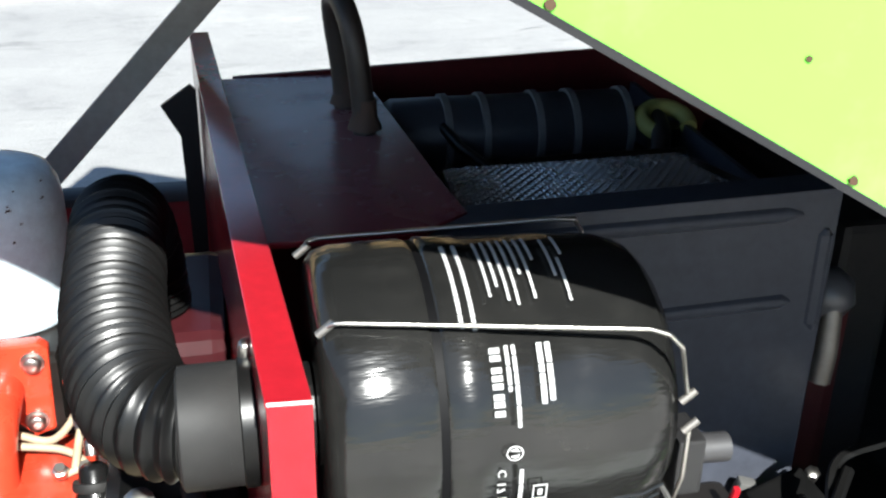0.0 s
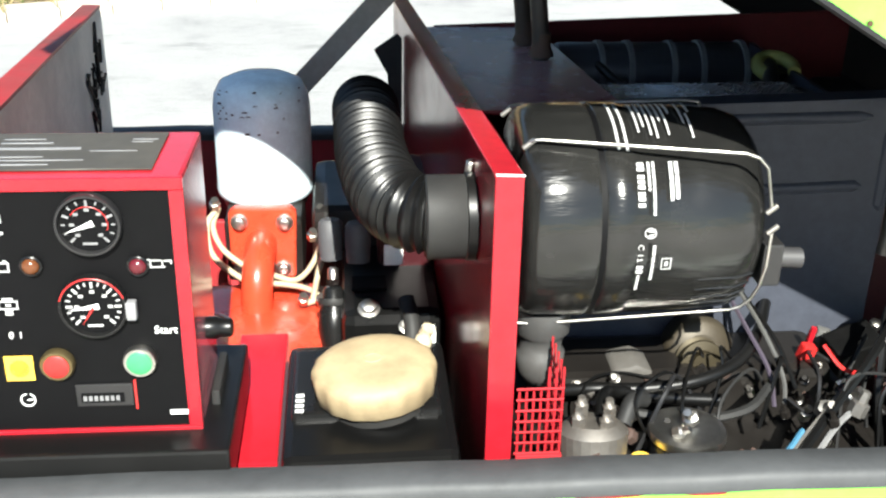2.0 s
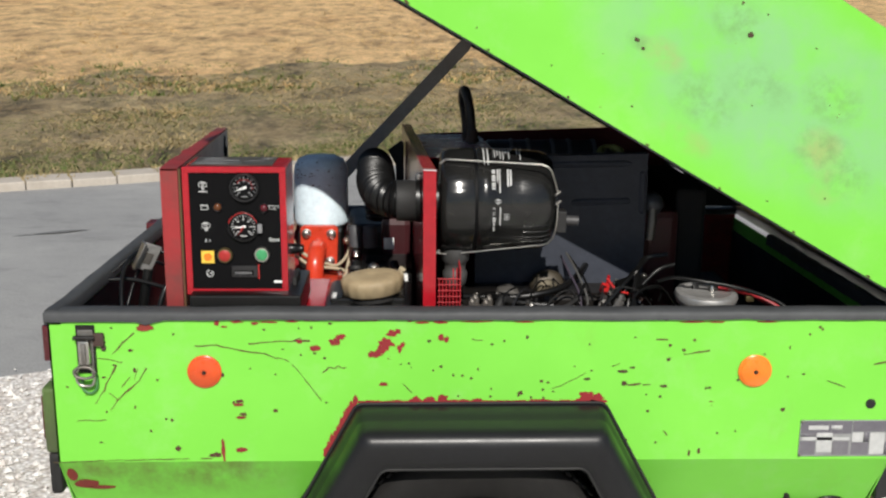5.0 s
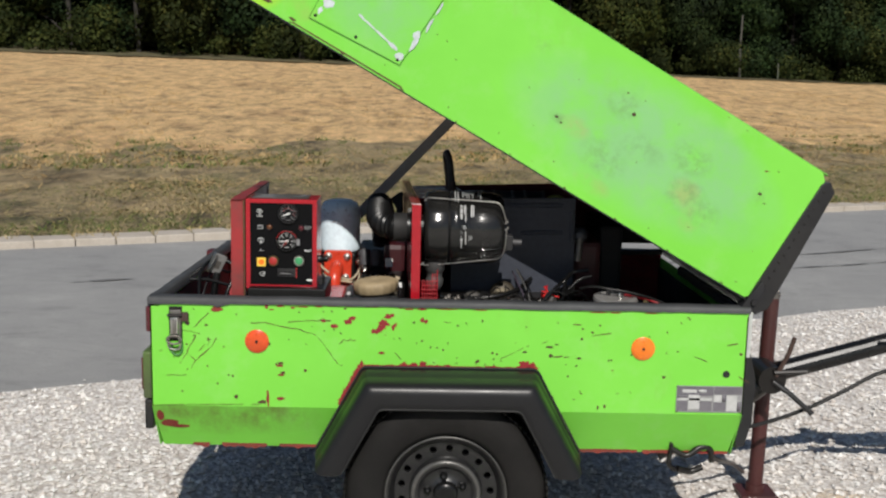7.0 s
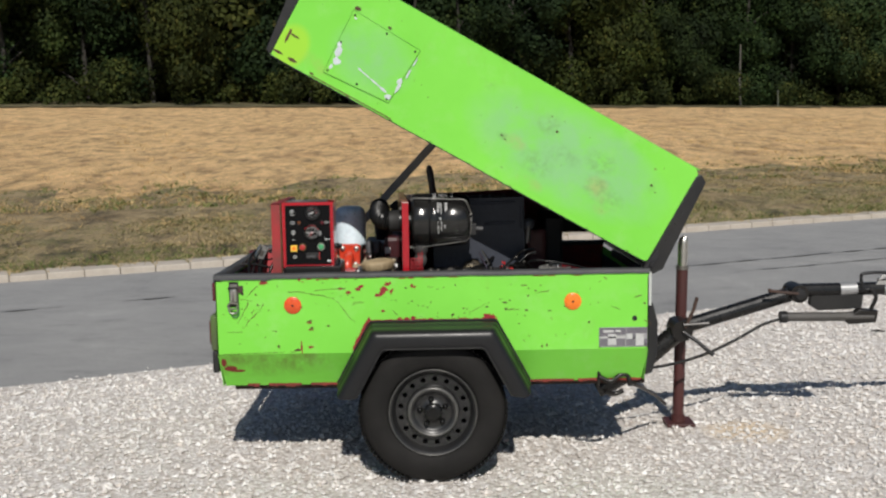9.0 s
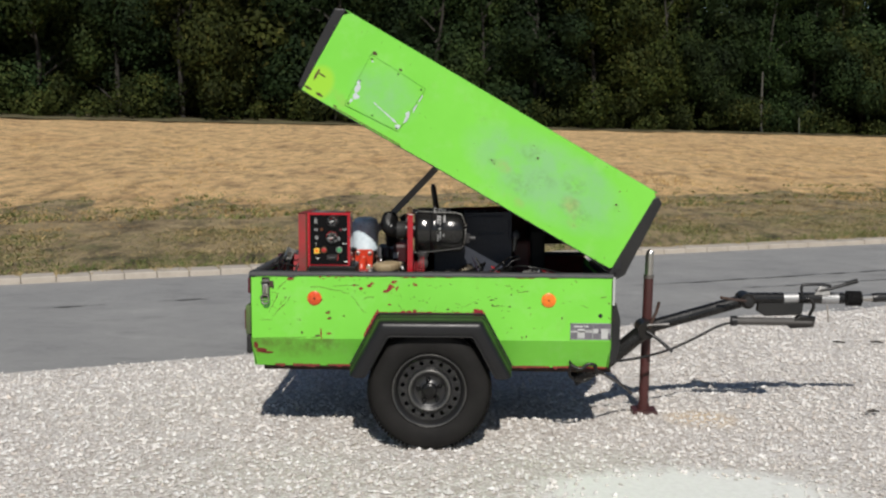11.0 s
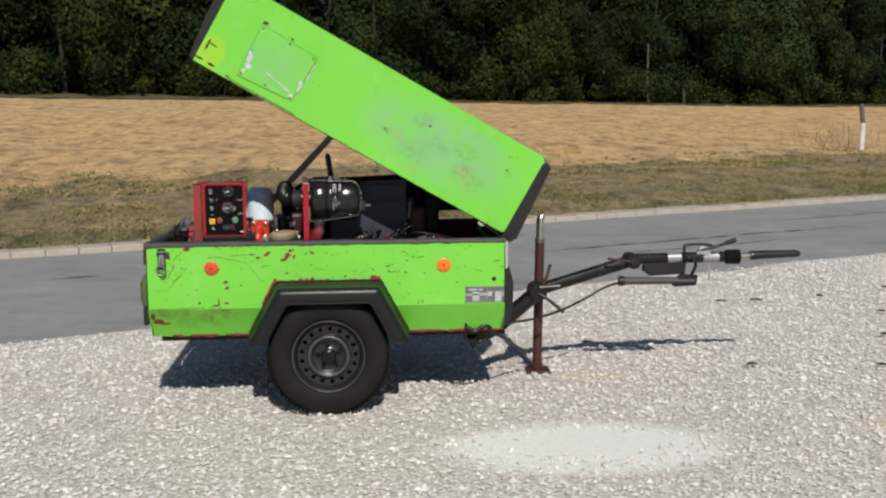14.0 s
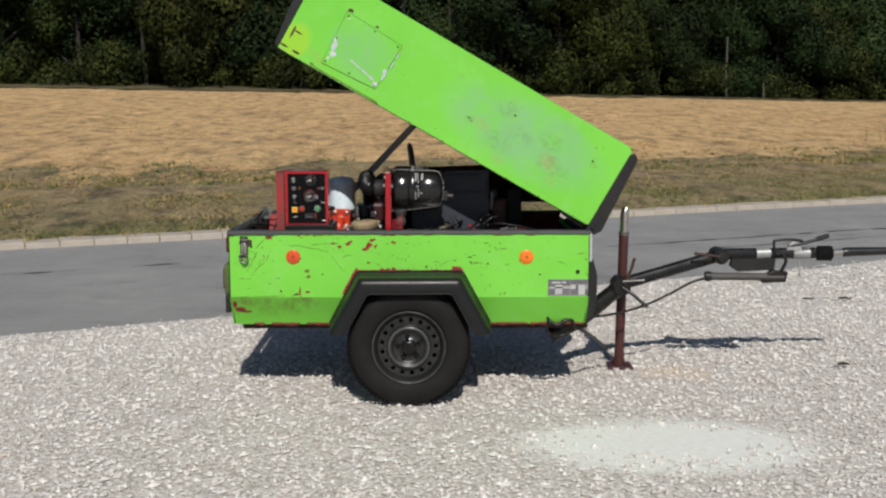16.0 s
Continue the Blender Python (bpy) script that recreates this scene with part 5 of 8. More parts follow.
# across the fender from the panel outwards and back under its edge: y, inset, foot height
FENDER_ROWS = [(0.088, 0.004, 0.425), (0.004, 0.001, 0.428), (-0.030, 0.004, 0.422), (-0.052, 0.008, 0.417), (-0.060, 0.0125, 0.414), (-0.070, 0.0135, 0.411), (-0.092, 0.016, 0.405), (-0.108, 0.020, 0.400), (-0.119, 0.027, 0.394), (-0.126, 0.037, 0.390), (-0.129, 0.050, 0.388), (-0.131, 0.075, 0.388), (-0.131, 0.090, 0.392), (-0.127, 0.0955, 0.396), (-0.119, 0.097, 0.400), (-0.02, 0.098, 0.42)]
bm = bmesh.new()
vv = [[bm.verts.new((p.x, y, p.y)) for p in arch_inset(d, foot)] for y, d, foot in FENDER_ROWS]
for a, b in zip(vv, vv[1:]):
    for i in range(len(a) - 1):
        bm.faces.new((a[i], a[i + 1], b[i + 1], b[i]))
for e in (0, -1):
    bm.faces.new([r[e] for r in vv])
part("shell", bm, FENDER, fender)
part("inner_edge", tube([(p.x, -0.129, p.y) for p in arch_inset(0.094, 0.394)], 0.0035, 8), RUBBER, fender, "rolled inner edge")
part("edge_trim", tube([(p.x, -0.004, p.y) for p in arch_inset(-0.001, 0.430)], 0.0035, 8), RUBBER, fender, "thin black line along the panel")

# ---- wheels ----
def wheel(x, y, z, out):
    """A wheel whose outer face looks along out (0, -1 or 1, 0)."""
    ob = thing("wheel", (x, y, z), "black pressed-steel wheel with a worn dusty tyre on the gravel", "wheel", "trailer wheels")
    ax = Vector((0, out, 0))
    o = (x, y, z)
    R = 0.312
    prof = [(-0.165, 0.215), (-0.172, 0.25), (-0.168, 0.283), (-0.150, 0.303), (-0.10, R), (-0.05, R), (-0.012, 0.304), (0.004, 0.288), (0.012, 0.262), (0.012, 0.232), (0.004, 0.200), (-0.006, 0.184), (-0.03, 0.181), (-0.14, 0.181)]
    rings = []
    s, u = Vector((1, 0, 0)), Vector((0, 0, 1))
    seg = 64
    bm = bmesh.new()
    for dd, r in prof:
        ring = []
        for k in range(seg):
            a = 2 * math.pi * k / seg
            p = Vector(o) + ax * dd + r * (math.cos(a) * s + math.sin(a) * u)
            if p.z < z - 0.307:
                p.z = z - 0.307 - (z - 0.307 - p.z) * 0.2
                p += ax * 0.004
            ring.append(p)
        rings.append(ring)
    loops = [[bm.verts.new(p) for p in r] for r in rings]
    for a, b in zip(loops, loops[1:] + loops[:1]):
        for k in range(seg):
            bm.faces.new((a[k], a[(k + 1) % seg], b[(k + 1) % seg], b[k]))
    part("tyre", bm, TYRE, ob)
    bm = bmesh.new()
    for k in range(90):
        a = 2 * math.pi * k / 90
        if math.sin(a) * R < -0.29:
            continue
        for off in (-0.13, -0.075, -0.02):
            add_box(bm, (-0.008, -0.020, -0.002), (0.006, 0.020, 0.004), 0.0, Matrix.Translation(Vector(o) + ax * off + (R - 0.0015) * (math.cos(a) * s + math.sin(a) * u)) @ pose(0, 0, 0, 0, 90 - math.degrees(a), 0))
    tread = tagged(part("tread", bm, TYRE, ob), kind="stuff")
    rim = [(-0.14, 0.174), (-0.10, 0.168), (-0.05, 0.166), (-0.022, 0.169), (-0.008, 0.178), (0.002, 0.186), (0.006, 0.183), (0.002, 0.176), (-0.008, 0.170), (-0.016, 0.164), (-0.026, 0.158)]
    part("rim", lathe(rim, o, ax, 64), WHEEL, ob, "black painted rim with a lighter edge")
    # disc with a ring of holes
    bm = bmesh.new()
    n = 17
    hole_r, hole_c = 0.0112, 0.138

    for k in range(n):
        a0 = 2 * math.pi * (k + 0.06) / n
        hc = Vector(o) + hole_c * (math.cos(a0) * s + math.sin(a0) * u)
        ring_h, ring_o = [], []
        for j in range(16):
            b = 2 * math.pi * j / 16
            er = math.cos(a0) * s + math.sin(a0) * u
            et = -math.sin(a0) * s + math.cos(a0) * u
            ph = hc + hole_r * (math.cos(b) * er + math.sin(b) * et)
            m = max(abs(math.cos(b)), abs(math.sin(b)))
            rr = hole_c + 0.026 * math.cos(b) / m
            aa = a0 + math.pi / n * math.sin(b) / m
            po = Vector(o) + rr * (math.cos(aa) * s + math.sin(aa) * u)
            ring_h.append(bm.verts.new(ph + ax * -0.029))
            ring_o.append(bm.verts.new(po + ax * (-0.027 if rr > 0.13 else -0.030)))
        back = [bm.verts.new(v.co + ax * -0.012) for v in ring_h]
        for j in range(16):
            i2 = (j + 1) % 16
            bm.faces.new((ring_h[j], ring_h[i2], ring_o[i2], ring_o[j]))
            bm.faces.new((ring_h[j], back[j], back[i2], ring_h[i2]))
    bmesh.ops.remove_doubles(bm, verts=bm.verts, dist=0.0008)
    part("vent_ring", bm, WHEEL, ob, "ring of round vent holes")
    part("disc", lathe([(-0.031, 0.113), (-0.020, 0.110), (-0.004, 0.1065), (0.0, 0.099), (-0.002, 0.088), (-0.010, 0.082), (-0.014, 0.076), (-0.014, 0.046), (-0.009, 0.042), (-0.008, 0.020)], o, ax, 48), WHEEL, ob)
    part("hub", lathe([(-0.010, 0.040), (0.004, 0.038), (0.010, 0.033), (0.012, 0.018), (0.010, 0.002)], o, ax, 28), SATIN, ob, "black hub cap")
    # two lighter rings carry the highlights of the black wheel
    part("rim_edge", lathe([(0.000, 0.1855), (0.0065, 0.1875), (0.009, 0.1845), (0.006, 0.180), (0.001, 0.1785)], o, ax, 64), GLINT_RING, ob, "worn rim edge, its highlight put into the colour")
    part("raised_ring", lathe([(-0.006, 0.1085), (0.0012, 0.106), (0.0032, 0.101), (0.0012, 0.096), (-0.003, 0.0925)], o, ax, 48), GLINT_RING, ob, "raised disc ring, its highlight put into the colour")
    part("back_plate", lathe([(-0.090, 0.168), (-0.085, 0.168), (-0.084, 0.02)], o, ax, 32), INNER, ob)
    for k in range(5):
        a = 2 * math.pi * k / 5 + 0.44
        c = Vector(o) + 0.057 * (math.cos(a) * s + math.sin(a) * u)
        part("wheel_nut", lathe([(-0.015, 0.013), (-0.006, 0.012), (0.002, 0.0115), (0.005, 0.008), (0.009, 0.006), (0.010, 0.002)], c, ax, 6), BLACK, ob)
    return ob


wheel(0.909, -0.072, 0.314, -1)
wheel(0.909, WY + 0.072, 0.314, 1)
axle = thing("axle", (0.91, 0.6, 0.31), "rusty tubular axle under the trailer", "axle")
part("tube", tube([(0.909, 0.02, 0.314), (0.909, WY - 0.02, 0.314)], 0.032, 14), RUSTY, axle)
for y in (0.26, WY - 0.26):
    part("suspension_arm", box((0.89, y - 0.03, 0.31), (1.20, y + 0.03, 0.40), 0.01), RUSTY, axle)
for y in (0.24, WY - 0.30):
    solo("chassis_rail", box((0.02, y, 0.345), (1.86, y + 0.06, 0.402), 0.004), RUSTY, "dark rusty chassis rail under the tub", "chassis", "chassis rails")

# ---- drawbar ----
YD = 0.620
bar = thing("drawbar", (1.90, YD, 0.33), "black height-adjustable steel drawbar with overrun brake", "drawbar")
part("lower_tube", tube([(1.70, YD, 0.20 + 0.02), (1.86, YD, 0.302), (2.105, YD, 0.508)], 0.046, 16), TUBE_BLACK, bar)
part("upper_tube", tube([(2.095, YD, 0.514), (2.63, YD, 0.672)], 0.036, 16), TUBE_BLACK, bar)
part("rear_joint", lathe([(-0.07, 0.03), (-0.07, 0.05), (0.07, 0.05), (0.07, 0.03)], (2.10, YD, 0.512), (0, 1, 0), 20), OILY, bar, "greasy toothed joint")
part("front_joint", lathe([(-0.065, 0.02), (-0.065, 0.043), (-0.02, 0.045), (0.02, 0.045), (0.065, 0.043), (0.065, 0.02)], (2.655, YD, 0.682), (0, 1, 0), 20), OILY, bar, "greasy toothed joint")
part("joint_disc", lathe([(0.065, 0.030), (0.078, 0.026), (0.08, 0.012)], (2.655, YD, 0.682), (0, -1, 0), 16), GREY_DARK, bar)
part("clamp_handle", tube([(2.655, YD - 0.07, 0.684), (2.60, YD - 0.09, 0.692), (2.50, YD - 0.10, 0.707)], 0.0075, 8), RUSTY, bar)
part("clamp_knob", lathe([(-0.008, 0.006), (0, 0.011), (0.008, 0.006)], (2.50, YD - 0.10, 0.707), (1, 0, 0), 10), RUSTY, bar)
part("head_tube", tube([(2.66, YD, 0.690), (3.20, YD, 0.695)], 0.032, 16), TUBE_BLACK, bar)
part("bracket", prism([(2.73, YD - 0.02, 0.685), (2.98, YD - 0.02, 0.690), (2.97, YD - 0.02, 0.600), (2.76, YD - 0.02, 0.592), (2.72, YD - 0.02, 0.62)], (0, 0.04, 0), 0.004), RUBBER, bar)
part("damper", tube([(2.585, YD - 0.03, 0.566), (3.02, YD - 0.03, 0.563)], 0.022, 14), DAMPER, bar, "dull steel overrun damper")
part("damper_end", tube([(2.575, YD - 0.03, 0.566), (2.605, YD - 0.03, 0.566)], 0.029, 14), GREY_DARK, bar)
part("damper_mount", prism([(2.95, YD - 0.05, 0.60), (3.04, YD - 0.05, 0.595), (3.03, YD - 0.05, 0.535), (2.90, YD - 0.05, 0.528), (2.88, YD - 0.05, 0.55)], (0, 0.05, 0), 0.006), OILY, bar)
part("linkage", tube(smooth_path([(3.00, YD - 0.05, 0.60), (3.02, YD - 0.06, 0.66), (3.00, YD - 0.05, 0.70)], 5), 0.010, 8), OILY, bar)
part("hand_brake", tube(smooth_path([(2.965, YD - 0.03, 0.70), (2.958, YD - 0.03, 0.758), (2.975, YD - 0.03, 0.772), (3.06, YD - 0.03, 0.775), (3.12, YD - 0.03, 0.768)], 6), 0.008, 8), GREY_DARK, bar)
part("brake_lever", tube([(3.04, YD - 0.02, 0.735), (3.12, YD - 0.03, 0.752), (3.26, YD - 0.04, 0.797)], 0.0095, 8), GREY_DARK, bar)
part("lever_grip", tube([(3.20, YD - 0.036, 0.780), (3.262, YD - 0.04, 0.799)], 0.013, 10), RUBBER, bar)
part("ratchet", prism([(3.03, YD - 0.03, 0.715), (3.12, YD - 0.03, 0.715), (3.11, YD - 0.03, 0.755), (3.06, YD - 0.03, 0.765)], (0, 0.012, 0), 0.003), ALU, bar)
for x0, x1 in ((2.865, 2.945), (3.075, 3.17)):
    bm = bmesh.new()
    add_tube(bm, [(x0, YD, 0.692), (x1, YD, 0.694)], 0.0327, 20)
    part("label", bm, PLATE, bar, "faded pale label sleeve")
bm = bmesh.new()
pts = [(3.215 + 0.085 * i / 16, YD, 0.694) for i in range(17)]
add_tube(bm, pts, [0.034 + (0.010 if i % 2 else 0.0) for i in range(17)], 18)
part("bellows", bm, RUBBER, bar, "black rubber bellows")
part("drawbar_eye_shaft", tube([(3.30, YD, 0.696), (3.36, YD, 0.698)], 0.019, 14), STEEL, bar)
part("coupling", tube(smooth_path([(3.36, YD, 0.698), (3.42, YD, 0.702), (3.55, YD, 0.705), (3.63, YD, 0.707), (3.668, YD, 0.706)], 5), [0.024, 0.026, 0.027, 0.027, 0.026, 0.026, 0.025, 0.025, 0.024, 0.024, 0.023, 0.023, 0.022, 0.022, 0.022, 0.022, 0.021, 0.020, 0.018, 0.015, 0.008], 14), GREY_DARK, bar)
part("safety_pin", tube(smooth_path([(3.10, YD - 0.04, 0.66), (3.105, YD - 0.045, 0.60), (3.11, YD - 0.04, 0.565)], 5), 0.005, 8), ZINC, bar)
part("joint_lever", tube([(2.10, YD - 0.075, 0.51), (2.16, YD - 0.10, 0.47), (2.235, YD - 0.12, 0.405)], 0.010, 8), GREY_DARK, bar)
part("joint_lever", tube([(2.11, YD - 0.075, 0.53), (2.145, YD - 0.09, 0.62), (2.158, YD - 0.10, 0.68)], 0.009, 8), RUSTY, bar)
part("release_bolt", tube([(2.10, YD - 0.08, 0.545), (2.22, YD - 0.085, 0.553)], 0.009, 8), OILY, bar)
cable = thing("brake_cable", (2.3, YD, 0.4), "black brake cable sagging under the drawbar", "cable")
part("sheath", tube(smooth_path([(1.80, 0.36, 0.375), (2.00, 0.45, 0.372), (2.20, 0.54, 0.40), (2.36, 0.58, 0.46), (2.50, 0.60, 0.53), (2.60, 0.60, 0.557), (2.68, 0.60, 0.558)], 8), 0.0075, 8), RUBBER, cable)

# parking jack
jack = thing("parking_jack", (2.122, 0.73, 0.0), "maroon parking jack with a bare steel crank top", "jack")
j0, j1 = Vector((2.122, 0.730, 0.0)), Vector((2.134, 0.720, 0.94))
jd = (j1 - j0).normalized()


def jp(z):
    return j0 + jd * (z / jd.z)


part("outer_tube", tube([jp(0.03), jp(0.80)], 0.028, 16), MAROON, jack)
part("steel_head", tube([jp(0.80), jp(0.91), jp(0.93) + Vector((0.004, 0, 0)), jp(0.945) + Vector((0.012, 0, 0))], [0.024, 0.024, 0.022, 0.014], 16), STEEL, jack, "bare galvanised head")
part("collar", tube([jp(0.785), jp(0.805)], 0.0305, 16), DULL, jack)
part("clamp", box((2.078, 0.662, 0.475), (2.172, 0.785, 0.540), 0.016), OILY, jack, "greasy clamp")
part("clamp_bolt", lathe([(0, 0.022), (0.05, 0.022), (0.06, 0.012)], (2.122, 0.665, 0.508), (0, -1, 0), 12), OILY, jack)
part("foot", box((2.056, 0.66, 0.004), (2.196, 0.80, 0.022), 0.004), MAROON, jack)
part("foot_socket", tube([jp(0.015), jp(0.05)], 0.035, 16), MAROON, jack)

# front skirt and hanging gear under the nose
skirt = thing("front_skirt", (1.85, 0.6, 0.6), "curved black front skirt of the trailer", "panel")
part("sheet", prism([(LX, 0.05, 0.755), (LX + 0.03, 0.05, 0.745), (LX + 0.052, 0.05, 0.66), (LX + 0.05, 0.05, 0.52), (LX + 0.03, 0.05, 0.44), (LX, 0.05, 0.43)], (0, WY - 0.1, 0), 0.006), GREY_DARK, skirt)
gear = thing("brake_linkage", (1.68, 0.12, 0.38), "rusty brake linkage hanging under the nose", "linkage")
part("hanger", tube(smooth_path([(1.585, 0.075, 0.455), (1.61, 0.07, 0.462), (1.63, 0.075, 0.43), (1.625, 0.08, 0.37), (1.65, 0.085, 0.345)], 5), 0.008, 8), OILY, gear)
part("hanger", tube(smooth_path([(1.63, 0.075, 0.42), (1.68, 0.07, 0.40), (1.72, 0.075, 0.425), (1.755, 0.08, 0.42), (1.765, 0.085, 0.375)], 5), 0.010, 8), OILY, gear)
part("arm", tube(smooth_path([(1.76, 0.085, 0.39), (1.82, 0.16, 0.35), (1.94, 0.42, 0.24), (2.03, 0.60, 0.145)], 6), 0.008, 8), OILY, gear)
part("spring", tube(smooth_path([(1.655, 0.085, 0.35), (1.70, 0.10, 0.335), (1.74, 0.10, 0.35)], 5), 0.011, 8), OILY, gear)

# ---- what stands in the open tub ----
OUTSIDE = {o.name for o in scene.objects}
# left support frame: red flanges round a grey plate
frame_l = thing("support_frame", (0.26, 0.5, 0.60), "red angle-iron support frame with a grey inner plate", "frame")
FL = (0.235, 0.272, 0.070, 1.193)  # the front flange's two sides, its front and its top


def fl(x, y, z):
    """A place on the frame, whose far end leans a little to the tail and down."""
    return (x - 0.076 * (y - FL[2]), y, z - 0.054 * (y - FL[2]))


part("plate", prism([fl(0.250, 0.08, 0.60), fl(0.250, 0.08, 1.188), fl(0.266, 1.19, 1.188), fl(0.266, 1.20, 1.18), fl(0.260, 1.21, 0.60)], (0.006, 0, 0)), paint("grey_felt", (0.78, 0.74, 0.69), 0.9, dirt=(0.30, 0.28, 0.26), dirt_amount=0.6, grain=80, relief=0.3), frame_l, "scuffed grey inner plate")
part("front_flange", prism([(FL[0], FL[2], 0.55), (FL[1], FL[2], 0.55), (FL[1], FL[2], FL[3]), (FL[0], FL[2], FL[3])], (0, 0.006, 0), 0.001), GRIMY_RED, frame_l, "red flange with grimy edge")
part("top_flange", prism([fl(x, y, FL[3]) for x, y in ((FL[0], 0.07), (FL[1], 0.07), (FL[1], 1.20), (0.240, 1.20), (0.237, 0.52), (0.232, 0.50), (0.230, 0.44), (0.238, 0.41), (0.239, 0.34), (0.233, 0.31), (0.233, 0.20))], (0, 0, -0.005)), GRIMY_RED, frame_l, "red top flange with bent notches")
part("gap_strip", prism([(0.2725, 0.074, 0.86), (0.2725, 0.074, 1.190), (0.2725, 0.090, 1.190), (0.2725, 0.090, 0.86)], (0.004, 0, 0)), SCRATCH, frame_l, "brown grimy gap strip")
bm = bmesh.new()
rs = random.Random(3)
for i in range(14):
    y0, z0 = rs.uniform(0.98, 1.13), rs.uniform(1.00, 1.14)
    pts = [fl(0.2732, y0 + rs.uniform(-0.05, 0.05) * min(k, 1), z0 + rs.uniform(-0.06, 0.05) * min(k, 1)) for k in range(3)]
    add_tube(bm, smooth_path(pts, 4), 0.0024, 5)
tagged(part("scribble", bm, PANEL, frame_l, "black scribbled scuff marks"), kind="stuff")

# control box
BX0, BX1, BY0, BY1, BZ0, BZ1 = 0.281, 0.497, 0.075, 0.218, 0.917, 1.196
ctrl = thing("control_box", (0.39, 0.15, BZ0), "red sheet-steel control box with a black instrument panel", "control box")
bm = bmesh.new()
add_box(bm, (BX0, BY0 + 0.004, BZ0), (BX1, BY1, BZ1 - 0.002), 0.004)
part("case", bm, RED, ctrl)
F = 0.0125
for lo, hi in (((BX0 - 0.001, BY0 - 0.003, BZ1 - F), (BX1 + 0.001, BY0 + 0.004, BZ1)), ((BX0 - 0.001, BY0 - 0.003, BZ0), (BX1 + 0.001, BY0 + 0.004, BZ0 + F)), ((BX0 - 0.001, BY0 - 0.003, BZ0 + F), (BX0 + F, BY0 + 0.004, BZ1 - F)), ((BX1 - F, BY0 - 0.003, BZ0 + F), (BX1 + 0.001, BY0 + 0.004, BZ1 - F))):
    part("front_frame", box(lo, hi, 0.0015), RED, ctrl)
panel = part("instrument_panel", box((BX0 + F - 0.001, BY0, BZ0 + F - 0.001), (BX1 - F + 0.001, BY0 + 0.0035, BZ1 - F + 0.001)), PANEL, ctrl, "black instrument panel")
top = part("top_label", box((BX0 + 0.012, BY0 + 0.022, BZ1 - 0.0015), (BX1 - 0.030, BY1 - 0.012, BZ1 + 0.0005)), paint("faded_label", (0.055, 0.050, 0.042), 0.5, dirt=(0.085, 0.075, 0.06), dirt_amount=0.9, grain=40), ctrl, "faded brown-grey label with rubbed print")
bm = bmesh.new()
for k, (x0, x1, y, h) in enumerate([(0.30, 0.37, 0.140, 0.004), (0.30, 0.40, 0.152, 0.003), (0.30, 0.36, 0.162, 0.003), (0.31, 0.39, 0.186, 0.006), (0.31, 0.36, 0.204, 0.004), (0.31, 0.35, 0.216, 0.003), (0.435, 0.460, 0.214, 0.003), (0.435, 0.456, 0.206, 0.002), (0.40, 0.445, 0.178, 0.002)]):
    add_box(bm, (x0, y - 0.030 - h / 2, BZ1 + 0.0004), (x1, y - 0.030 + h / 2, BZ1 + 0.001))
tagged(part("worn_print", bm, GREYPRINT, top, "rubbed pale print"), kind="stuff")


def bx(cx):
    return 0.171 + 0.000548 * cx


def bz(cy):
    return 1.305 - 0.0006 * cy


YP = BY0 - 0.0005


def text_ob(name, body, at, size, m3, material, parent, depth=0.0006):
    cu = bpy.data.curves.new(name, "FONT")
    cu.body, cu.size, cu.extrude, cu.align_x, cu.align_y = body, size, depth, "CENTER", "CENTER"
    tmp = new("tmp_text", cu)
    bpy.context.view_layer.update()
    me = bpy.data.meshes.new_from_object(tmp.evaluated_get(bpy.context.evaluated_depsgraph_get()))
    bpy.data.objects.remove(tmp)
    me.materials.append(material)
    ob = new(name, me)
    ob.parent = parent
    base = Vector((0, 0, 0))
    up = parent
    while up is not None:
        base += up.location
        up = up.parent
    ob.matrix_basis = Matrix.Translation(Vector(at) - base) @ m3
    return ob


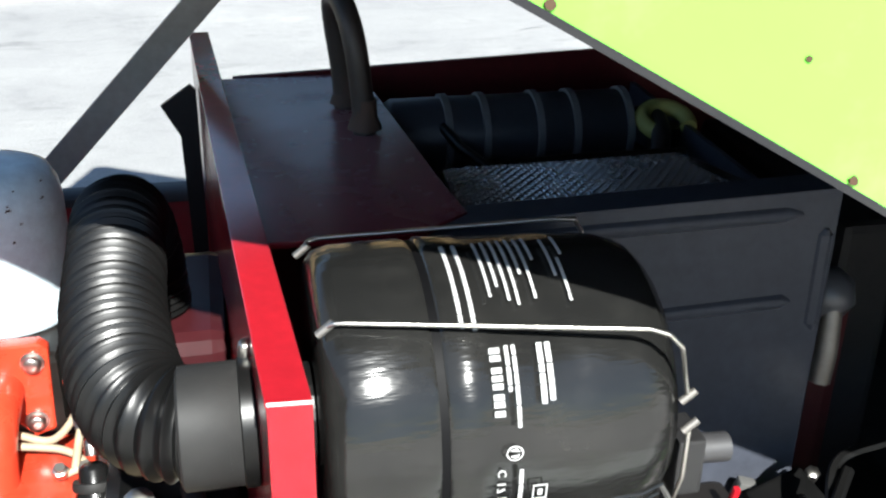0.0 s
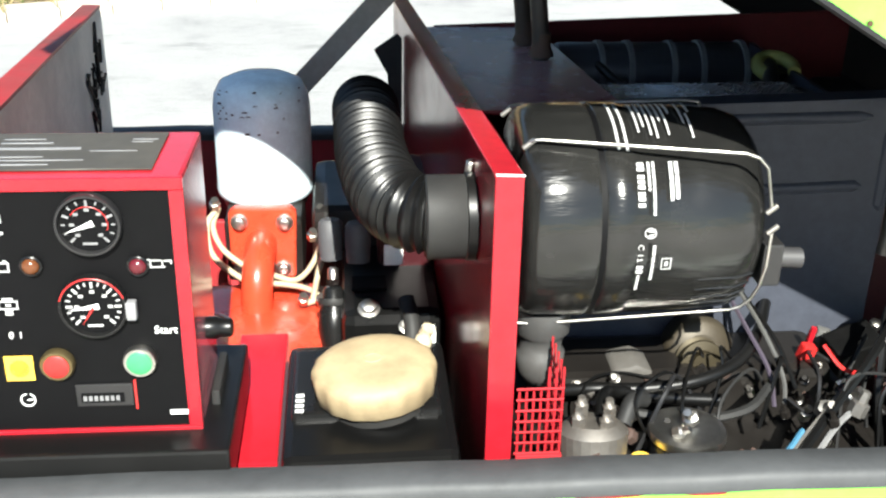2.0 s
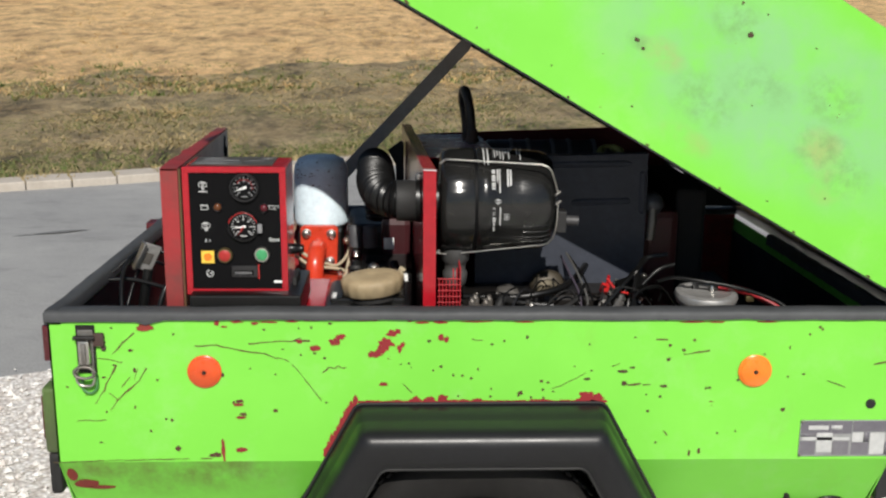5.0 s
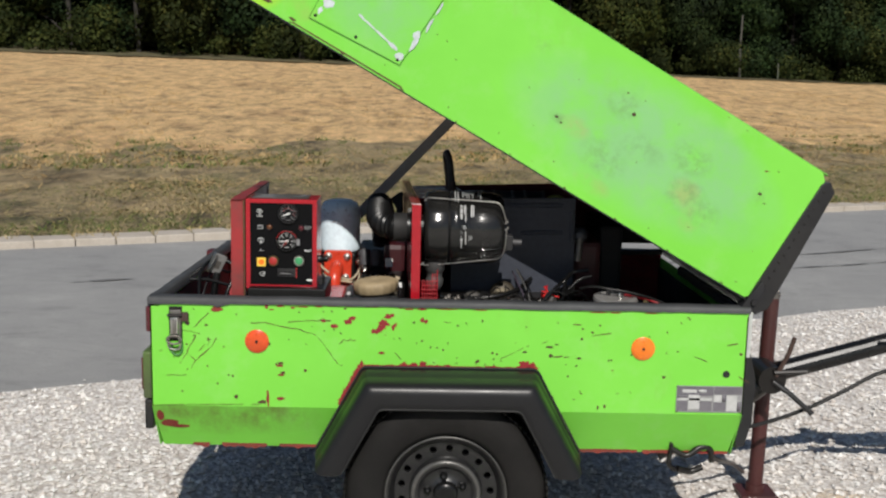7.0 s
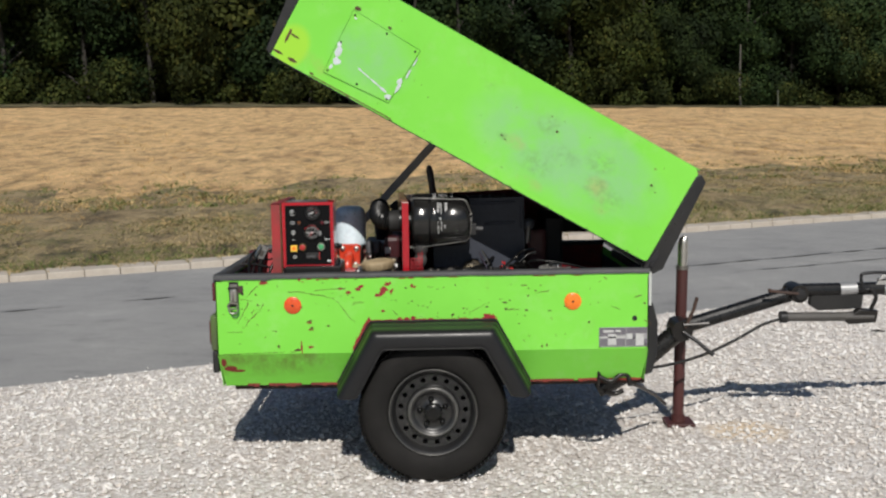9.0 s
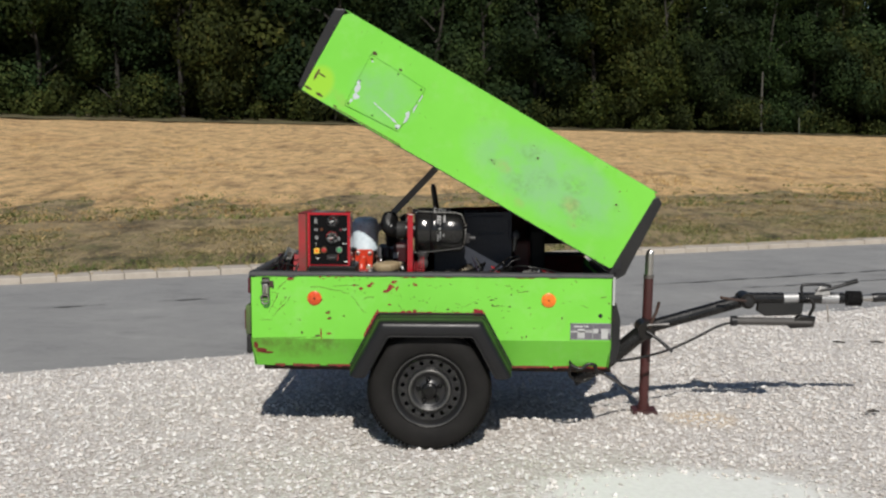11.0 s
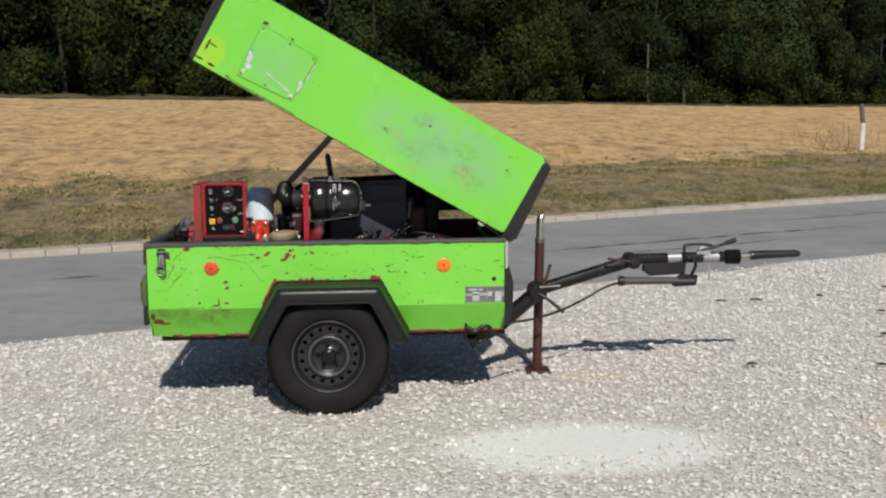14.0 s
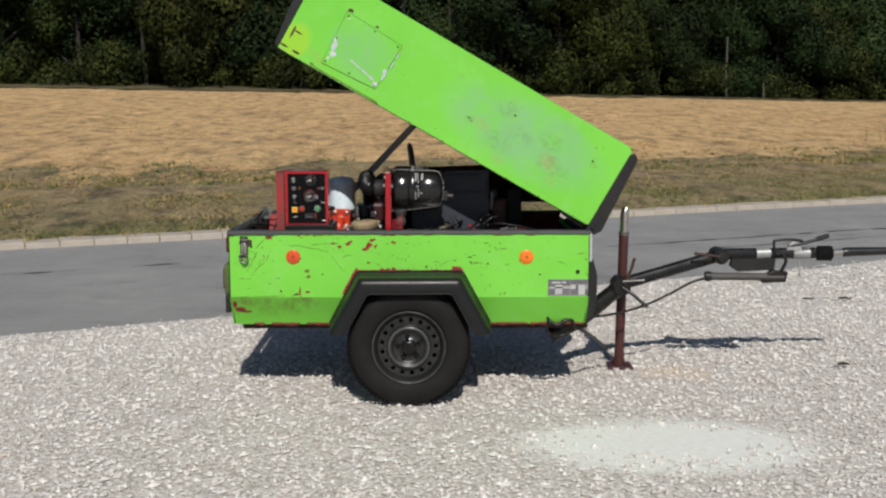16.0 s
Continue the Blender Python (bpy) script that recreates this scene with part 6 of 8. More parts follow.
UPRIGHT = pose(0, 0, 0, 90, 0, 0)
for cx, cy, r, red_arc in ((437, 255, 0.0305, False), (429, 395, 0.0325, True)):
    x, z = bx(cx), bz(cy)
    g = thing("tmp", (x, YP, z), "", "")
    g.name = "gauge"
    g.parent, g.location = ctrl, Vector((x, YP, z)) - ctrl.location
    part("bezel", lathe([(0.0, r), (0.008, r), (0.010, r * 0.97), (0.010, r * 0.90), (0.005, r * 0.87)], (x, YP, z), (0, -1, 0), 40, False), GREY_DARK if not red_arc else SATIN, g, "chrome-black bezel")
    part("dial", lathe([(0.0045, r * 0.88), (0.0050, r * 0.87), (0.0050, 0.001)], (x, YP, z), (0, -1, 0), 40), PANEL, g)
    bm = bmesh.new()
    n = 19 if red_arc else 13
    for k in range(n):
        a = radians(225 - 270 * k / (n - 1))
        c, s = math.cos(a), math.sin(a)
        long = k % 3 == 0
        r0, r1, w = r * (0.60 if long else 0.68), r * 0.80, 0.0011 if long else 0.0007
        add_box(bm, (r0, -0.0004, -w), (r1, 0.0004, w), 0, Matrix.Translation((x, YP - 0.0056, z)) @ pose(0, 0, 0, 0, -math.degrees(a), 0))
    for k in range(7):
        a = radians(225 - 270 * k / 6)
        add_box(bm, (-0.0022, -0.0003, -0.0014), (0.0022, 0.0003, 0.0014), 0, Matrix.Translation((x + r * 0.48 * math.cos(a), YP - 0.0056, z + r * 0.48 * math.sin(a))))
    add_box(bm, (-r * 0.22, -0.0003, -0.0011), (r * 0.22, 0.0003, 0.0011), 0, Matrix.Translation((x, YP - 0.0056, z - r * 0.62)))
    tagged(part("scale", bm, PRINT if red_arc else GREYPRINT, g, "white scale marks"), kind="stuff")
    na = radians(200 if not red_arc else 188)
    part("needle", prism([(x + r * 0.72 * math.cos(na), YP - 0.0064, z + r * 0.72 * math.sin(na)), (x - r * 0.16 * math.cos(na) - 0.0030 * math.sin(na), YP - 0.0064, z - r * 0.16 * math.sin(na) + 0.0030 * math.cos(na)), (x - r * 0.16 * math.cos(na) + 0.0030 * math.sin(na), YP - 0.0064, z - r * 0.16 * math.sin(na) - 0.0030 * math.cos(na))], (0, -0.0006, 0)), WHITE, g, "white needle")
    if red_arc:
        nb = radians(238)
        part("needle", prism([(x + r * 0.70 * math.cos(nb), YP - 0.0068, z + r * 0.70 * math.sin(nb)), (x - 0.0014 * math.sin(nb), YP - 0.0068, z + 0.0014 * math.cos(nb)), (x + 0.0014 * math.sin(nb), YP - 0.0068, z - 0.0014 * math.cos(nb))], (0, -0.0006, 0)), BUTTON_RED, g, "red needle")
        pts = [(x + r * 0.955 * math.cos(radians(a)), YP - 0.0102, z + r * 0.955 * math.sin(radians(a))) for a in range(20, 165, 8)]
        part("red_arc", tube(pts, 0.0007, 6), BUTTON_RED, g, "red rim band")
        part("clip", box((x + r * 0.93, YP - 0.012, z - 0.013), (x + r * 0.93 + 0.010, YP - 0.002, z + 0.006), 0.002, None), GREYPRINT, g, "grey plastic clip")
    else:
        pts = [(x + r * 0.58 * math.cos(radians(a)), YP - 0.0057, z + r * 0.58 * math.sin(radians(a))) for a in range(-20, 150, 8)]
        part("red_arc", tube(pts, 0.00035, 6), BUTTON_RED, g, "thin red arc")
for cx, cy, mt, lb in ((332, 325, AMBER_DARK, "dark amber pilot lamp"), (510, 328, RED_DARK, "dark red pilot lamp")):
    x, z = bx(cx), bz(cy)
    lp = part("pilot_lamp", lathe([(0, 0.0105), (0.004, 0.0105), (0.005, 0.0092), (0.0045, 0.0080)], (x, YP, z), (0, -1, 0), 20), SATIN, ctrl, lb)
    part("lens", lathe([(0.003, 0.0085), (0.006, 0.0075), (0.0085, 0.0045), (0.009, 0.001)], (x, YP, z), (0, -1, 0), 20), mt, lp)
for cx, cy, mt, rm, lb in ((353, 500, paint("worn_red_button", (0.36, 0.018, 0.016), 0.4), BRASS, "red push button with a dirty collar"), (497, 497, BUTTON_GREEN, STEEL, "green push button with a steel collar")):
    x, z = bx(cx), bz(cy)
    bt = part("push_button", lathe([(0, 0.0165), (0.006, 0.0165), (0.0085, 0.0150), (0.0085, 0.0125)], (x, YP, z), (0, -1, 0), 28), rm, ctrl, lb)
    part("button_cap", lathe([(0.004, 0.0124), (0.0095, 0.0122), (0.0105, 0.0105), (0.0105, 0.001)], (x, YP, z), (0, -1, 0), 28), mt, bt)
x, z = bx(285), bz(508)
sq = part("stop_sign", box((x - 0.0135, YP - 0.0012, z - 0.0135), (x + 0.0135, YP, z + 0.0135)), YELLOW, ctrl, "yellow square sign with an orange disc")
part("disc", lathe([(0, 0.0090), (0.0012, 0.0090), (0.0013, 0.001)], (x, YP - 0.001, z), (0, -1, 0), 22), ORANGE_LENS, sq)
mt = part("hour_meter", box((bx(377), YP - 0.003, bz(582)), (bx(478), YP, bz(540)), 0.0015), GREY_DARK, ctrl, "small dark hour meter")
part("counter_window", box((bx(386), YP - 0.0036, bz(574)), (bx(462), YP - 0.0028, bz(556))), PANEL, mt)
bm = bmesh.new()
for k in range(7):
    add_box(bm, (bx(390 + 9.6 * k), YP - 0.0042, bz(570)), (bx(396 + 9.6 * k), YP - 0.0034, bz(561)))
tagged(part("digit_bars", bm, GREYPRINT, mt, "pale counter digits"), kind="stuff")
part("red_mark", box((bx(480), YP - 0.0014, bz(590)), (bx(484), YP, bz(535))), BUTTON_RED, ctrl, "red paint mark")
part("maker_label", box((bx(540), YP - 0.0012, bz(603)), (bx(584), YP, bz(595))), WHITE, ctrl, "small white label")
text_ob("start_lettering", "Start", (bx(546), YP - 0.0006, bz(444)), 0.0115, UPRIGHT, WHITE, ctrl)
text_ob("switch_lettering", "0  I", (bx(287), YP - 0.0006, bz(448)), 0.0095, UPRIGHT, WHITE, ctrl)


def icon(cx, cy, boxes, name):
    bm = bmesh.new()
    for x0, x1, z0, z1 in boxes:
        t = 0.0012
        solid = min(x1 - x0, z1 - z0) < 3.5 * t
        for u0, u1, w0, w1 in [(x0, x1, z0, z1)] if solid else [(x0, x1, z0, z0 + t), (x0, x1, z1 - t, z1), (x0, x0 + t, z0 + t, z1 - t), (x1 - t, x1, z0 + t, z1 - t), ((x0 + x1) / 2 - 2 * t, (x0 + x1) / 2 + 2 * t, (z0 + z1) / 2 - t, (z0 + z1) / 2 + t)]:
            add_box(bm, (bx(cx) + u0, YP - 0.001, bz(cy) + w0), (bx(cx) + u1, YP, bz(cy) + w1))
    part(name, bm, PRINT, ctrl, "white pictogram")


icon(277, 255, [(-0.009, 0.009, 0.001, 0.009), (-0.005, 0.005, 0.0095, 0.012), (-0.0025, 0.0025, -0.006, 0.0005), (-0.009, 0.009, -0.0105, -0.008)], "compressor_sign")
icon(280, 328, [(-0.008, 0.008, 0.0035, 0.005), (-0.008, 0.008, -0.005, -0.0035), (-0.008, -0.0065, -0.0035, 0.0035), (0.0065, 0.008, -0.0035, 0.0035), (-0.006, -0.003, 0.0052, 0.007), (0.003, 0.006, 0.0052, 0.007)], "battery_sign")
icon(283, 398, [(-0.009, 0.009, -0.002, 0.007), (-0.005, 0.005, 0.0072, 0.010), (-0.0035, 0.0035, -0.008, -0.0022)], "compressor_sign")
icon(548, 325, [(-0.010, 0.004, -0.0048, -0.0036), (-0.010, -0.0088, -0.0036, 0.003), (-0.014, -0.010, 0.003, 0.0042), (-0.0088, 0.001, 0.002, 0.0032), (0.001, 0.0022, -0.0036, 0.002), (0.003, 0.009, 0.0015, 0.0028), (0.009, 0.0105, -0.001, 0.0028)], "oil_can_sign")
clock = part("clock_sign", tube([(bx(291) + 0.0068 * math.cos(radians(k)), YP - 0.0004, bz(568) + 0.0068 * math.sin(radians(k))) for k in range(100, 440, 15)], 0.0008, 6), WHITE, ctrl, "white clock pictogram")
part("clock_hand", box((bx(291) - 0.0005, YP - 0.001, bz(568) - 0.0005), (bx(291) + 0.0048, YP, bz(568) + 0.0007)), WHITE, clock)
part("side_switch", lathe([(0, 0.012), (0.012, 0.012), (0.014, 0.010), (0.026, 0.010), (0.028, 0.007)], (BX1, 0.150, 1.000), (1, 0, 0), 18), BLACK, ctrl, "black switch knob")
box_foot = thing("box_bracket", (0.39, 0.15, 0.80), "black bracket under the control box", "bracket")
part("shelf", box((0.280, 0.07, 0.855), (0.530, 0.30, 0.912), 0.004), BLACK, box_foot)
part("leg", box((0.30, 0.12, 0.42), (0.50, 0.26, 0.856), 0.004), INNER, box_foot)
# a black strip set where only a shaded edge lies
part("rubber_post", box((0.502, 0.16, 0.80), (0.512, 0.25, 0.93), 0.004), RUBBER, box_foot, "thin black strip standing for the shadow beside the beam")

# left compartment: lock plate and loose cables
lock = thing("lock_plate", (0.16, 0.30, 0.92), "bent pale steel lock plate between black cables", "bracket")
m = Matrix.Translation((0.150, 0.26, 0.955)) @ pose(0, 0, 0, 10, 24, 30)
part("plate", box((-0.022, -0.004, -0.034), (0.022, 0.004, 0.034), 0.003, m), ALU, lock)
part("hole", box((-0.010, -0.006, -0.016), (0.010, -0.0035, 0.012), 0.001, m), DULL, lock)
part("lip", box((-0.026, -0.020, -0.034), (-0.020, 0.004, 0.034), 0.002, m), STEEL, lock)
part("stem", tube([(0.15, 0.26, 0.925), (0.13, 0.24, 0.80), (0.12, 0.24, 0.60)], 0.012, 8), BLACK, lock)
for i, pts in enumerate([[(0.05, 0.10, 0.62), (0.10, 0.20, 0.82), (0.13, 0.28, 0.93), (0.20, 0.34, 0.96), (0.25, 0.36, 0.97)], [(0.06, 0.24, 0.905), (0.12, 0.24, 0.905), (0.20, 0.22, 0.890), (0.245, 0.20, 0.885)], [(0.17, 0.12, 0.62), (0.19, 0.15, 0.84), (0.22, 0.19, 0.93), (0.245, 0.24, 0.95)], [(0.03, 0.40, 0.88), (0.09, 0.42, 0.92), (0.17, 0.40, 0.90), (0.24, 0.42, 0.95)], [(0.10, 0.08, 0.60), (0.115, 0.12, 0.80), (0.10, 0.22, 0.93), (0.14, 0.30, 0.97), (0.19, 0.30, 0.95)]]):
    c = thing("cable", pts[0], "loose black cable in the open tub", "cable", "loose cables")
    part("sheath", tube(smooth_path(pts, 7), 0.0042 + 0.0012 * (i % 3), 8), BLACK, c)

# ---- bulkhead ----
FY = 0.091
bulk = thing("bulkhead", (0.78, 0.6, 0.45), "glossy red steel bulkhead with folded flanges", "bulkhead")


def bulk_at(x, y, drop=0.0):
    """A place on the bulkhead's top edge: x from its rear face, y across, drop below the edge."""
    return Vector((0.789 + x - 0.0515 * (y - FY), y, 1.187 - 0.035 * (y - FY) - drop))


def bulk_foot(x, y, z):
    return Vector((bulk_at(x, y).x, y, z))


# the flanges' red again, with the hood's shade put into the colour
part("plate", prism([bulk_foot(0, FY + 0.005, 0.45), bulk_at(0, FY + 0.005, 0.003), bulk_at(0, 1.165, 0.003), bulk_foot(0, 1.165, 0.45)], (0.004, 0, 0)), paint("shaded_bulkhead_red", (0.17, 0.006, 0.012), 0.16, dirt=(0.09, 0.006, 0.010), dirt_amount=0.5, relief=0.0, spec=0.35), bulk, "glossy red face, darkened for the hood's shade")
part("front_flange", prism([bulk_foot(0, FY, 0.50), bulk_foot(0.028, FY, 0.50), bulk_at(0.028, FY), bulk_at(0, FY)], (0, 0.005, 0), 0.0015), RED, bulk)
part("top_flange", prism([bulk_at(-0.001, FY, -0.0015), bulk_at(0.028, FY, -0.0005), bulk_at(0.028, 1.175), bulk_at(-0.001, 1.175)], (0, 0, -0.004), 0.0012), RED, bulk)
part("weld_seam", tube([bulk_at(0, FY - 0.001, -0.001), bulk_at(0.028, FY - 0.001)], 0.0012, 6), WHITE, bulk, "chipped pale edge")
part("rubber_flap", prism([(0.693, 0.975, 1.098), (0.733, 0.975, 1.126), (0.741, 0.975, 1.118), (0.741, 0.975, 0.70), (0.724, 0.975, 0.70), (0.716, 0.975, 1.055)], (0, 0.01, 0)), RUBBER, bulk, "black rubber air flap")

# ---- engine cowl with top plate, screen and muffler ----
cowl = thing("engine_cowl", (1.1, 0.63, 0.60), "dark engine cowling behind the air cleaner", "engine cowl")


def cz(y):
    return 1.188 - 0.035 * y


tp = [(0.790, 0.345), (0.930, 0.345), (0.980, 0.385), (0.973, 0.47), (0.968, 0.58), (0.956, 0.82), (0.944, 0.893), (0.750, 0.893)]
part("top_plate", prism([(x, y, cz(y)) for x, y in tp], (0, 0, -0.006), 0.0015), DARK_RED, cowl, "dark red top plate")
fx0, fx1, fz0, FYC = 0.918, 1.332, 0.72, 0.365
front = part("front_plate", prism([(fx0, FYC, fz0), (fx1, FYC, fz0), (fx1, FYC, 1.181), (fx0, FYC, 1.169)], (0, 0.008, 0), 0.002), NAVY, cowl, "navy front plate with pressed grooves")


def groove(a, b, r=0.009):
    a, b = Vector((a[0], FYC + 0.0015, a[1])), Vector((b[0], FYC + 0.0015, b[1]))
    d = (b - a).normalized()
    n = Vector((-d.z, 0, d.x))
    bm = bmesh.new()
    rings = []
    for t in (0, 0.06, 0.94, 1):
        p = a + (b - a) * t
        w = r * (0.25 if t in (0, 1) else 1)
        rings.append([p + n * w, p + n * w * 0.6 + Vector((0, -0.005, 0)), p + n * w * 0.1 + Vector((0, -0.0062, 0)), p - n * w * 0.6 + Vector((0, -0.004, 0)), p - n * w, p + Vector((0, 0.003, 0))])
    part("pressed_groove", add_loft(bm, rings), NAVY, front)


groove((1.000, 1.153), (1.293, 1.159))
groove((1.150, 1.063), (1.294, 1.068))
groove((1.321, 1.142), (1.322, 1.035))
part("slot", box((1.072, FYC - 0.0012, 0.880), (1.100, FYC + 0.001, 0.8865), 0.0005), PANEL, front, "small dark slot")
part("front_flange_strip", prism([(fx0, FYC - 0.003, 1.168), (fx1, FYC - 0.003, 1.180), (fx1, FYC + 0.040, 1.178), (fx0, FYC + 0.040, 1.166)], (0, 0, 0.004), 0.001), NAVY, cowl)
part("right_wall", box((1.326, FYC + 0.002, 0.60), (1.333, 0.89, 1.13)), NAVY, cowl)
# this wall's red is darkened to hold the shade under the hood
part("rear_wall", prism([(0.79, 0.896, 0.60), (1.50, 0.896, 0.60), (1.50, 0.896, 1.184), (0.79, 0.896, 1.157)], (0, 0.008, 0)), paint("shaded_red_wall", (0.075, 0.005, 0.009), 0.5, dirt=(0.04, 0.005, 0.008), spec=0.2), cowl, "red rear wall, its shade put into the colour")
part("deck", prism([(0.93, 0.375, 1.10), (1.325, 0.375, 1.10), (1.325, 0.89, 1.055), (0.93, 0.89, 1.055)], (0, 0, -0.01)), INNER, cowl)
# woven cooling screen
sc = part("screen", prism([(0.984, 0.424, 1.150), (1.284, 0.440, 1.150), (1.254, 0.556, 1.148), (0.990, 0.548, 1.148)], (0, 0, -0.003)), PANEL, cowl, "black woven wire cooling screen")
bm = bmesh.new()
NU, NV = 52, 21


def weave(fu, fv, side):
    """A place on the screen; side lifts every other crossing."""
    x = (0.986 + 0.006 * fv) + (0.296 - 0.036 * fv) * fu
    return Vector((x, 0.426 + 0.016 * fu + (0.120 - 0.008 * fu) * fv, 1.1535 - 0.002 * fv + 0.0011 * side))


for i in range(NU):
    add_tube(bm, [weave(i / (NU - 1), j / (NV - 1), 1 if (i + j) % 2 else -1) for j in range(NV)], 0.0011, 4)
for j in range(NV):
    add_tube(bm, [weave(i / (NU - 1), j / (NV - 1), -1 if (i + j) % 2 else 1) for i in range(NU)], 0.0011, 4)
tagged(part("wire_mesh", bm, paint("bare_wire", (0.58, 0.60, 0.64), 0.22, metal=0.9, dirt=(0.30, 0.30, 0.32), dirt_amount=0.8, grain=140), sc, "dull crossing wires"), kind="stuff")
part("screen_bar", prism([(1.272, 0.432, 1.158), (1.290, 0.432, 1.158), (1.262, 0.545, 1.152), (1.246, 0.545, 1.152)], (0, 0, -0.010), 0.002), GREY_DARK, cowl)
muff = thing("muffler", (1.12, 0.765, 1.06), "black ribbed muffler lying behind the cooling screen", "muffler")
prof = [(0, 0.02), (0.004, 0.042), (0.012, 0.047)]
MY, MZ = 0.765, 1.112
# drum and ring colours raised in place of ambient light under the hood
part("drum", lathe(prof + [(0.302, 0.047), (0.310, 0.042), (0.314, 0.02)], (0.962, MY, MZ), (1, 0, 0), 32), paint("lightened_muffler_paint", (0.030, 0.033, 0.042), 0.40, dirt=(0.055, 0.055, 0.06), dirt_amount=0.5), muff)
for x in (1.037, 1.083, 1.150, 1.196, 1.264):
    part("clamp_ring", lathe([(-0.005, 0.045), (-0.004, 0.0505), (0.004, 0.0505), (0.005, 0.045)], (x, MY, MZ), (1, 0, 0), 32), paint("lightened_ring_grey", (0.15, 0.15, 0.155), 0.45, dirt=(0.07, 0.07, 0.07)), muff, "grey clamp ring, lightened for the dim bay")
part("outlet", tube(smooth_path([(1.27, MY, 1.125), (1.30, 0.74, 1.13), (1.29, 0.69, 1.125), (1.275, 0.66, 1.10)], 5), 0.012, 10), GREY_DARK, muff)
rk2 = random.Random(9)
for i, x in enumerate((1.075, 1.135, 1.185, 1.235, 1.275, 1.325)):
    v = thing("rocker_cover", (x, 0.70, 1.06), "oily black valve cover block beside the screen", "engine part", "valve covers")
    part("block", box((-0.018, -0.032, -0.03), (0.018, 0.032, 0.022), 0.007, Matrix.Translation((x, 0.70 + 0.01 * rk2.random(), 1.085)) @ pose(0, 0, 0, rk2.uniform(-8, 8), rk2.uniform(-12, 12), rk2.uniform(-25, 25))), paint("oily_cast_block", (0.05, 0.052, 0.06), 0.3, dirt=(0.10, 0.10, 0.10), dirt_amount=0.6), v)
    part("nut", lathe([(0, 0.008), (0.008, 0.008), (0.01, 0.005)], (x, 0.69, 1.108), (0.1, -0.3, 1), 6), DULL, v)
rod = thing("throttle_rod", (1.05, 0.80, 1.11), "thin black rod bent over the cowl", "rod")
part("bar", tube([(1.055, 0.88, 1.128), (1.075, 0.78, 1.112), (1.095, 0.72, 1.108), (1.20, 0.74, 1.105), (1.35, 0.74, 1.105)], 0.007, 8), BLACK, rod)
hook = thing("plastic_ring", (1.36, 0.80, 1.10), "dirty yellow-green plastic ring on a filler neck", "cap")
part("ring", tube([(1.357 + 0.030 * math.cos(a), 0.82 + 0.030 * math.sin(a), 1.118 + 0.010 * math.sin(a)) for a in (radians(k) for k in range(-30, 250, 20))], 0.011, 8), paint("dirty_yellow", (0.34, 0.34, 0.10), 0.6, dirt=(0.12, 0.12, 0.05)), hook)
part("neck", tube([(1.357, 0.82, 1.02), (1.357, 0.82, 1.112)], 0.020, 12), BLACK, hook)
redpart = thing("red_fan_shroud", (1.5, 0.75, 1.0), "dark red fan shroud deep under the hood", "shroud")
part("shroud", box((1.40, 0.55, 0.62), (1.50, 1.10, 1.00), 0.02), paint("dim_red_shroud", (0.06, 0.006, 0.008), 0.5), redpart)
part("core", box((1.50, 0.60, 0.62), (1.585, 1.14, 1.05), 0.012), INNER, redpart, "black cooler core")
# plain black bar added to cover the upper part of the bright gap
part("duct", box((1.575, 0.88, 0.945), (1.80, 0.93, 1.04), 0.008), INNER, redpart, "black bar added to narrow the gap under the hood")
lin = thing("hanging_bracket", (1.39, 0.43, 1.0), "worn grey bracket on the cowl's corner", "bracket")
part("arm", tube(smooth_path([(1.405, 0.43, 1.06), (1.40, 0.415, 1.00), (1.395, 0.41, 0.96)], 5), 0.012, 8), DULL, lin)
part("bulb", lathe([(0, 0.004), (0.01, 0.022), (0.03, 0.03), (0.05, 0.022), (0.06, 0.004)], (1.40, 0.44, 1.02), (0.2, 0, 1), 16), paint("smoky_plastic", (0.05, 0.053, 0.062), 0.35), lin)

# lifting eye: a bent round bar welded on the top plate
exh = thing("lifting_eye", (0.946, 0.79, 1.135), "tall narrow black steel lifting loop welded to the cowl", "lifting eye")
part("loop", tube(smooth_path([(0.953, 0.742, 1.12), (0.950, 0.742, 1.19), (0.943, 0.746, 1.255), (0.936, 0.764, 1.288), (0.931, 0.795, 1.298), (0.928, 0.828, 1.285), (0.932, 0.846, 1.25), (0.940, 0.851, 1.19), (0.944, 0.852, 1.11)], 6), 0.0130, 14), paint("sooty_iron", (0.022, 0.020, 0.020), 0.5, dirt=(0.07, 0.03, 0.02), dirt_amount=0.7), exh)
for x, y in ((0.952, 0.742), (0.944, 0.852)):
    part("weld", lathe([(0, 0.020), (0.006, 0.018), (0.014, 0.0146), (0.034, 0.0136)], (x, y, cz(y) - 0.002), (0.02, 0, 1), 16), RUSTY, exh, "rusty red scabby weld")

# ---- air cleaner ----
AY, AZ = 0.268, 1.0935
air = thing("air_cleaner", (0.97, AY, AZ - 0.13), "glossy black plastic air cleaner drum held by wire clips", "air cleaner")
part("lid", lathe([(0.0, 0.0463), (0.002, 0.1091), (0.008, 0.1166), (0.02, 0.1203), (0.075, 0.1216), (0.079, 0.1193)], (0.846, AY, AZ), (1, 0, 0), 56), FILM, air)
part("seam_gap", lathe([(0.0, 0.1110), (0.0, 0.1189), (0.006, 0.1189), (0.006, 0.1110)], (0.925, AY, AZ), (1, 0, 0), 56), PANEL, air)
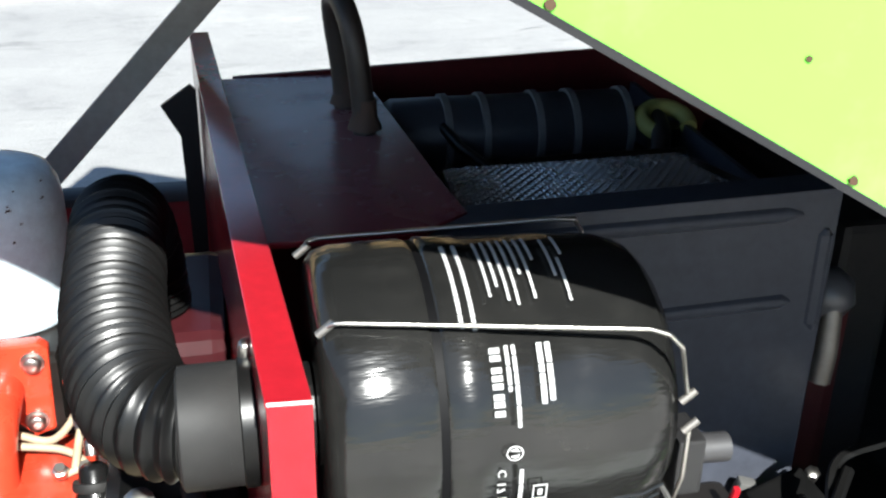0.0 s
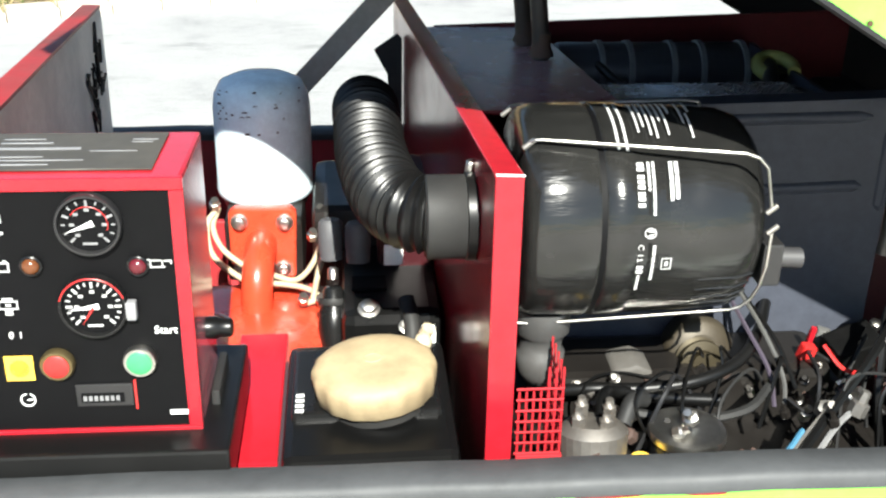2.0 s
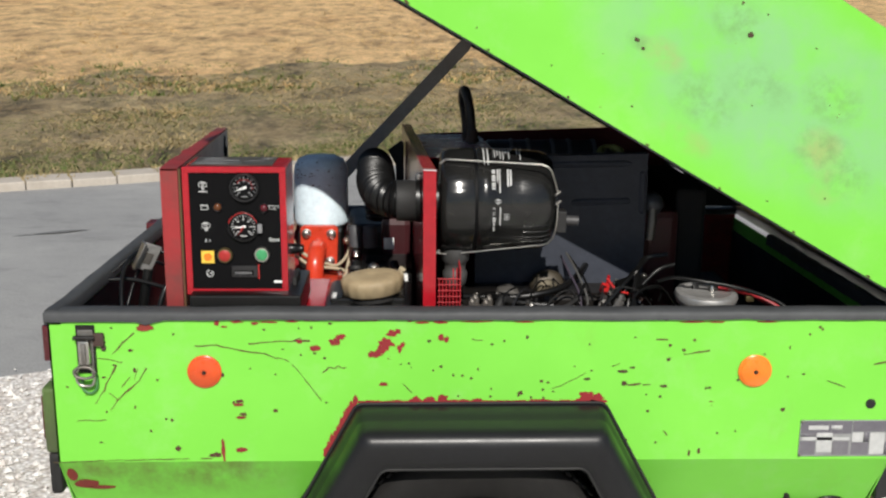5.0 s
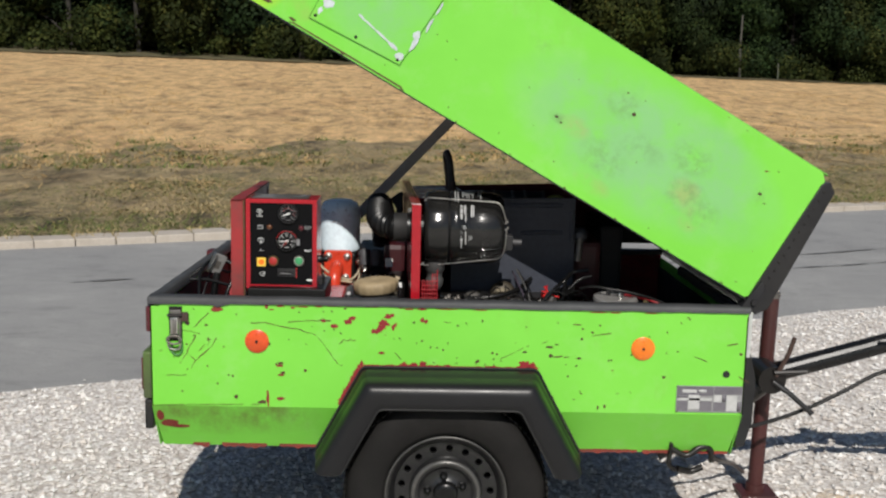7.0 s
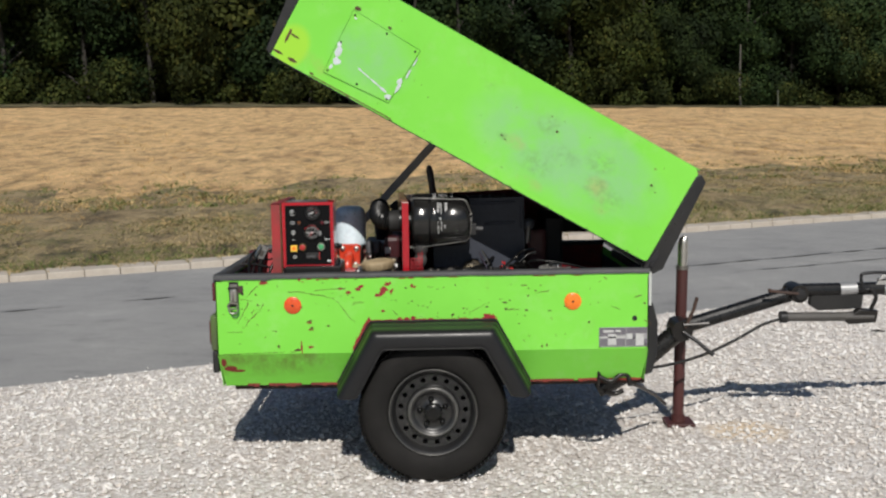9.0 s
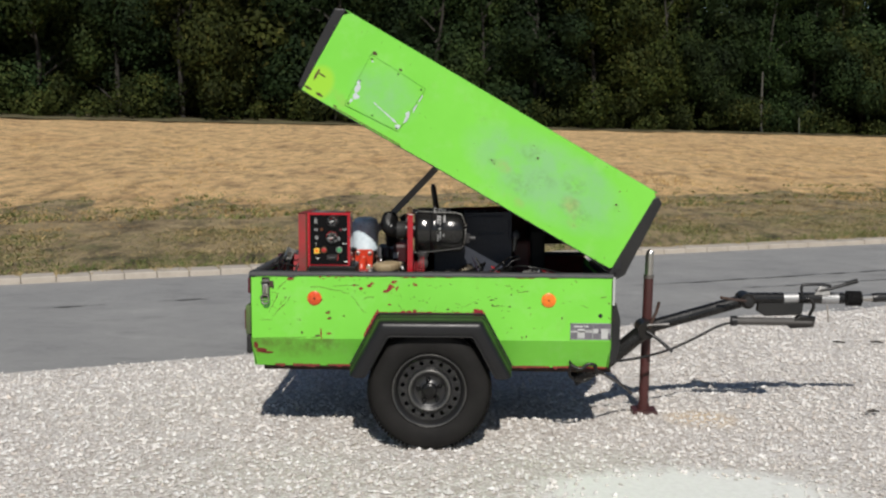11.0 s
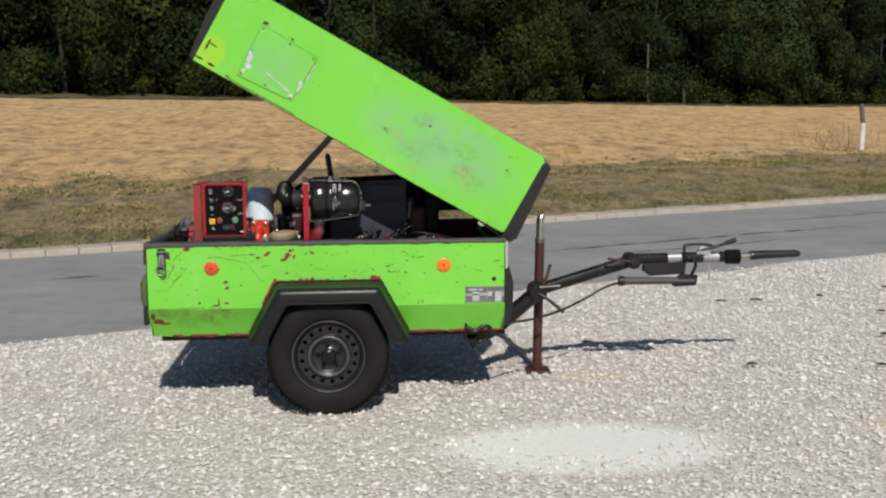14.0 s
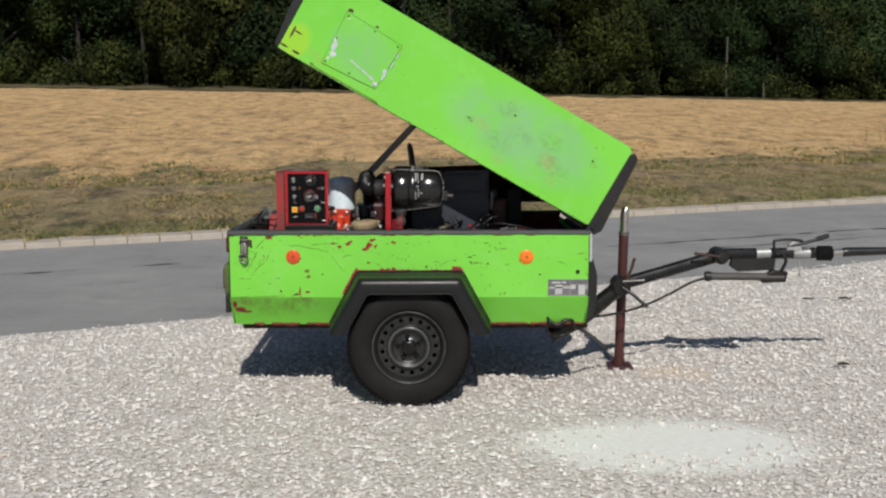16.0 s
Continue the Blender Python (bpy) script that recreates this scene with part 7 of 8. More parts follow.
part("drum", lathe([(0.0, 0.1184), (0.003, 0.1216), (0.032, 0.1212), (0.034, 0.1193), (0.100, 0.1179), (0.145, 0.1147), (0.165, 0.1082), (0.176, 0.0962), (0.180, 0.0786), (0.181, 0.0370)], (0.931, AY, AZ), (1, 0, 0), 56), FILM, air)
for k, deg in enumerate((200, 208, 216, 224, 232)):
    a = radians(deg)
    c, s = math.cos(a), math.sin(a)
    part("rib", tube([(1.035, AY + 0.1167 * c, AZ + 0.1167 * s), (1.08, AY + 0.1147 * c, AZ + 0.1147 * s), (1.098, AY + 0.1082 * c, AZ + 0.1082 * s)], 0.0014, 6), FILM, air)
part("end_boss", lathe([(0, 0.0463), (0.008, 0.0444), (0.012, 0.0278), (0.012, 0.0093)], (1.110, AY, AZ), (1, 0, 0), 28), FILM, air)


def clip(rows):
    """A bent wire clip; rows of x, angle and radius about the drum's axis."""
    p = [Vector((x, AY + r * math.cos(radians(d)), AZ + r * math.sin(radians(d)))) for x, d, r in rows]
    out = []
    for q0, q1 in zip(p, p[1:]):
        out += [q0, q0.lerp(q1, 0.12), q0.lerp(q1, 0.5), q0.lerp(q1, 0.88)]
    wire = part("wire_clip", tube(out + [p[-1]], 0.0019, 8), STEEL, air, "bright bent wire clip")
    for q in (p[0], p[-1]):
        part("clip_eye", tube([q + Vector((-0.005, 0, -0.005)), q + Vector((0.006, 0, 0.004))], 0.0032, 8), DULL, wire)


clip([(0.852, 123.5, 0.121), (0.858, 123.5, 0.127), (0.866, 124.0, 0.1285), (1.072, 136.5, 0.147), (1.086, 138.5, 0.146), (1.096, 142.0, 0.140), (1.106, 150.0, 0.115), (1.113, 160.0, 0.100)])
clip([(0.842, 248.0, 0.124), (0.850, 247.0, 0.129), (0.874, 245.0, 0.130), (1.082, 224.0, 0.1255), (1.094, 221.5, 0.124), (1.103, 216.0, 0.120), (1.108, 208.0, 0.115), (1.111, 195.0, 0.110), (1.113, 172.0, 0.104)])
clip([(0.848, 50.0, 0.121), (0.854, 50.0, 0.128), (0.862, 50.0, 0.130), (1.060, 53.0, 0.131), (1.078, 52.0, 0.130), (1.090, 42.0, 0.127), (1.100, 30.0, 0.110), (1.110, 15.0, 0.100)])
# white print on the drum: lines of text too small to read, wrapped on the drum
bm = bmesh.new()


def wrapped(bm, x0, x1, d0, d1, R=0.1216):
    n = max(2, int(abs(d1 - d0) / 4) + 1)
    ring = []
    for i in range(n):
        a = radians(d0 + (d1 - d0) * i / (n - 1))
        ring.append([(x, AY + r * math.cos(a), AZ + r * math.sin(a)) for x, r in ((x0, R), (x1, R), (x1, R + 0.0006), (x0, R + 0.0006))])
    add_loft(bm, ring)


def print_line(bm, x, w, d0, d1, seed):
    r = random.Random(seed)
    d = d0
    step = 1 if d1 > d0 else -1
    while (d1 - d) * step > 0:
        e = d + step * r.uniform(2.5, 7.0)
        if (d1 - e) * step < 0:
            e = d1
        wrapped(bm, x, x + w, d, e)
        d = e + step * r.uniform(0.25, 0.5)


for i, (x, d0, d1) in enumerate([(0.945, 88, 128), (0.954, 88, 129), (0.970, 87, 117), (0.9765, 87, 113), (0.983, 86, 119), (0.9895, 86, 121), (0.996, 86, 108), (1.0025, 86, 119), (1.009, 86, 101), (1.022, 88, 110), (1.032, 86, 99), (1.028, 101, 121)]):
    print_line(bm, x, 0.0030 if i < 2 else 0.0021, d0, d1, i)
for i, (x, w, d0, d1) in enumerate([(0.9735, 0.0028, 135, 150), (0.9785, 0.0028, 135, 162), (0.9965, 0.0040, 135, 155), (1.0025, 0.0040, 135, 154.5), (0.9795, 0.0030, 177, 197), (0.966, 0.0030, 194, 204)]):
    print_line(bm, x, w, d0, d1, 20 + i)
for d0 in (135.5, 138.0, 142.0, 144.6, 147.2, 150.6, 153.0, 156.0):
    wrapped(bm, 0.9625, 0.9700, d0, d0 + 1.9)
for x0, x1, d0, d1 in ((0.9900, 0.9910, 184, 190.5), (0.9998, 1.0008, 184, 190.5), (0.990, 1.0008, 184, 184.5), (0.990, 1.0008, 190, 190.5), (0.9937, 0.9972, 186, 188.5)):
    wrapped(bm, x0, x1, d0, d1)
tagged(part("print", bm, PRINT, air, "white printed lines"), kind="stuff")
logo = bmesh.new()
for i in range(20):
    a0, a1 = 2 * math.pi * i / 20, 2 * math.pi * (i + 1) / 20
    q = []
    for a in (a0, a1):
        for rr in (0.0062, 0.0052):
            da = math.degrees(rr * math.sin(a) / 0.13)
            q.append((0.9762 + rr * math.cos(a), AY + 0.1210 * math.cos(radians(171.0 + da)), AZ + 0.1210 * math.sin(radians(171.0 + da))))
    logo.faces.new([logo.verts.new(p) for p in (q[0], q[2], q[3], q[1])])
for s in (-1, 1):
    q = [(0.9762 + dx, AY + 0.1210 * math.cos(radians(171.0 + s * dd)), AZ + 0.1210 * math.sin(radians(171.0 + s * dd))) for dx, dd in ((-0.004, 1.0), (0.004, 0.4), (0.0012, 1.9))]
    logo.faces.new([logo.verts.new(p) for p in q])
part("round_emblem", logo, PRINT, air, "plain round white emblem")
for ch, d in (("C", 178.2), ("1", 182.6), ("7", 185.2)):
    a = radians(d)
    n = Vector((0, math.cos(a), math.sin(a)))
    m3 = Matrix((Vector((0, -math.sin(a), math.cos(a))), Vector((-1, 0, 0)), n)).transposed().to_4x4()
    text_ob("lettering", ch, (0.9675, AY + 0.1208 * math.cos(a), AZ + 0.1208 * math.sin(a)), 0.0086, m3, PRINT, air)
for d0 in (188.2, 190.8):
    bm = bmesh.new()
    wrapped(bm, 0.9640, 0.9712, d0, d0 + 1.9)
    part("number_bar", bm, PRINT, air)
# bracket and dust valve
part("bracket", box((1.112, 0.175, 1.035), (1.135, 0.215, 1.085), 0.003), GREY_DARK, air)
part("side_nipple", tube([(1.118, 0.20, 1.060), (1.165, 0.20, 1.058)], 0.012, 12), paint("grey_plastic", (0.035, 0.036, 0.040), 0.5), air, "grey ribbed spigot")
dv = thing("dust_valve", (0.885, 0.24, 0.93), "grey rubber dust valve under the air cleaner", "valve")
part("body", lathe([(0, 0.034), (0.03, 0.034), (0.036, 0.027), (0.055, 0.025), (0.06, 0.030), (0.085, 0.028), (0.105, 0.015), (0.108, 0.004)], (0.885, 0.235, 0.985), (0, 0, -1), 24), paint("grey_rubber", (0.055, 0.055, 0.055), 0.55), dv)

# corrugated intake hose
hose = thing("intake_hose", (0.72, 0.40, 1.05), "black corrugated rubber intake hose bending up from the bulkhead", "hose")
cen = smooth_path([(0.787, 0.244, 1.098), (0.767, 0.247, 1.098), (0.728, 0.262, 1.100), (0.704, 0.310, 1.105), (0.689, 0.420, 1.110), (0.686, 0.530, 1.116), (0.684, 0.610, 1.118), (0.688, 0.668, 1.095), (0.695, 0.700, 1.04), (0.700, 0.705, 0.95)], 24)
even, gone = [cen[0]], 0.0
for a, b in zip(cen, cen[1:]):
    d = (b - a).length
    while gone + d >= 0.0016:
        a = a.lerp(b, (0.0016 - gone) / d)
        even.append(a)
        d, gone = (b - a).length, 0.0
    gone += d
rad = [0.0405 + 0.0060 * (0.5 + 0.5 * math.cos(i * 2 * math.pi / 5.4)) + 0.001 * noise.noise(Vector((i * 0.11, 0, 0))) for i in range(len(even))]
part("corrugated_tube", add_tube(bmesh.new(), even, rad, 28), BLACK, hose)
part("sleeve", lathe([(0, 0.046), (0.002, 0.049), (0.048, 0.049), (0.05, 0.047)], (0.744, 0.247, 1.098), (1, 0, 0), 32), RUBBER, hose, "smooth dull rubber sleeve")
part("hose_clamp", lathe([(0, 0.0495), (0.001, 0.0515), (0.011, 0.0515), (0.012, 0.0495)], (0.790, 0.247, 1.098), (1, 0, 0), 32), BLACK, hose)
part("clamp_screw", lathe([(0, 0.006), (0.022, 0.006), (0.024, 0.004)], (0.796, 0.268, 1.138), (0.1, -0.3, 1), 10), STEEL, hose)
part("spigot", lathe([(0, 0.042), (0.06, 0.042)], (0.785, 0.247, 1.098), (1, 0, 0), 28), BLACK, hose)

# ---- oil separator and its orange head ----
OX, OY = 0.521, 0.825
oil = thing("oil_filter", (OX, OY, 0.905), "grey-blue spin-on oil filter can with rust specks", "filter")
part("can", lathe([(0, 0.070), (0.004, 0.0755), (0.012, 0.077), (0.020, 0.076), (0.145, 0.0755), (0.165, 0.073), (0.183, 0.064), (0.192, 0.045), (0.195, 0.02), (0.1955, 0.002)], (OX, OY, 0.912), (0, 0, 1), 48), FILTER, oil)
bm = bmesh.new()
rsx = random.Random(12)
for i in range(26):
    a, z = radians(rsx.uniform(215, 325)), rsx.uniform(1.03, 1.10)
    r = 0.0762
    w, h = rsx.uniform(0.001, 0.0055), rsx.uniform(0.0006, 0.0018)
    c, s = math.cos(a), math.sin(a)
    p = Vector((OX + r * c, OY + r * s, z))
    t = Vector((-s, c, 0))
    add_prism(bm, [p - t * w + Vector((0, 0, -h)), p + t * w + Vector((0, 0, -h * 0.4)), p + t * w * 0.7 + Vector((0, 0, h)), p - t * w * 0.6 + Vector((0, 0, h * 0.8))], (c * 0.0006, s * 0.0006, 0))
tagged(part("rust_specks", bm, RUSTY, oil, "small rusty chips"), kind="stuff")
part("neck_ring", lathe([(0, 0.066), (0.014, 0.068)], (OX, OY, 0.898), (0, 0, 1), 40), OILY, oil)
head = thing("compressor_block", (0.53, 0.62, 0.60), "bright orange painted compressor block with a bolted elbow", "compressor")
part("filter_head", box((0.462, 0.745, 0.79), (0.585, 0.88, 0.900), 0.012), OILY, head, "oily cast head")
part("flange", prism([(0.470, 0.742, 0.822), (0.470, 0.742, 0.912), (0.480, 0.742, 0.919), (0.566, 0.742, 0.919), (0.576, 0.742, 0.910), (0.572, 0.742, 0.800), (0.545, 0.742, 0.790), (0.535, 0.742, 0.815)], (0, 0.020, 0), 0.004), ORANGE, head)
part("elbow", tube(smooth_path([(0.519, 0.748, 0.858), (0.519, 0.722, 0.858), (0.518, 0.690, 0.850), (0.516, 0.665, 0.830), (0.5145, 0.655, 0.800), (0.514, 0.652, 0.775)], 6), 0.0245, 20), ORANGE, head, "orange elbow pipe")
part("elbow_collar", lathe([(0, 0.029), (0.006, 0.028), (0.008, 0.025)], (0.514, 0.652, 0.778), (0, 0, 1), 24), ORANGE, head)
part("block", prism([(0.405, 0.475, 0.50), (0.405, 0.475, 0.790), (0.405, 0.62, 0.790), (0.405, 0.690, 0.785), (0.40, 0.76, 0.78), (0.40, 0.76, 0.50)], (0.25, 0, 0), 0.006), ORANGE, head)
part("front_rib", box((0.455, 0.462, 0.74), (0.655, 0.475, 0.797), 0.003), ORANGE, head)
for x, z in ((0.487, 0.897), (0.557, 0.895), (0.552, 0.815)):
    b = part("bolt", lathe([(0, 0.014), (0.002, 0.014), (0.003, 0.0105), (0.010, 0.0105), (0.012, 0.008), (0.012, 0.002)], (x, 0.741, z), (0, -1, 0), 12), STEEL, head)
sticker = part("sticker", lathe([(0, 0.030), (0.0008, 0.030), (0.0009, 0.001)], (0.452, 0.60, 0.7905), (0, 0, 1), 28), PANEL, head, "round black and white sticker")
bm = bmesh.new()
pts = [(0.452 + 0.026 * math.cos(a), 0.60 + 0.026 * math.sin(a), 0.7918) for a in (radians(k) for k in range(-90, 95, 10))]
add_tube(bm, pts, 0.0028, 5)
for k in range(4):
    add_box(bm, (0.440 + 0.008 * k, 0.592, 0.7912), (0.445 + 0.008 * k, 0.604, 0.7920))
tagged(part("print", bm, WHITE, sticker), kind="stuff")
for i, pts in enumerate([[(0.455, 0.735, 0.918), (0.448, 0.725, 0.895), (0.462, 0.715, 0.862), (0.500, 0.700, 0.835)], [(0.458, 0.735, 0.925), (0.440, 0.720, 0.900), (0.450, 0.700, 0.855), (0.50, 0.69, 0.815)], [(0.535, 0.70, 0.822), (0.575, 0.69, 0.818), (0.605, 0.70, 0.850), (0.622, 0.72, 0.905)], [(0.535, 0.69, 0.812), (0.585, 0.68, 0.808), (0.610, 0.66, 0.800), (0.590, 0.65, 0.795)], [(0.600, 0.655, 0.800), (0.612, 0.67, 0.85), (0.628, 0.70, 0.89)]]):
    c = thing("oil_line", pts[0], "thin cream plastic oil line", "oil line", "oil lines")
    part("line", tube(smooth_path(pts, 8), 0.0048, 8), CABLE, c)
for at in ((0.452, 0.735, 0.925), (0.585, 0.640, 0.802), (0.612, 0.645, 0.798), (0.612, 0.73, 0.912), (0.60, 0.71, 0.88)):
    c = thing("union_nut", at, "small steel union nut", "nut", "union nuts")
    part("nut", lathe([(0, 0.009), (0.012, 0.009), (0.013, 0.006), (0.020, 0.006)], at, (0.1, -0.5, 0.8), 6), STEEL, c)
sw = thing("pressure_switch", (0.635, 0.54, 0.80), "black rubber-capped pressure switch", "switch")
part("boot", lathe([(0, 0.018), (0.03, 0.022), (0.055, 0.021), (0.065, 0.016), (0.085, 0.015), (0.09, 0.010)], (0.633, 0.52, 0.785), (0.0, 0.42, 1), 20), SATIN, sw)
part("ring", lathe([(0, 0.0215), (0.004, 0.023), (0.010, 0.022)], (0.633, 0.545, 0.842), (0, 0.42, 1), 20), RUBBER, sw)
part("terminal", lathe([(0, 0.008), (0.015, 0.008), (0.018, 0.004)], (0.633, 0.558, 0.877), (0, 0.42, 1), 8), STEEL, sw)
sb = thing("starter_block", (0.72, 0.60, 0.70), "oily black compressor housing behind the hose", "housing")
part("housing", box((0.645, 0.46, 0.55), (0.785, 0.72, 0.868), 0.018), BLACK, sb)
part("dark_block", box((0.60, 0.70, 0.60), (0.785, 0.95, 0.93), 0.02), OILY, sb)
# case colour darkened in place of a shadow that nothing casts here
part("maroon_case", box((0.70, 0.62, 0.80), (0.784, 0.86, 0.97), 0.02), paint("shaded_maroon", (0.04, 0.007, 0.009), 0.35), sb, "maroon case, its shadow put into the colour")
part("plate", box((0.660, 0.535, 0.868), (0.71, 0.58, 0.872), 0.001), PANEL, sb)
part("bolt", lathe([(0, 0.016), (0.003, 0.016), (0.004, 0.011), (0.012, 0.011), (0.014, 0.006)], (0.683, 0.475, 0.868), (0.0, -0.5, 0.86), 12), STEEL, sb)
part("bolt", lathe([(0, 0.012), (0.003, 0.012), (0.004, 0.008), (0.010, 0.008)], (0.735, 0.452, 0.85), (0.0, -0.6, 0.8), 12), STEEL, sb)
part("hose_stub", tube(smooth_path([(0.735, 0.42, 0.80), (0.742, 0.44, 0.85), (0.735, 0.48, 0.88)], 5), 0.012, 10), RUBBER, sb)
for x, y, z in ((0.631, 0.6, 0.924), (0.67, 0.58, 0.927)):
    part("rubber_boot", lathe([(-0.03, 0.017), (0.0, 0.019), (0.024, 0.018), (0.030, 0.013)], (x, y, z), (0, 0.15, 1), 18), paint("grey_boot_rubber", (0.06, 0.06, 0.065), 0.55), sb, "grey rubber boot")
part("tag", box((0.707, 0.560, 0.896), (0.735, 0.564, 0.928), 0.002), WHITE, sb, "white paper tag")
part("clip", box((0.752, 0.40, 0.845), (0.772, 0.425, 0.868), 0.004), WHITE, sb, "white plastic clip")
bk = thing("rear_red_plate", (0.40, 1.0, 0.70), "bright red plate standing in the back of the tub", "plate")
part("sheet", box((0.30, 0.985, 0.60), (0.44, 1.00, 0.80), 0.003), RED_WORN, bk)
bl = thing("battery", (0.40, 0.90, 0.55), "black battery with a blue label", "battery")
part("case", box((0.28, 0.80, 0.42), (0.44, 0.97, 0.665), 0.008), BLACK, bl)
part("label", box((0.36, 0.798, 0.60), (0.43, 0.8015, 0.65)), BLUE, bl, "blue label")

# red cross beam and fuel tank with its beige cap
beam = thing("cross_beam", (0.54, 0.28, 0.80), "red painted channel beam beside the tank", "beam")
part("web", box((0.508, 0.135, 0.62), (0.572, 0.455, 0.846), 0.003), RED, beam)
tank = thing("fuel_tank", (0.68, 0.26, 0.60), "black plastic fuel tank in the tub", "tank")
part("body", box((0.576, 0.115, 0.50), (0.780, 0.395, 0.858), 0.012), BLACK, tank)
part("shoulder", box((0.585, 0.20, 0.850), (0.765, 0.365, 0.868), 0.006), SATIN, tank)
bm = bmesh.new()
for k in range(4):
    add_box(bm, (0.590, 0.205 + 0.012 * k, 0.8680), (0.600, 0.211 + 0.012 * k, 0.8688))
tagged(part("level_marks", bm, WHITE, tank, "small white marks"), kind="stuff")
cap = thing("tank_lid", (0.688, 0.243, 0.86), "large grubby beige plastic tank lid with a scalloped edge", "lid")
prof = [(0.0, 0.068), (0.004, 0.073), (0.028, 0.0755), (0.036, 0.074), (0.041, 0.068), (0.0445, 0.055), (0.046, 0.03), (0.0465, 0.001)]
bm = bmesh.new()
rings = []
for dz, r in prof:
    ring = []
    for k in range(96):
        a = 2 * math.pi * k / 96
        rr = r * (1 + (0.012 * math.cos(a * 16) if 0.003 < dz < 0.04 else 0))
        ring.append((0.688 + rr * math.cos(a), 0.243 + rr * math.sin(a), 0.872 + dz))
    rings.append(ring)
part("cap_body", add_loft(bm, rings), CAP, cap)
part("centre_mark", lathe([(0, 0.012), (0.001, 0.011), (0.0012, 0.009), (0.0002, 0.008)], (0.688, 0.243, 0.918), (0, 0, 1), 24), CAP, cap)
cap.rotation_euler = (0, radians(-5), 0)
part("neck", lathe([(0, 0.062), (0.02, 0.062)], (0.688, 0.243, 0.858), (0, 0, 1), 40), RUBBER, cap)
wh = thing("tap", (0.752, 0.36, 0.86), "cream plastic tap beside the filler cap", "tap")
part("body", tube(smooth_path([(0.748, 0.352, 0.862), (0.752, 0.355, 0.885), (0.758, 0.35, 0.90)], 5), 0.009, 10), CABLE, wh)
part("knob", lathe([(0, 0.012), (0.012, 0.012), (0.015, 0.008)], (0.750, 0.345, 0.880), (0, -0.6, 0.6), 8), CABLE, wh)

# red wire guard at the bulkhead's foot
guard = thing("wire_guard", (0.875, 0.15, 0.80), "red painted wire mesh guard", "guard")
gx0, gx1, gy0, gy1, gz0, gz1 = 0.844, 0.893, 0.125, 0.215, 0.740, 0.962
part("solid_band", box((gx0 - 0.002, gy0 - 0.006, 0.740), (gx1 + 0.003, gy0 + 0.002, 0.850), 0.002), RED_WORN, guard)
for k in range(7):
    x = gx0 + (gx1 - gx0) * k / 6
    z1 = gz1 - (0.0 if k > 3 else 0.030)
    part("upright_wire", tube([(x, gy0, gz0), (x, gy0, z1)], 0.0016, 6), RED_WORN, guard)
for k in range(14):
    z = gz0 + 0.012 + 0.0142 * k
    part("cross_wire", tube([(gx0 - 0.004, gy0 - 0.003, z), (gx1, gy0 - 0.003, z), (gx1, gy1, z)], 0.0015, 6), RED_WORN, guard)
for k in range(5):
    y = gy0 + (gy1 - gy0) * (k + 1) / 5
    part("upright_wire", tube([(gx1, y, gz0), (gx1, y, gz1)], 0.0015, 6), RED_WORN, guard)

# ---- engine and its small parts along the near side ----
eng = thing("engine", (1.1, 0.35, 0.50), "oily grey-brown diesel engine under the air cleaner", "engine")
part("crankcase", box((0.86, 0.20, 0.42), (1.36, 0.42, 0.765), 0.02), OILY, eng)
part("head_block", box((0.90, 0.30, 0.74), (1.30, 0.42, 0.845), 0.015), OILY, eng)
part("injection_pump", lathe([(0, 0.040), (0.055, 0.043), (0.060, 0.038), (0.066, 0.030)], (0.945, 0.165, 0.790), (0, 0.2, 1), 24), DULL, eng, "grey cast pump")
for k in range(4):
    a = k * 1.57 + 0.5
    part("union", lathe([(0, 0.009), (0.018, 0.009), (0.020, 0.006), (0.028, 0.005)], (0.945 + 0.024 * math.cos(a), 0.178 + 0.022 * math.sin(a), 0.850), (0, 0, 1), 6), DULL, eng)
part("grey_cover", prism([(0.990, 0.305, 0.815), (0.998, 0.305, 0.850), (1.030, 0.305, 0.857), (1.052, 0.305, 0.846), (1.045, 0.305, 0.815)], (0, 0.06, 0), 0.006), paint("warm_grey_cast", (0.09, 0.085, 0.078), 0.6), eng)
part("alternator", lathe([(0, 0.030), (0.006, 0.046), (0.040, 0.048), (0.050, 0.040), (0.054, 0.024)], (1.130, 0.405, 0.832), (0, -1, 0.28), 28), paint("brownish_alloy", (0.055, 0.045, 0.030), 0.45, metal=0.4), eng, "dirty brass-coloured thermostat housing")
part("pulley", lathe([(0, 0.030), (0.003, 0.032), (0.008, 0.024), (0.013, 0.024), (0.018, 0.031), (0.022, 0.030), (0.024, 0.018), (0.034, 0.016)], (1.124, 0.348, 0.838), (0, -1, 0.28), 28), paint("dull_yellow_zinc", (0.045, 0.036, 0.019), 0.42, metal=0.6), eng, "yellow zinc pulley")
of = thing("engine_oil_filter", (1.062, 0.175, 0.72), "black spin-on engine oil filter with a blue label", "filter")
part("can", lathe([(0, 0.040), (0.006, 0.044), (0.082, 0.044), (0.088, 0.042)], (1.062, 0.175, 0.740), (0, 0, 1), 32), SATIN, of)
part("flange", lathe([(0, 0.046), (0.004, 0.048), (0.012, 0.047), (0.014, 0.040)], (1.062, 0.175, 0.828), (0, 0, 1), 32), STEEL, of, "bright flange")
bm = bmesh.new()
ring = []
for i in range(9):
    a = radians(245 + 50 * i / 8)
    ring.append([(1.062 + r * math.cos(a), 0.175 + r * math.sin(a), z) for r, z in ((0.0443, 0.768), (0.0443, 0.796), (0.0448, 0.796), (0.0448, 0.768))])
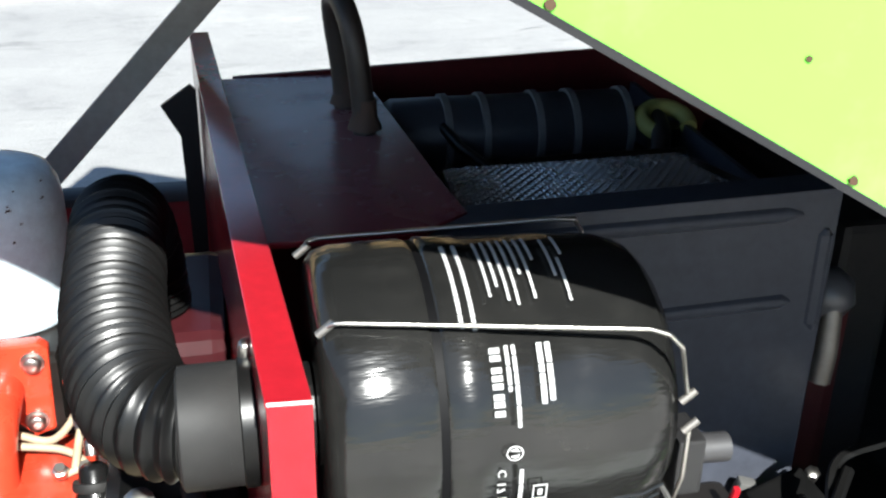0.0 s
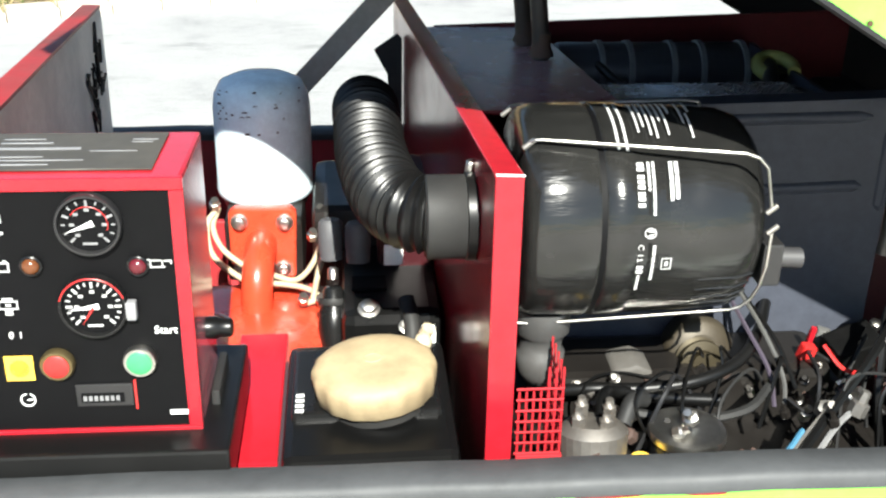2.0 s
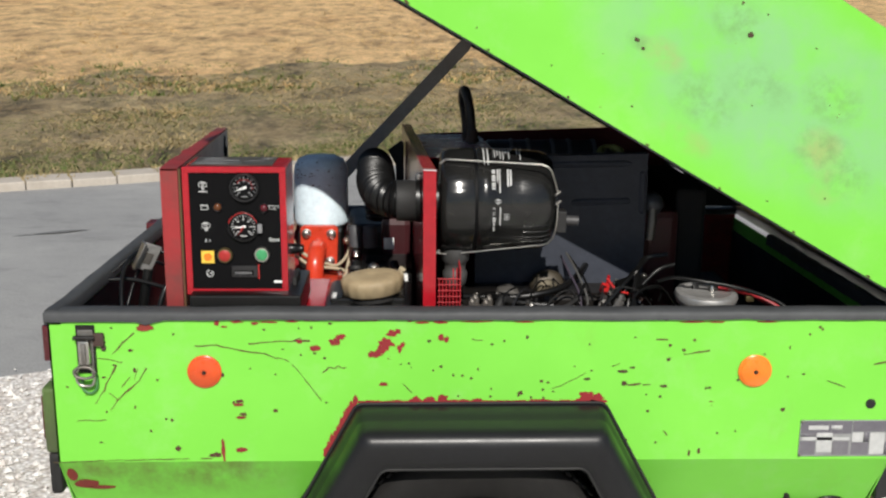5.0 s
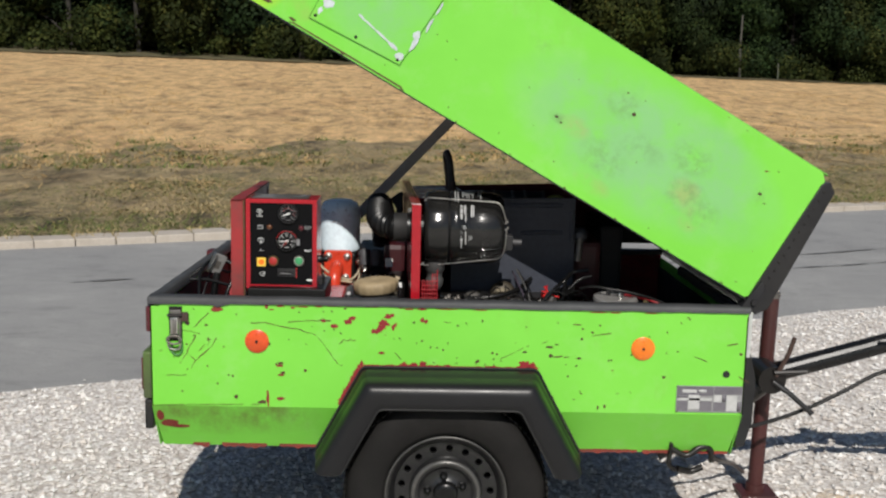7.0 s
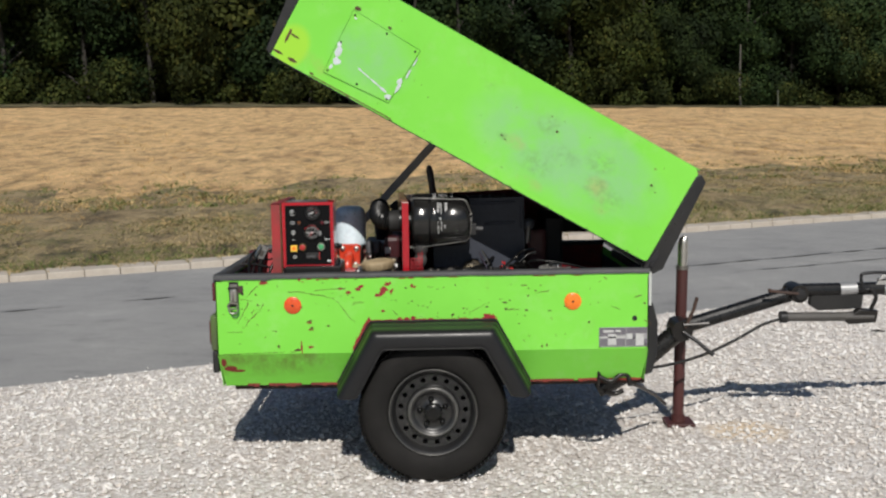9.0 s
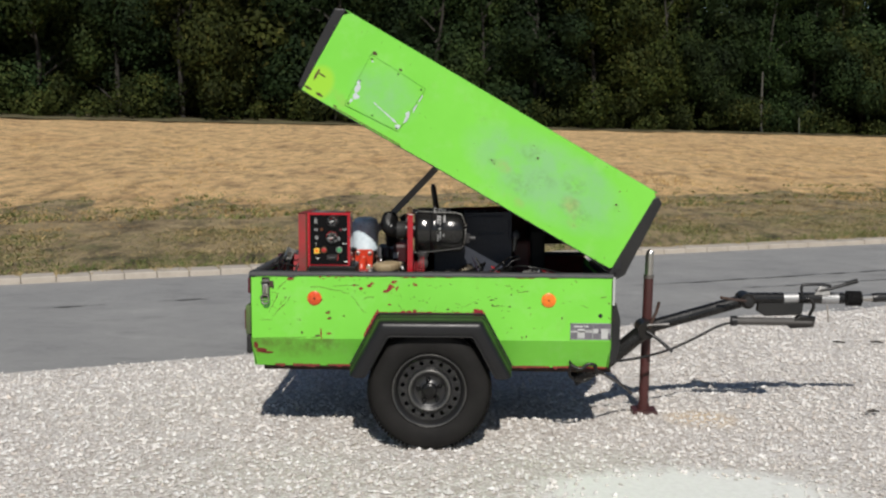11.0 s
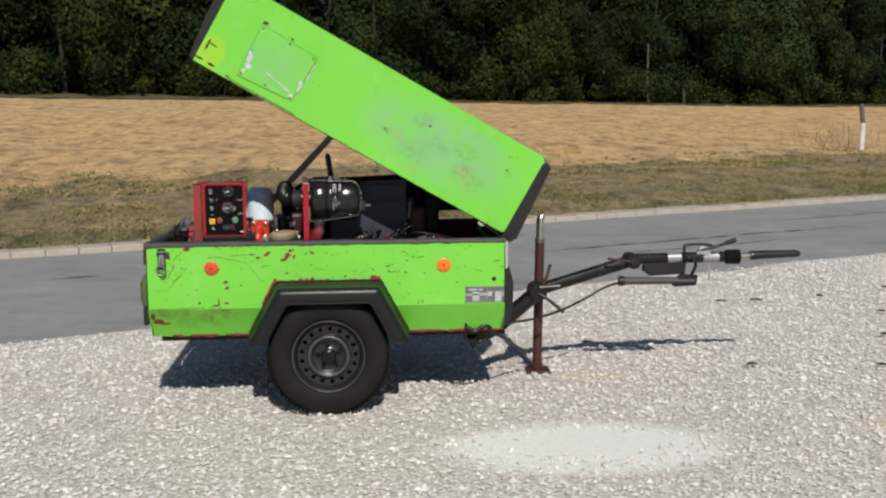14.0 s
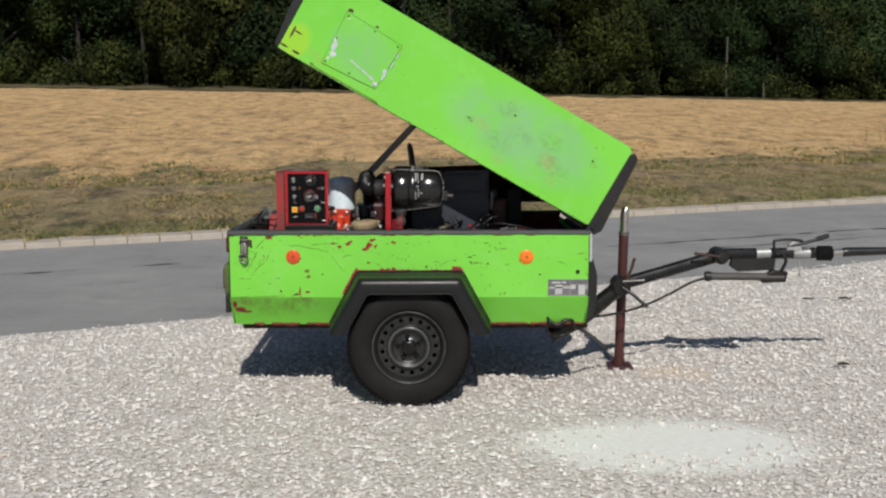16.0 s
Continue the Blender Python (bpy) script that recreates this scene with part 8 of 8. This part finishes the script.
part("label", add_loft(bm, ring), paint("pale_blue_label", (0.10, 0.20, 0.38), 0.5), of, "pale blue label")
dip = thing("dipstick", (1.002, 0.15, 0.80), "yellow plastic dipstick handle on the engine", "dipstick")
part("ring", lathe([(0, 0.016), (0.004, 0.017), (0.007, 0.015), (0.007, 0.009)], (1.002, 0.150, 0.806), (0, -0.2, 1), 20), YELLOW, dip)
part("tube", tube([(1.002, 0.15, 0.70), (1.002, 0.15, 0.806)], 0.007, 8), OILY, dip)
for i, (pts, r, mt) in enumerate([([(0.905, 0.25, 0.855), (0.96, 0.262, 0.850), (1.03, 0.255, 0.852), (1.10, 0.26, 0.860), (1.16, 0.29, 0.870), (1.20, 0.34, 0.885), (1.23, 0.40, 0.895)], 0.0080, BLACK), ([(0.958, 0.19, 0.852), (0.965, 0.215, 0.862), (0.985, 0.24, 0.856), (1.06, 0.25, 0.838), (1.13, 0.25, 0.832)], 0.0085, BLACK),
                               ([(1.01, 0.22, 0.835), (1.08, 0.205, 0.832), (1.15, 0.215, 0.838), (1.19, 0.25, 0.85)], 0.006, RUBBER), ([(0.985, 0.19, 0.84), (1.00, 0.21, 0.86), (1.02, 0.23, 0.85)], 0.011, RUBBER), ([(1.16, 0.36, 0.93), (1.175, 0.31, 0.90), (1.195, 0.27, 0.86), (1.20, 0.25, 0.82)], 0.003, paint("violet_wire", (0.045, 0.035, 0.055), 0.5)),
                               ([(1.175, 0.37, 0.935), (1.195, 0.31, 0.90), (1.215, 0.27, 0.85), (1.215, 0.25, 0.80)], 0.003, paint("white_wire", (0.07, 0.07, 0.068), 0.5)), ([(1.18, 0.37, 0.93), (1.21, 0.30, 0.89), (1.23, 0.26, 0.84)], 0.003, BLACK), ([(1.215, 0.24, 0.835), (1.235, 0.22, 0.826), (1.262, 0.23, 0.834)], 0.0030, OILY), ([(1.265, 0.27, 0.895), (1.285, 0.25, 0.872), (1.315, 0.25, 0.862)], 0.003, BUTTON_RED),
                               ([(1.135, 0.12, 0.800), (1.17, 0.13, 0.820), (1.205, 0.16, 0.838)], 0.0035, paint("sky_blue_wire", (0.05, 0.16, 0.26), 0.4)), ([(1.15, 0.11, 0.798), (1.20, 0.15, 0.830), (1.26, 0.19, 0.870), (1.33, 0.23, 0.925)], 0.0030, DULL), ([(1.19, 0.13, 0.82), (1.24, 0.17, 0.855), (1.30, 0.21, 0.905), (1.36, 0.27, 0.945)], 0.006, BLACK),
                               ([(1.20, 0.12, 0.81), (1.25, 0.16, 0.845), (1.29, 0.18, 0.86)], 0.004, paint("grey_wire", (0.16, 0.16, 0.16), 0.5)), ([(1.33, 0.20, 0.78), (1.325, 0.22, 0.85), (1.335, 0.25, 0.91), (1.36, 0.29, 0.94), (1.42, 0.30, 0.95)], 0.0055, BLACK), ([(1.315, 0.14, 0.80), (1.32, 0.15, 0.835), (1.335, 0.16, 0.86)], 0.005, OILY)]):
    big = r >= 0.008
    c = thing("engine_hose" if big else "wire", pts[0], "black rubber hose across the engine" if big else "thin loose wire over the engine", "hose" if big else "wire", "engine hoses" if big else "engine wires")
    part("sheath", tube(smooth_path(pts, 8), r, 10 if big else 6), mt, c)
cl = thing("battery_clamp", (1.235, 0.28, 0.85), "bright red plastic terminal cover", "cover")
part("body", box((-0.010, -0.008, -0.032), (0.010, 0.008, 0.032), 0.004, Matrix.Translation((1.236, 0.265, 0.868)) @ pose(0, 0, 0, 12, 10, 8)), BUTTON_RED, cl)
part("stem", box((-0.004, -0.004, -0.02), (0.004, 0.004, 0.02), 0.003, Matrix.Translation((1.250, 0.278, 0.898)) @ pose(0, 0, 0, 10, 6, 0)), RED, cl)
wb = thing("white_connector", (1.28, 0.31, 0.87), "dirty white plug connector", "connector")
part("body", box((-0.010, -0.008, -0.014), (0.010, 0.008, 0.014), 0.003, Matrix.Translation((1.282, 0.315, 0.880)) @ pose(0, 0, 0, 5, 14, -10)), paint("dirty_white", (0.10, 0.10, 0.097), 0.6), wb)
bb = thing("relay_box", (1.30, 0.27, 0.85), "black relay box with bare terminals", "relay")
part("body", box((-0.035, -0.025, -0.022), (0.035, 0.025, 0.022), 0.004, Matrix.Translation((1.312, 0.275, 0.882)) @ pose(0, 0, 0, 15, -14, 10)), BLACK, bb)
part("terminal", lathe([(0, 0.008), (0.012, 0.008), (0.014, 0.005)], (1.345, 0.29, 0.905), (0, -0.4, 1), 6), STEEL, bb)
# shifted back and down along the camera's line of sight, to fit the view
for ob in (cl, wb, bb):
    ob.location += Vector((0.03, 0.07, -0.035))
rk3 = random.Random(17)
for i in range(44):
    x, y = rk3.uniform(0.90, 1.36), rk3.uniform(0.14, 0.32)
    z = 0.790 + 0.06 * rk3.random()
    c = thing("fitting", (x, y, z), "small oily metal fitting on the engine", "fitting", "engine fittings")
    r = rk3.uniform(0.005, 0.012)
    part("nut", lathe([(0, r), (r * 1.4, r), (r * 1.6, r * 0.6), (r * 2.8, r * 0.5)], (x, y, z), (rk3.uniform(-0.6, 0.6), rk3.uniform(-0.8, 0.1), 0.7), 6), rk3.choice((DULL, OILY, RUSTY, STEEL, OILY)), c)

for i in range(12):
    x, y, z = rk3.uniform(0.95, 1.34), rk3.uniform(0.16, 0.28), 0.80
    pts = [(x, y, z), (x + rk3.uniform(-0.03, 0.05), y + rk3.uniform(0.0, 0.05), z + rk3.uniform(0.05, 0.09)), (x + rk3.uniform(0.02, 0.10), y + rk3.uniform(0.03, 0.10), z + rk3.uniform(0.05, 0.10)), (x + rk3.uniform(0.06, 0.14), y + rk3.uniform(0.06, 0.13), z + rk3.uniform(-0.02, 0.03))]
    c = thing("wire", pts[0], "thin loose black wire over the engine", "wire", "engine wires")
    part("sheath", tube(smooth_path(pts, 7), rk3.uniform(0.002, 0.0035), 6), rk3.choice((BLACK, BLACK, RUBBER, GREY_DARK)), c)

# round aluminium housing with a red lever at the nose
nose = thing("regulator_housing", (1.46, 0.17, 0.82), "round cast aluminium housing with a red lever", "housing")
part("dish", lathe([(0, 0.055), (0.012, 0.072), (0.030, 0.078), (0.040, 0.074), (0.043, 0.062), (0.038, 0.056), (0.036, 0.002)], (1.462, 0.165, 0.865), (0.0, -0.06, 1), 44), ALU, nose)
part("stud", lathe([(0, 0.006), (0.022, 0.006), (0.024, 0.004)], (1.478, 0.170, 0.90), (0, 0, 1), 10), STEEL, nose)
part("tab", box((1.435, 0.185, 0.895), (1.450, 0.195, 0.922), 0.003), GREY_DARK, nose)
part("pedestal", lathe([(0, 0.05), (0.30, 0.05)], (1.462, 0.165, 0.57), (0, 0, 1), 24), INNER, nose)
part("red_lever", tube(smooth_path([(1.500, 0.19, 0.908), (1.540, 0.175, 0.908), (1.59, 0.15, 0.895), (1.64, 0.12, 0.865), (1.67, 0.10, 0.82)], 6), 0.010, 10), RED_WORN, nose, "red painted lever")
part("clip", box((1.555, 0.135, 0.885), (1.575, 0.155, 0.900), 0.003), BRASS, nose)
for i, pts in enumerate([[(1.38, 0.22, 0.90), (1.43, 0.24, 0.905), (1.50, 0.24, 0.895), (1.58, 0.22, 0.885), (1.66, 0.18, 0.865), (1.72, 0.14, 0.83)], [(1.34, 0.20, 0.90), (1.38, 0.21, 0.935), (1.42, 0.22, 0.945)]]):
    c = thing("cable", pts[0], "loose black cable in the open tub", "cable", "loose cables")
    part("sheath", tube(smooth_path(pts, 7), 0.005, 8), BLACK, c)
# slid along the camera's line of sight, partly behind the rim
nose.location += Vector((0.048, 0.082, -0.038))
rad_ = thing("front_radiator", (1.66, 0.6, 0.45), "black cooler in the nose of the trailer", "cooler")
part("core", box((1.62, 0.20, 0.45), (1.76, 1.05, 0.70), 0.01), INNER, rad_)
inner_deck = thing("engine_bay_floor", (0.9, 0.6, 0.50), "black grimy engine bay floor", "floor plate")
part("sheet", box((0.02, 0.21, 0.44), (1.80, 1.20, 0.50), 0.004), INNER, inner_deck)

# the machinery was placed for an older camera path; warped here to fit this view
BAY = Matrix(((0.9468, -0.0047, -0.0026, 0.0288), (0.0342, 0.8559, 0.0019, -0.0320), (-0.0052, 0.0305, 0.9375, 0.0652), (0, 0, 0, 1)))
PLATED = {"intake_hose", "fuel_tank", "cross_beam", "engine", "compressor_block", "starter_block"}

# own scale and shift for two things, fitted to the camera's view
SPECIAL = {"air_cleaner": (0.972, (0.004, -0.004, 0.003)), "oil_filter": (0.975, (0.0, 0.045, -0.010))}


def fit_to_view(ob):
    bpy.context.view_layer.update()
    meshes = [o for o in (ob, *ob.children_recursive) if o.type == "MESH"]
    at = {o: o.matrix_world.copy() for o in meshes}
    m = BAY
    if ob.name.split(".")[0] not in PLATED:
        pts = [at[o] @ Vector(c) for o in meshes for c in o.bound_box]
        mid = Vector([(min(p[k] for p in pts) + max(p[k] for p in pts)) / 2 for k in range(3)])
        grown, back = SPECIAL.get(ob.name, (0.945, (0, 0, 0)))
        m = Matrix.Translation(BAY @ mid + Vector(back)) @ Matrix.Scale(grown, 4) @ Matrix.Translation(-mid)
    for o in meshes:
        o.data.transform(at[o].inverted() @ m @ at[o])


for ob in [o for o in scene.objects if o.parent is None and o.name not in OUTSIDE]:
    if ob.name.split(".")[0] not in ("support_frame", "control_box", "bulkhead", "engine_bay_floor", "engine_cowl", "muffler"):
        fit_to_view(ob)
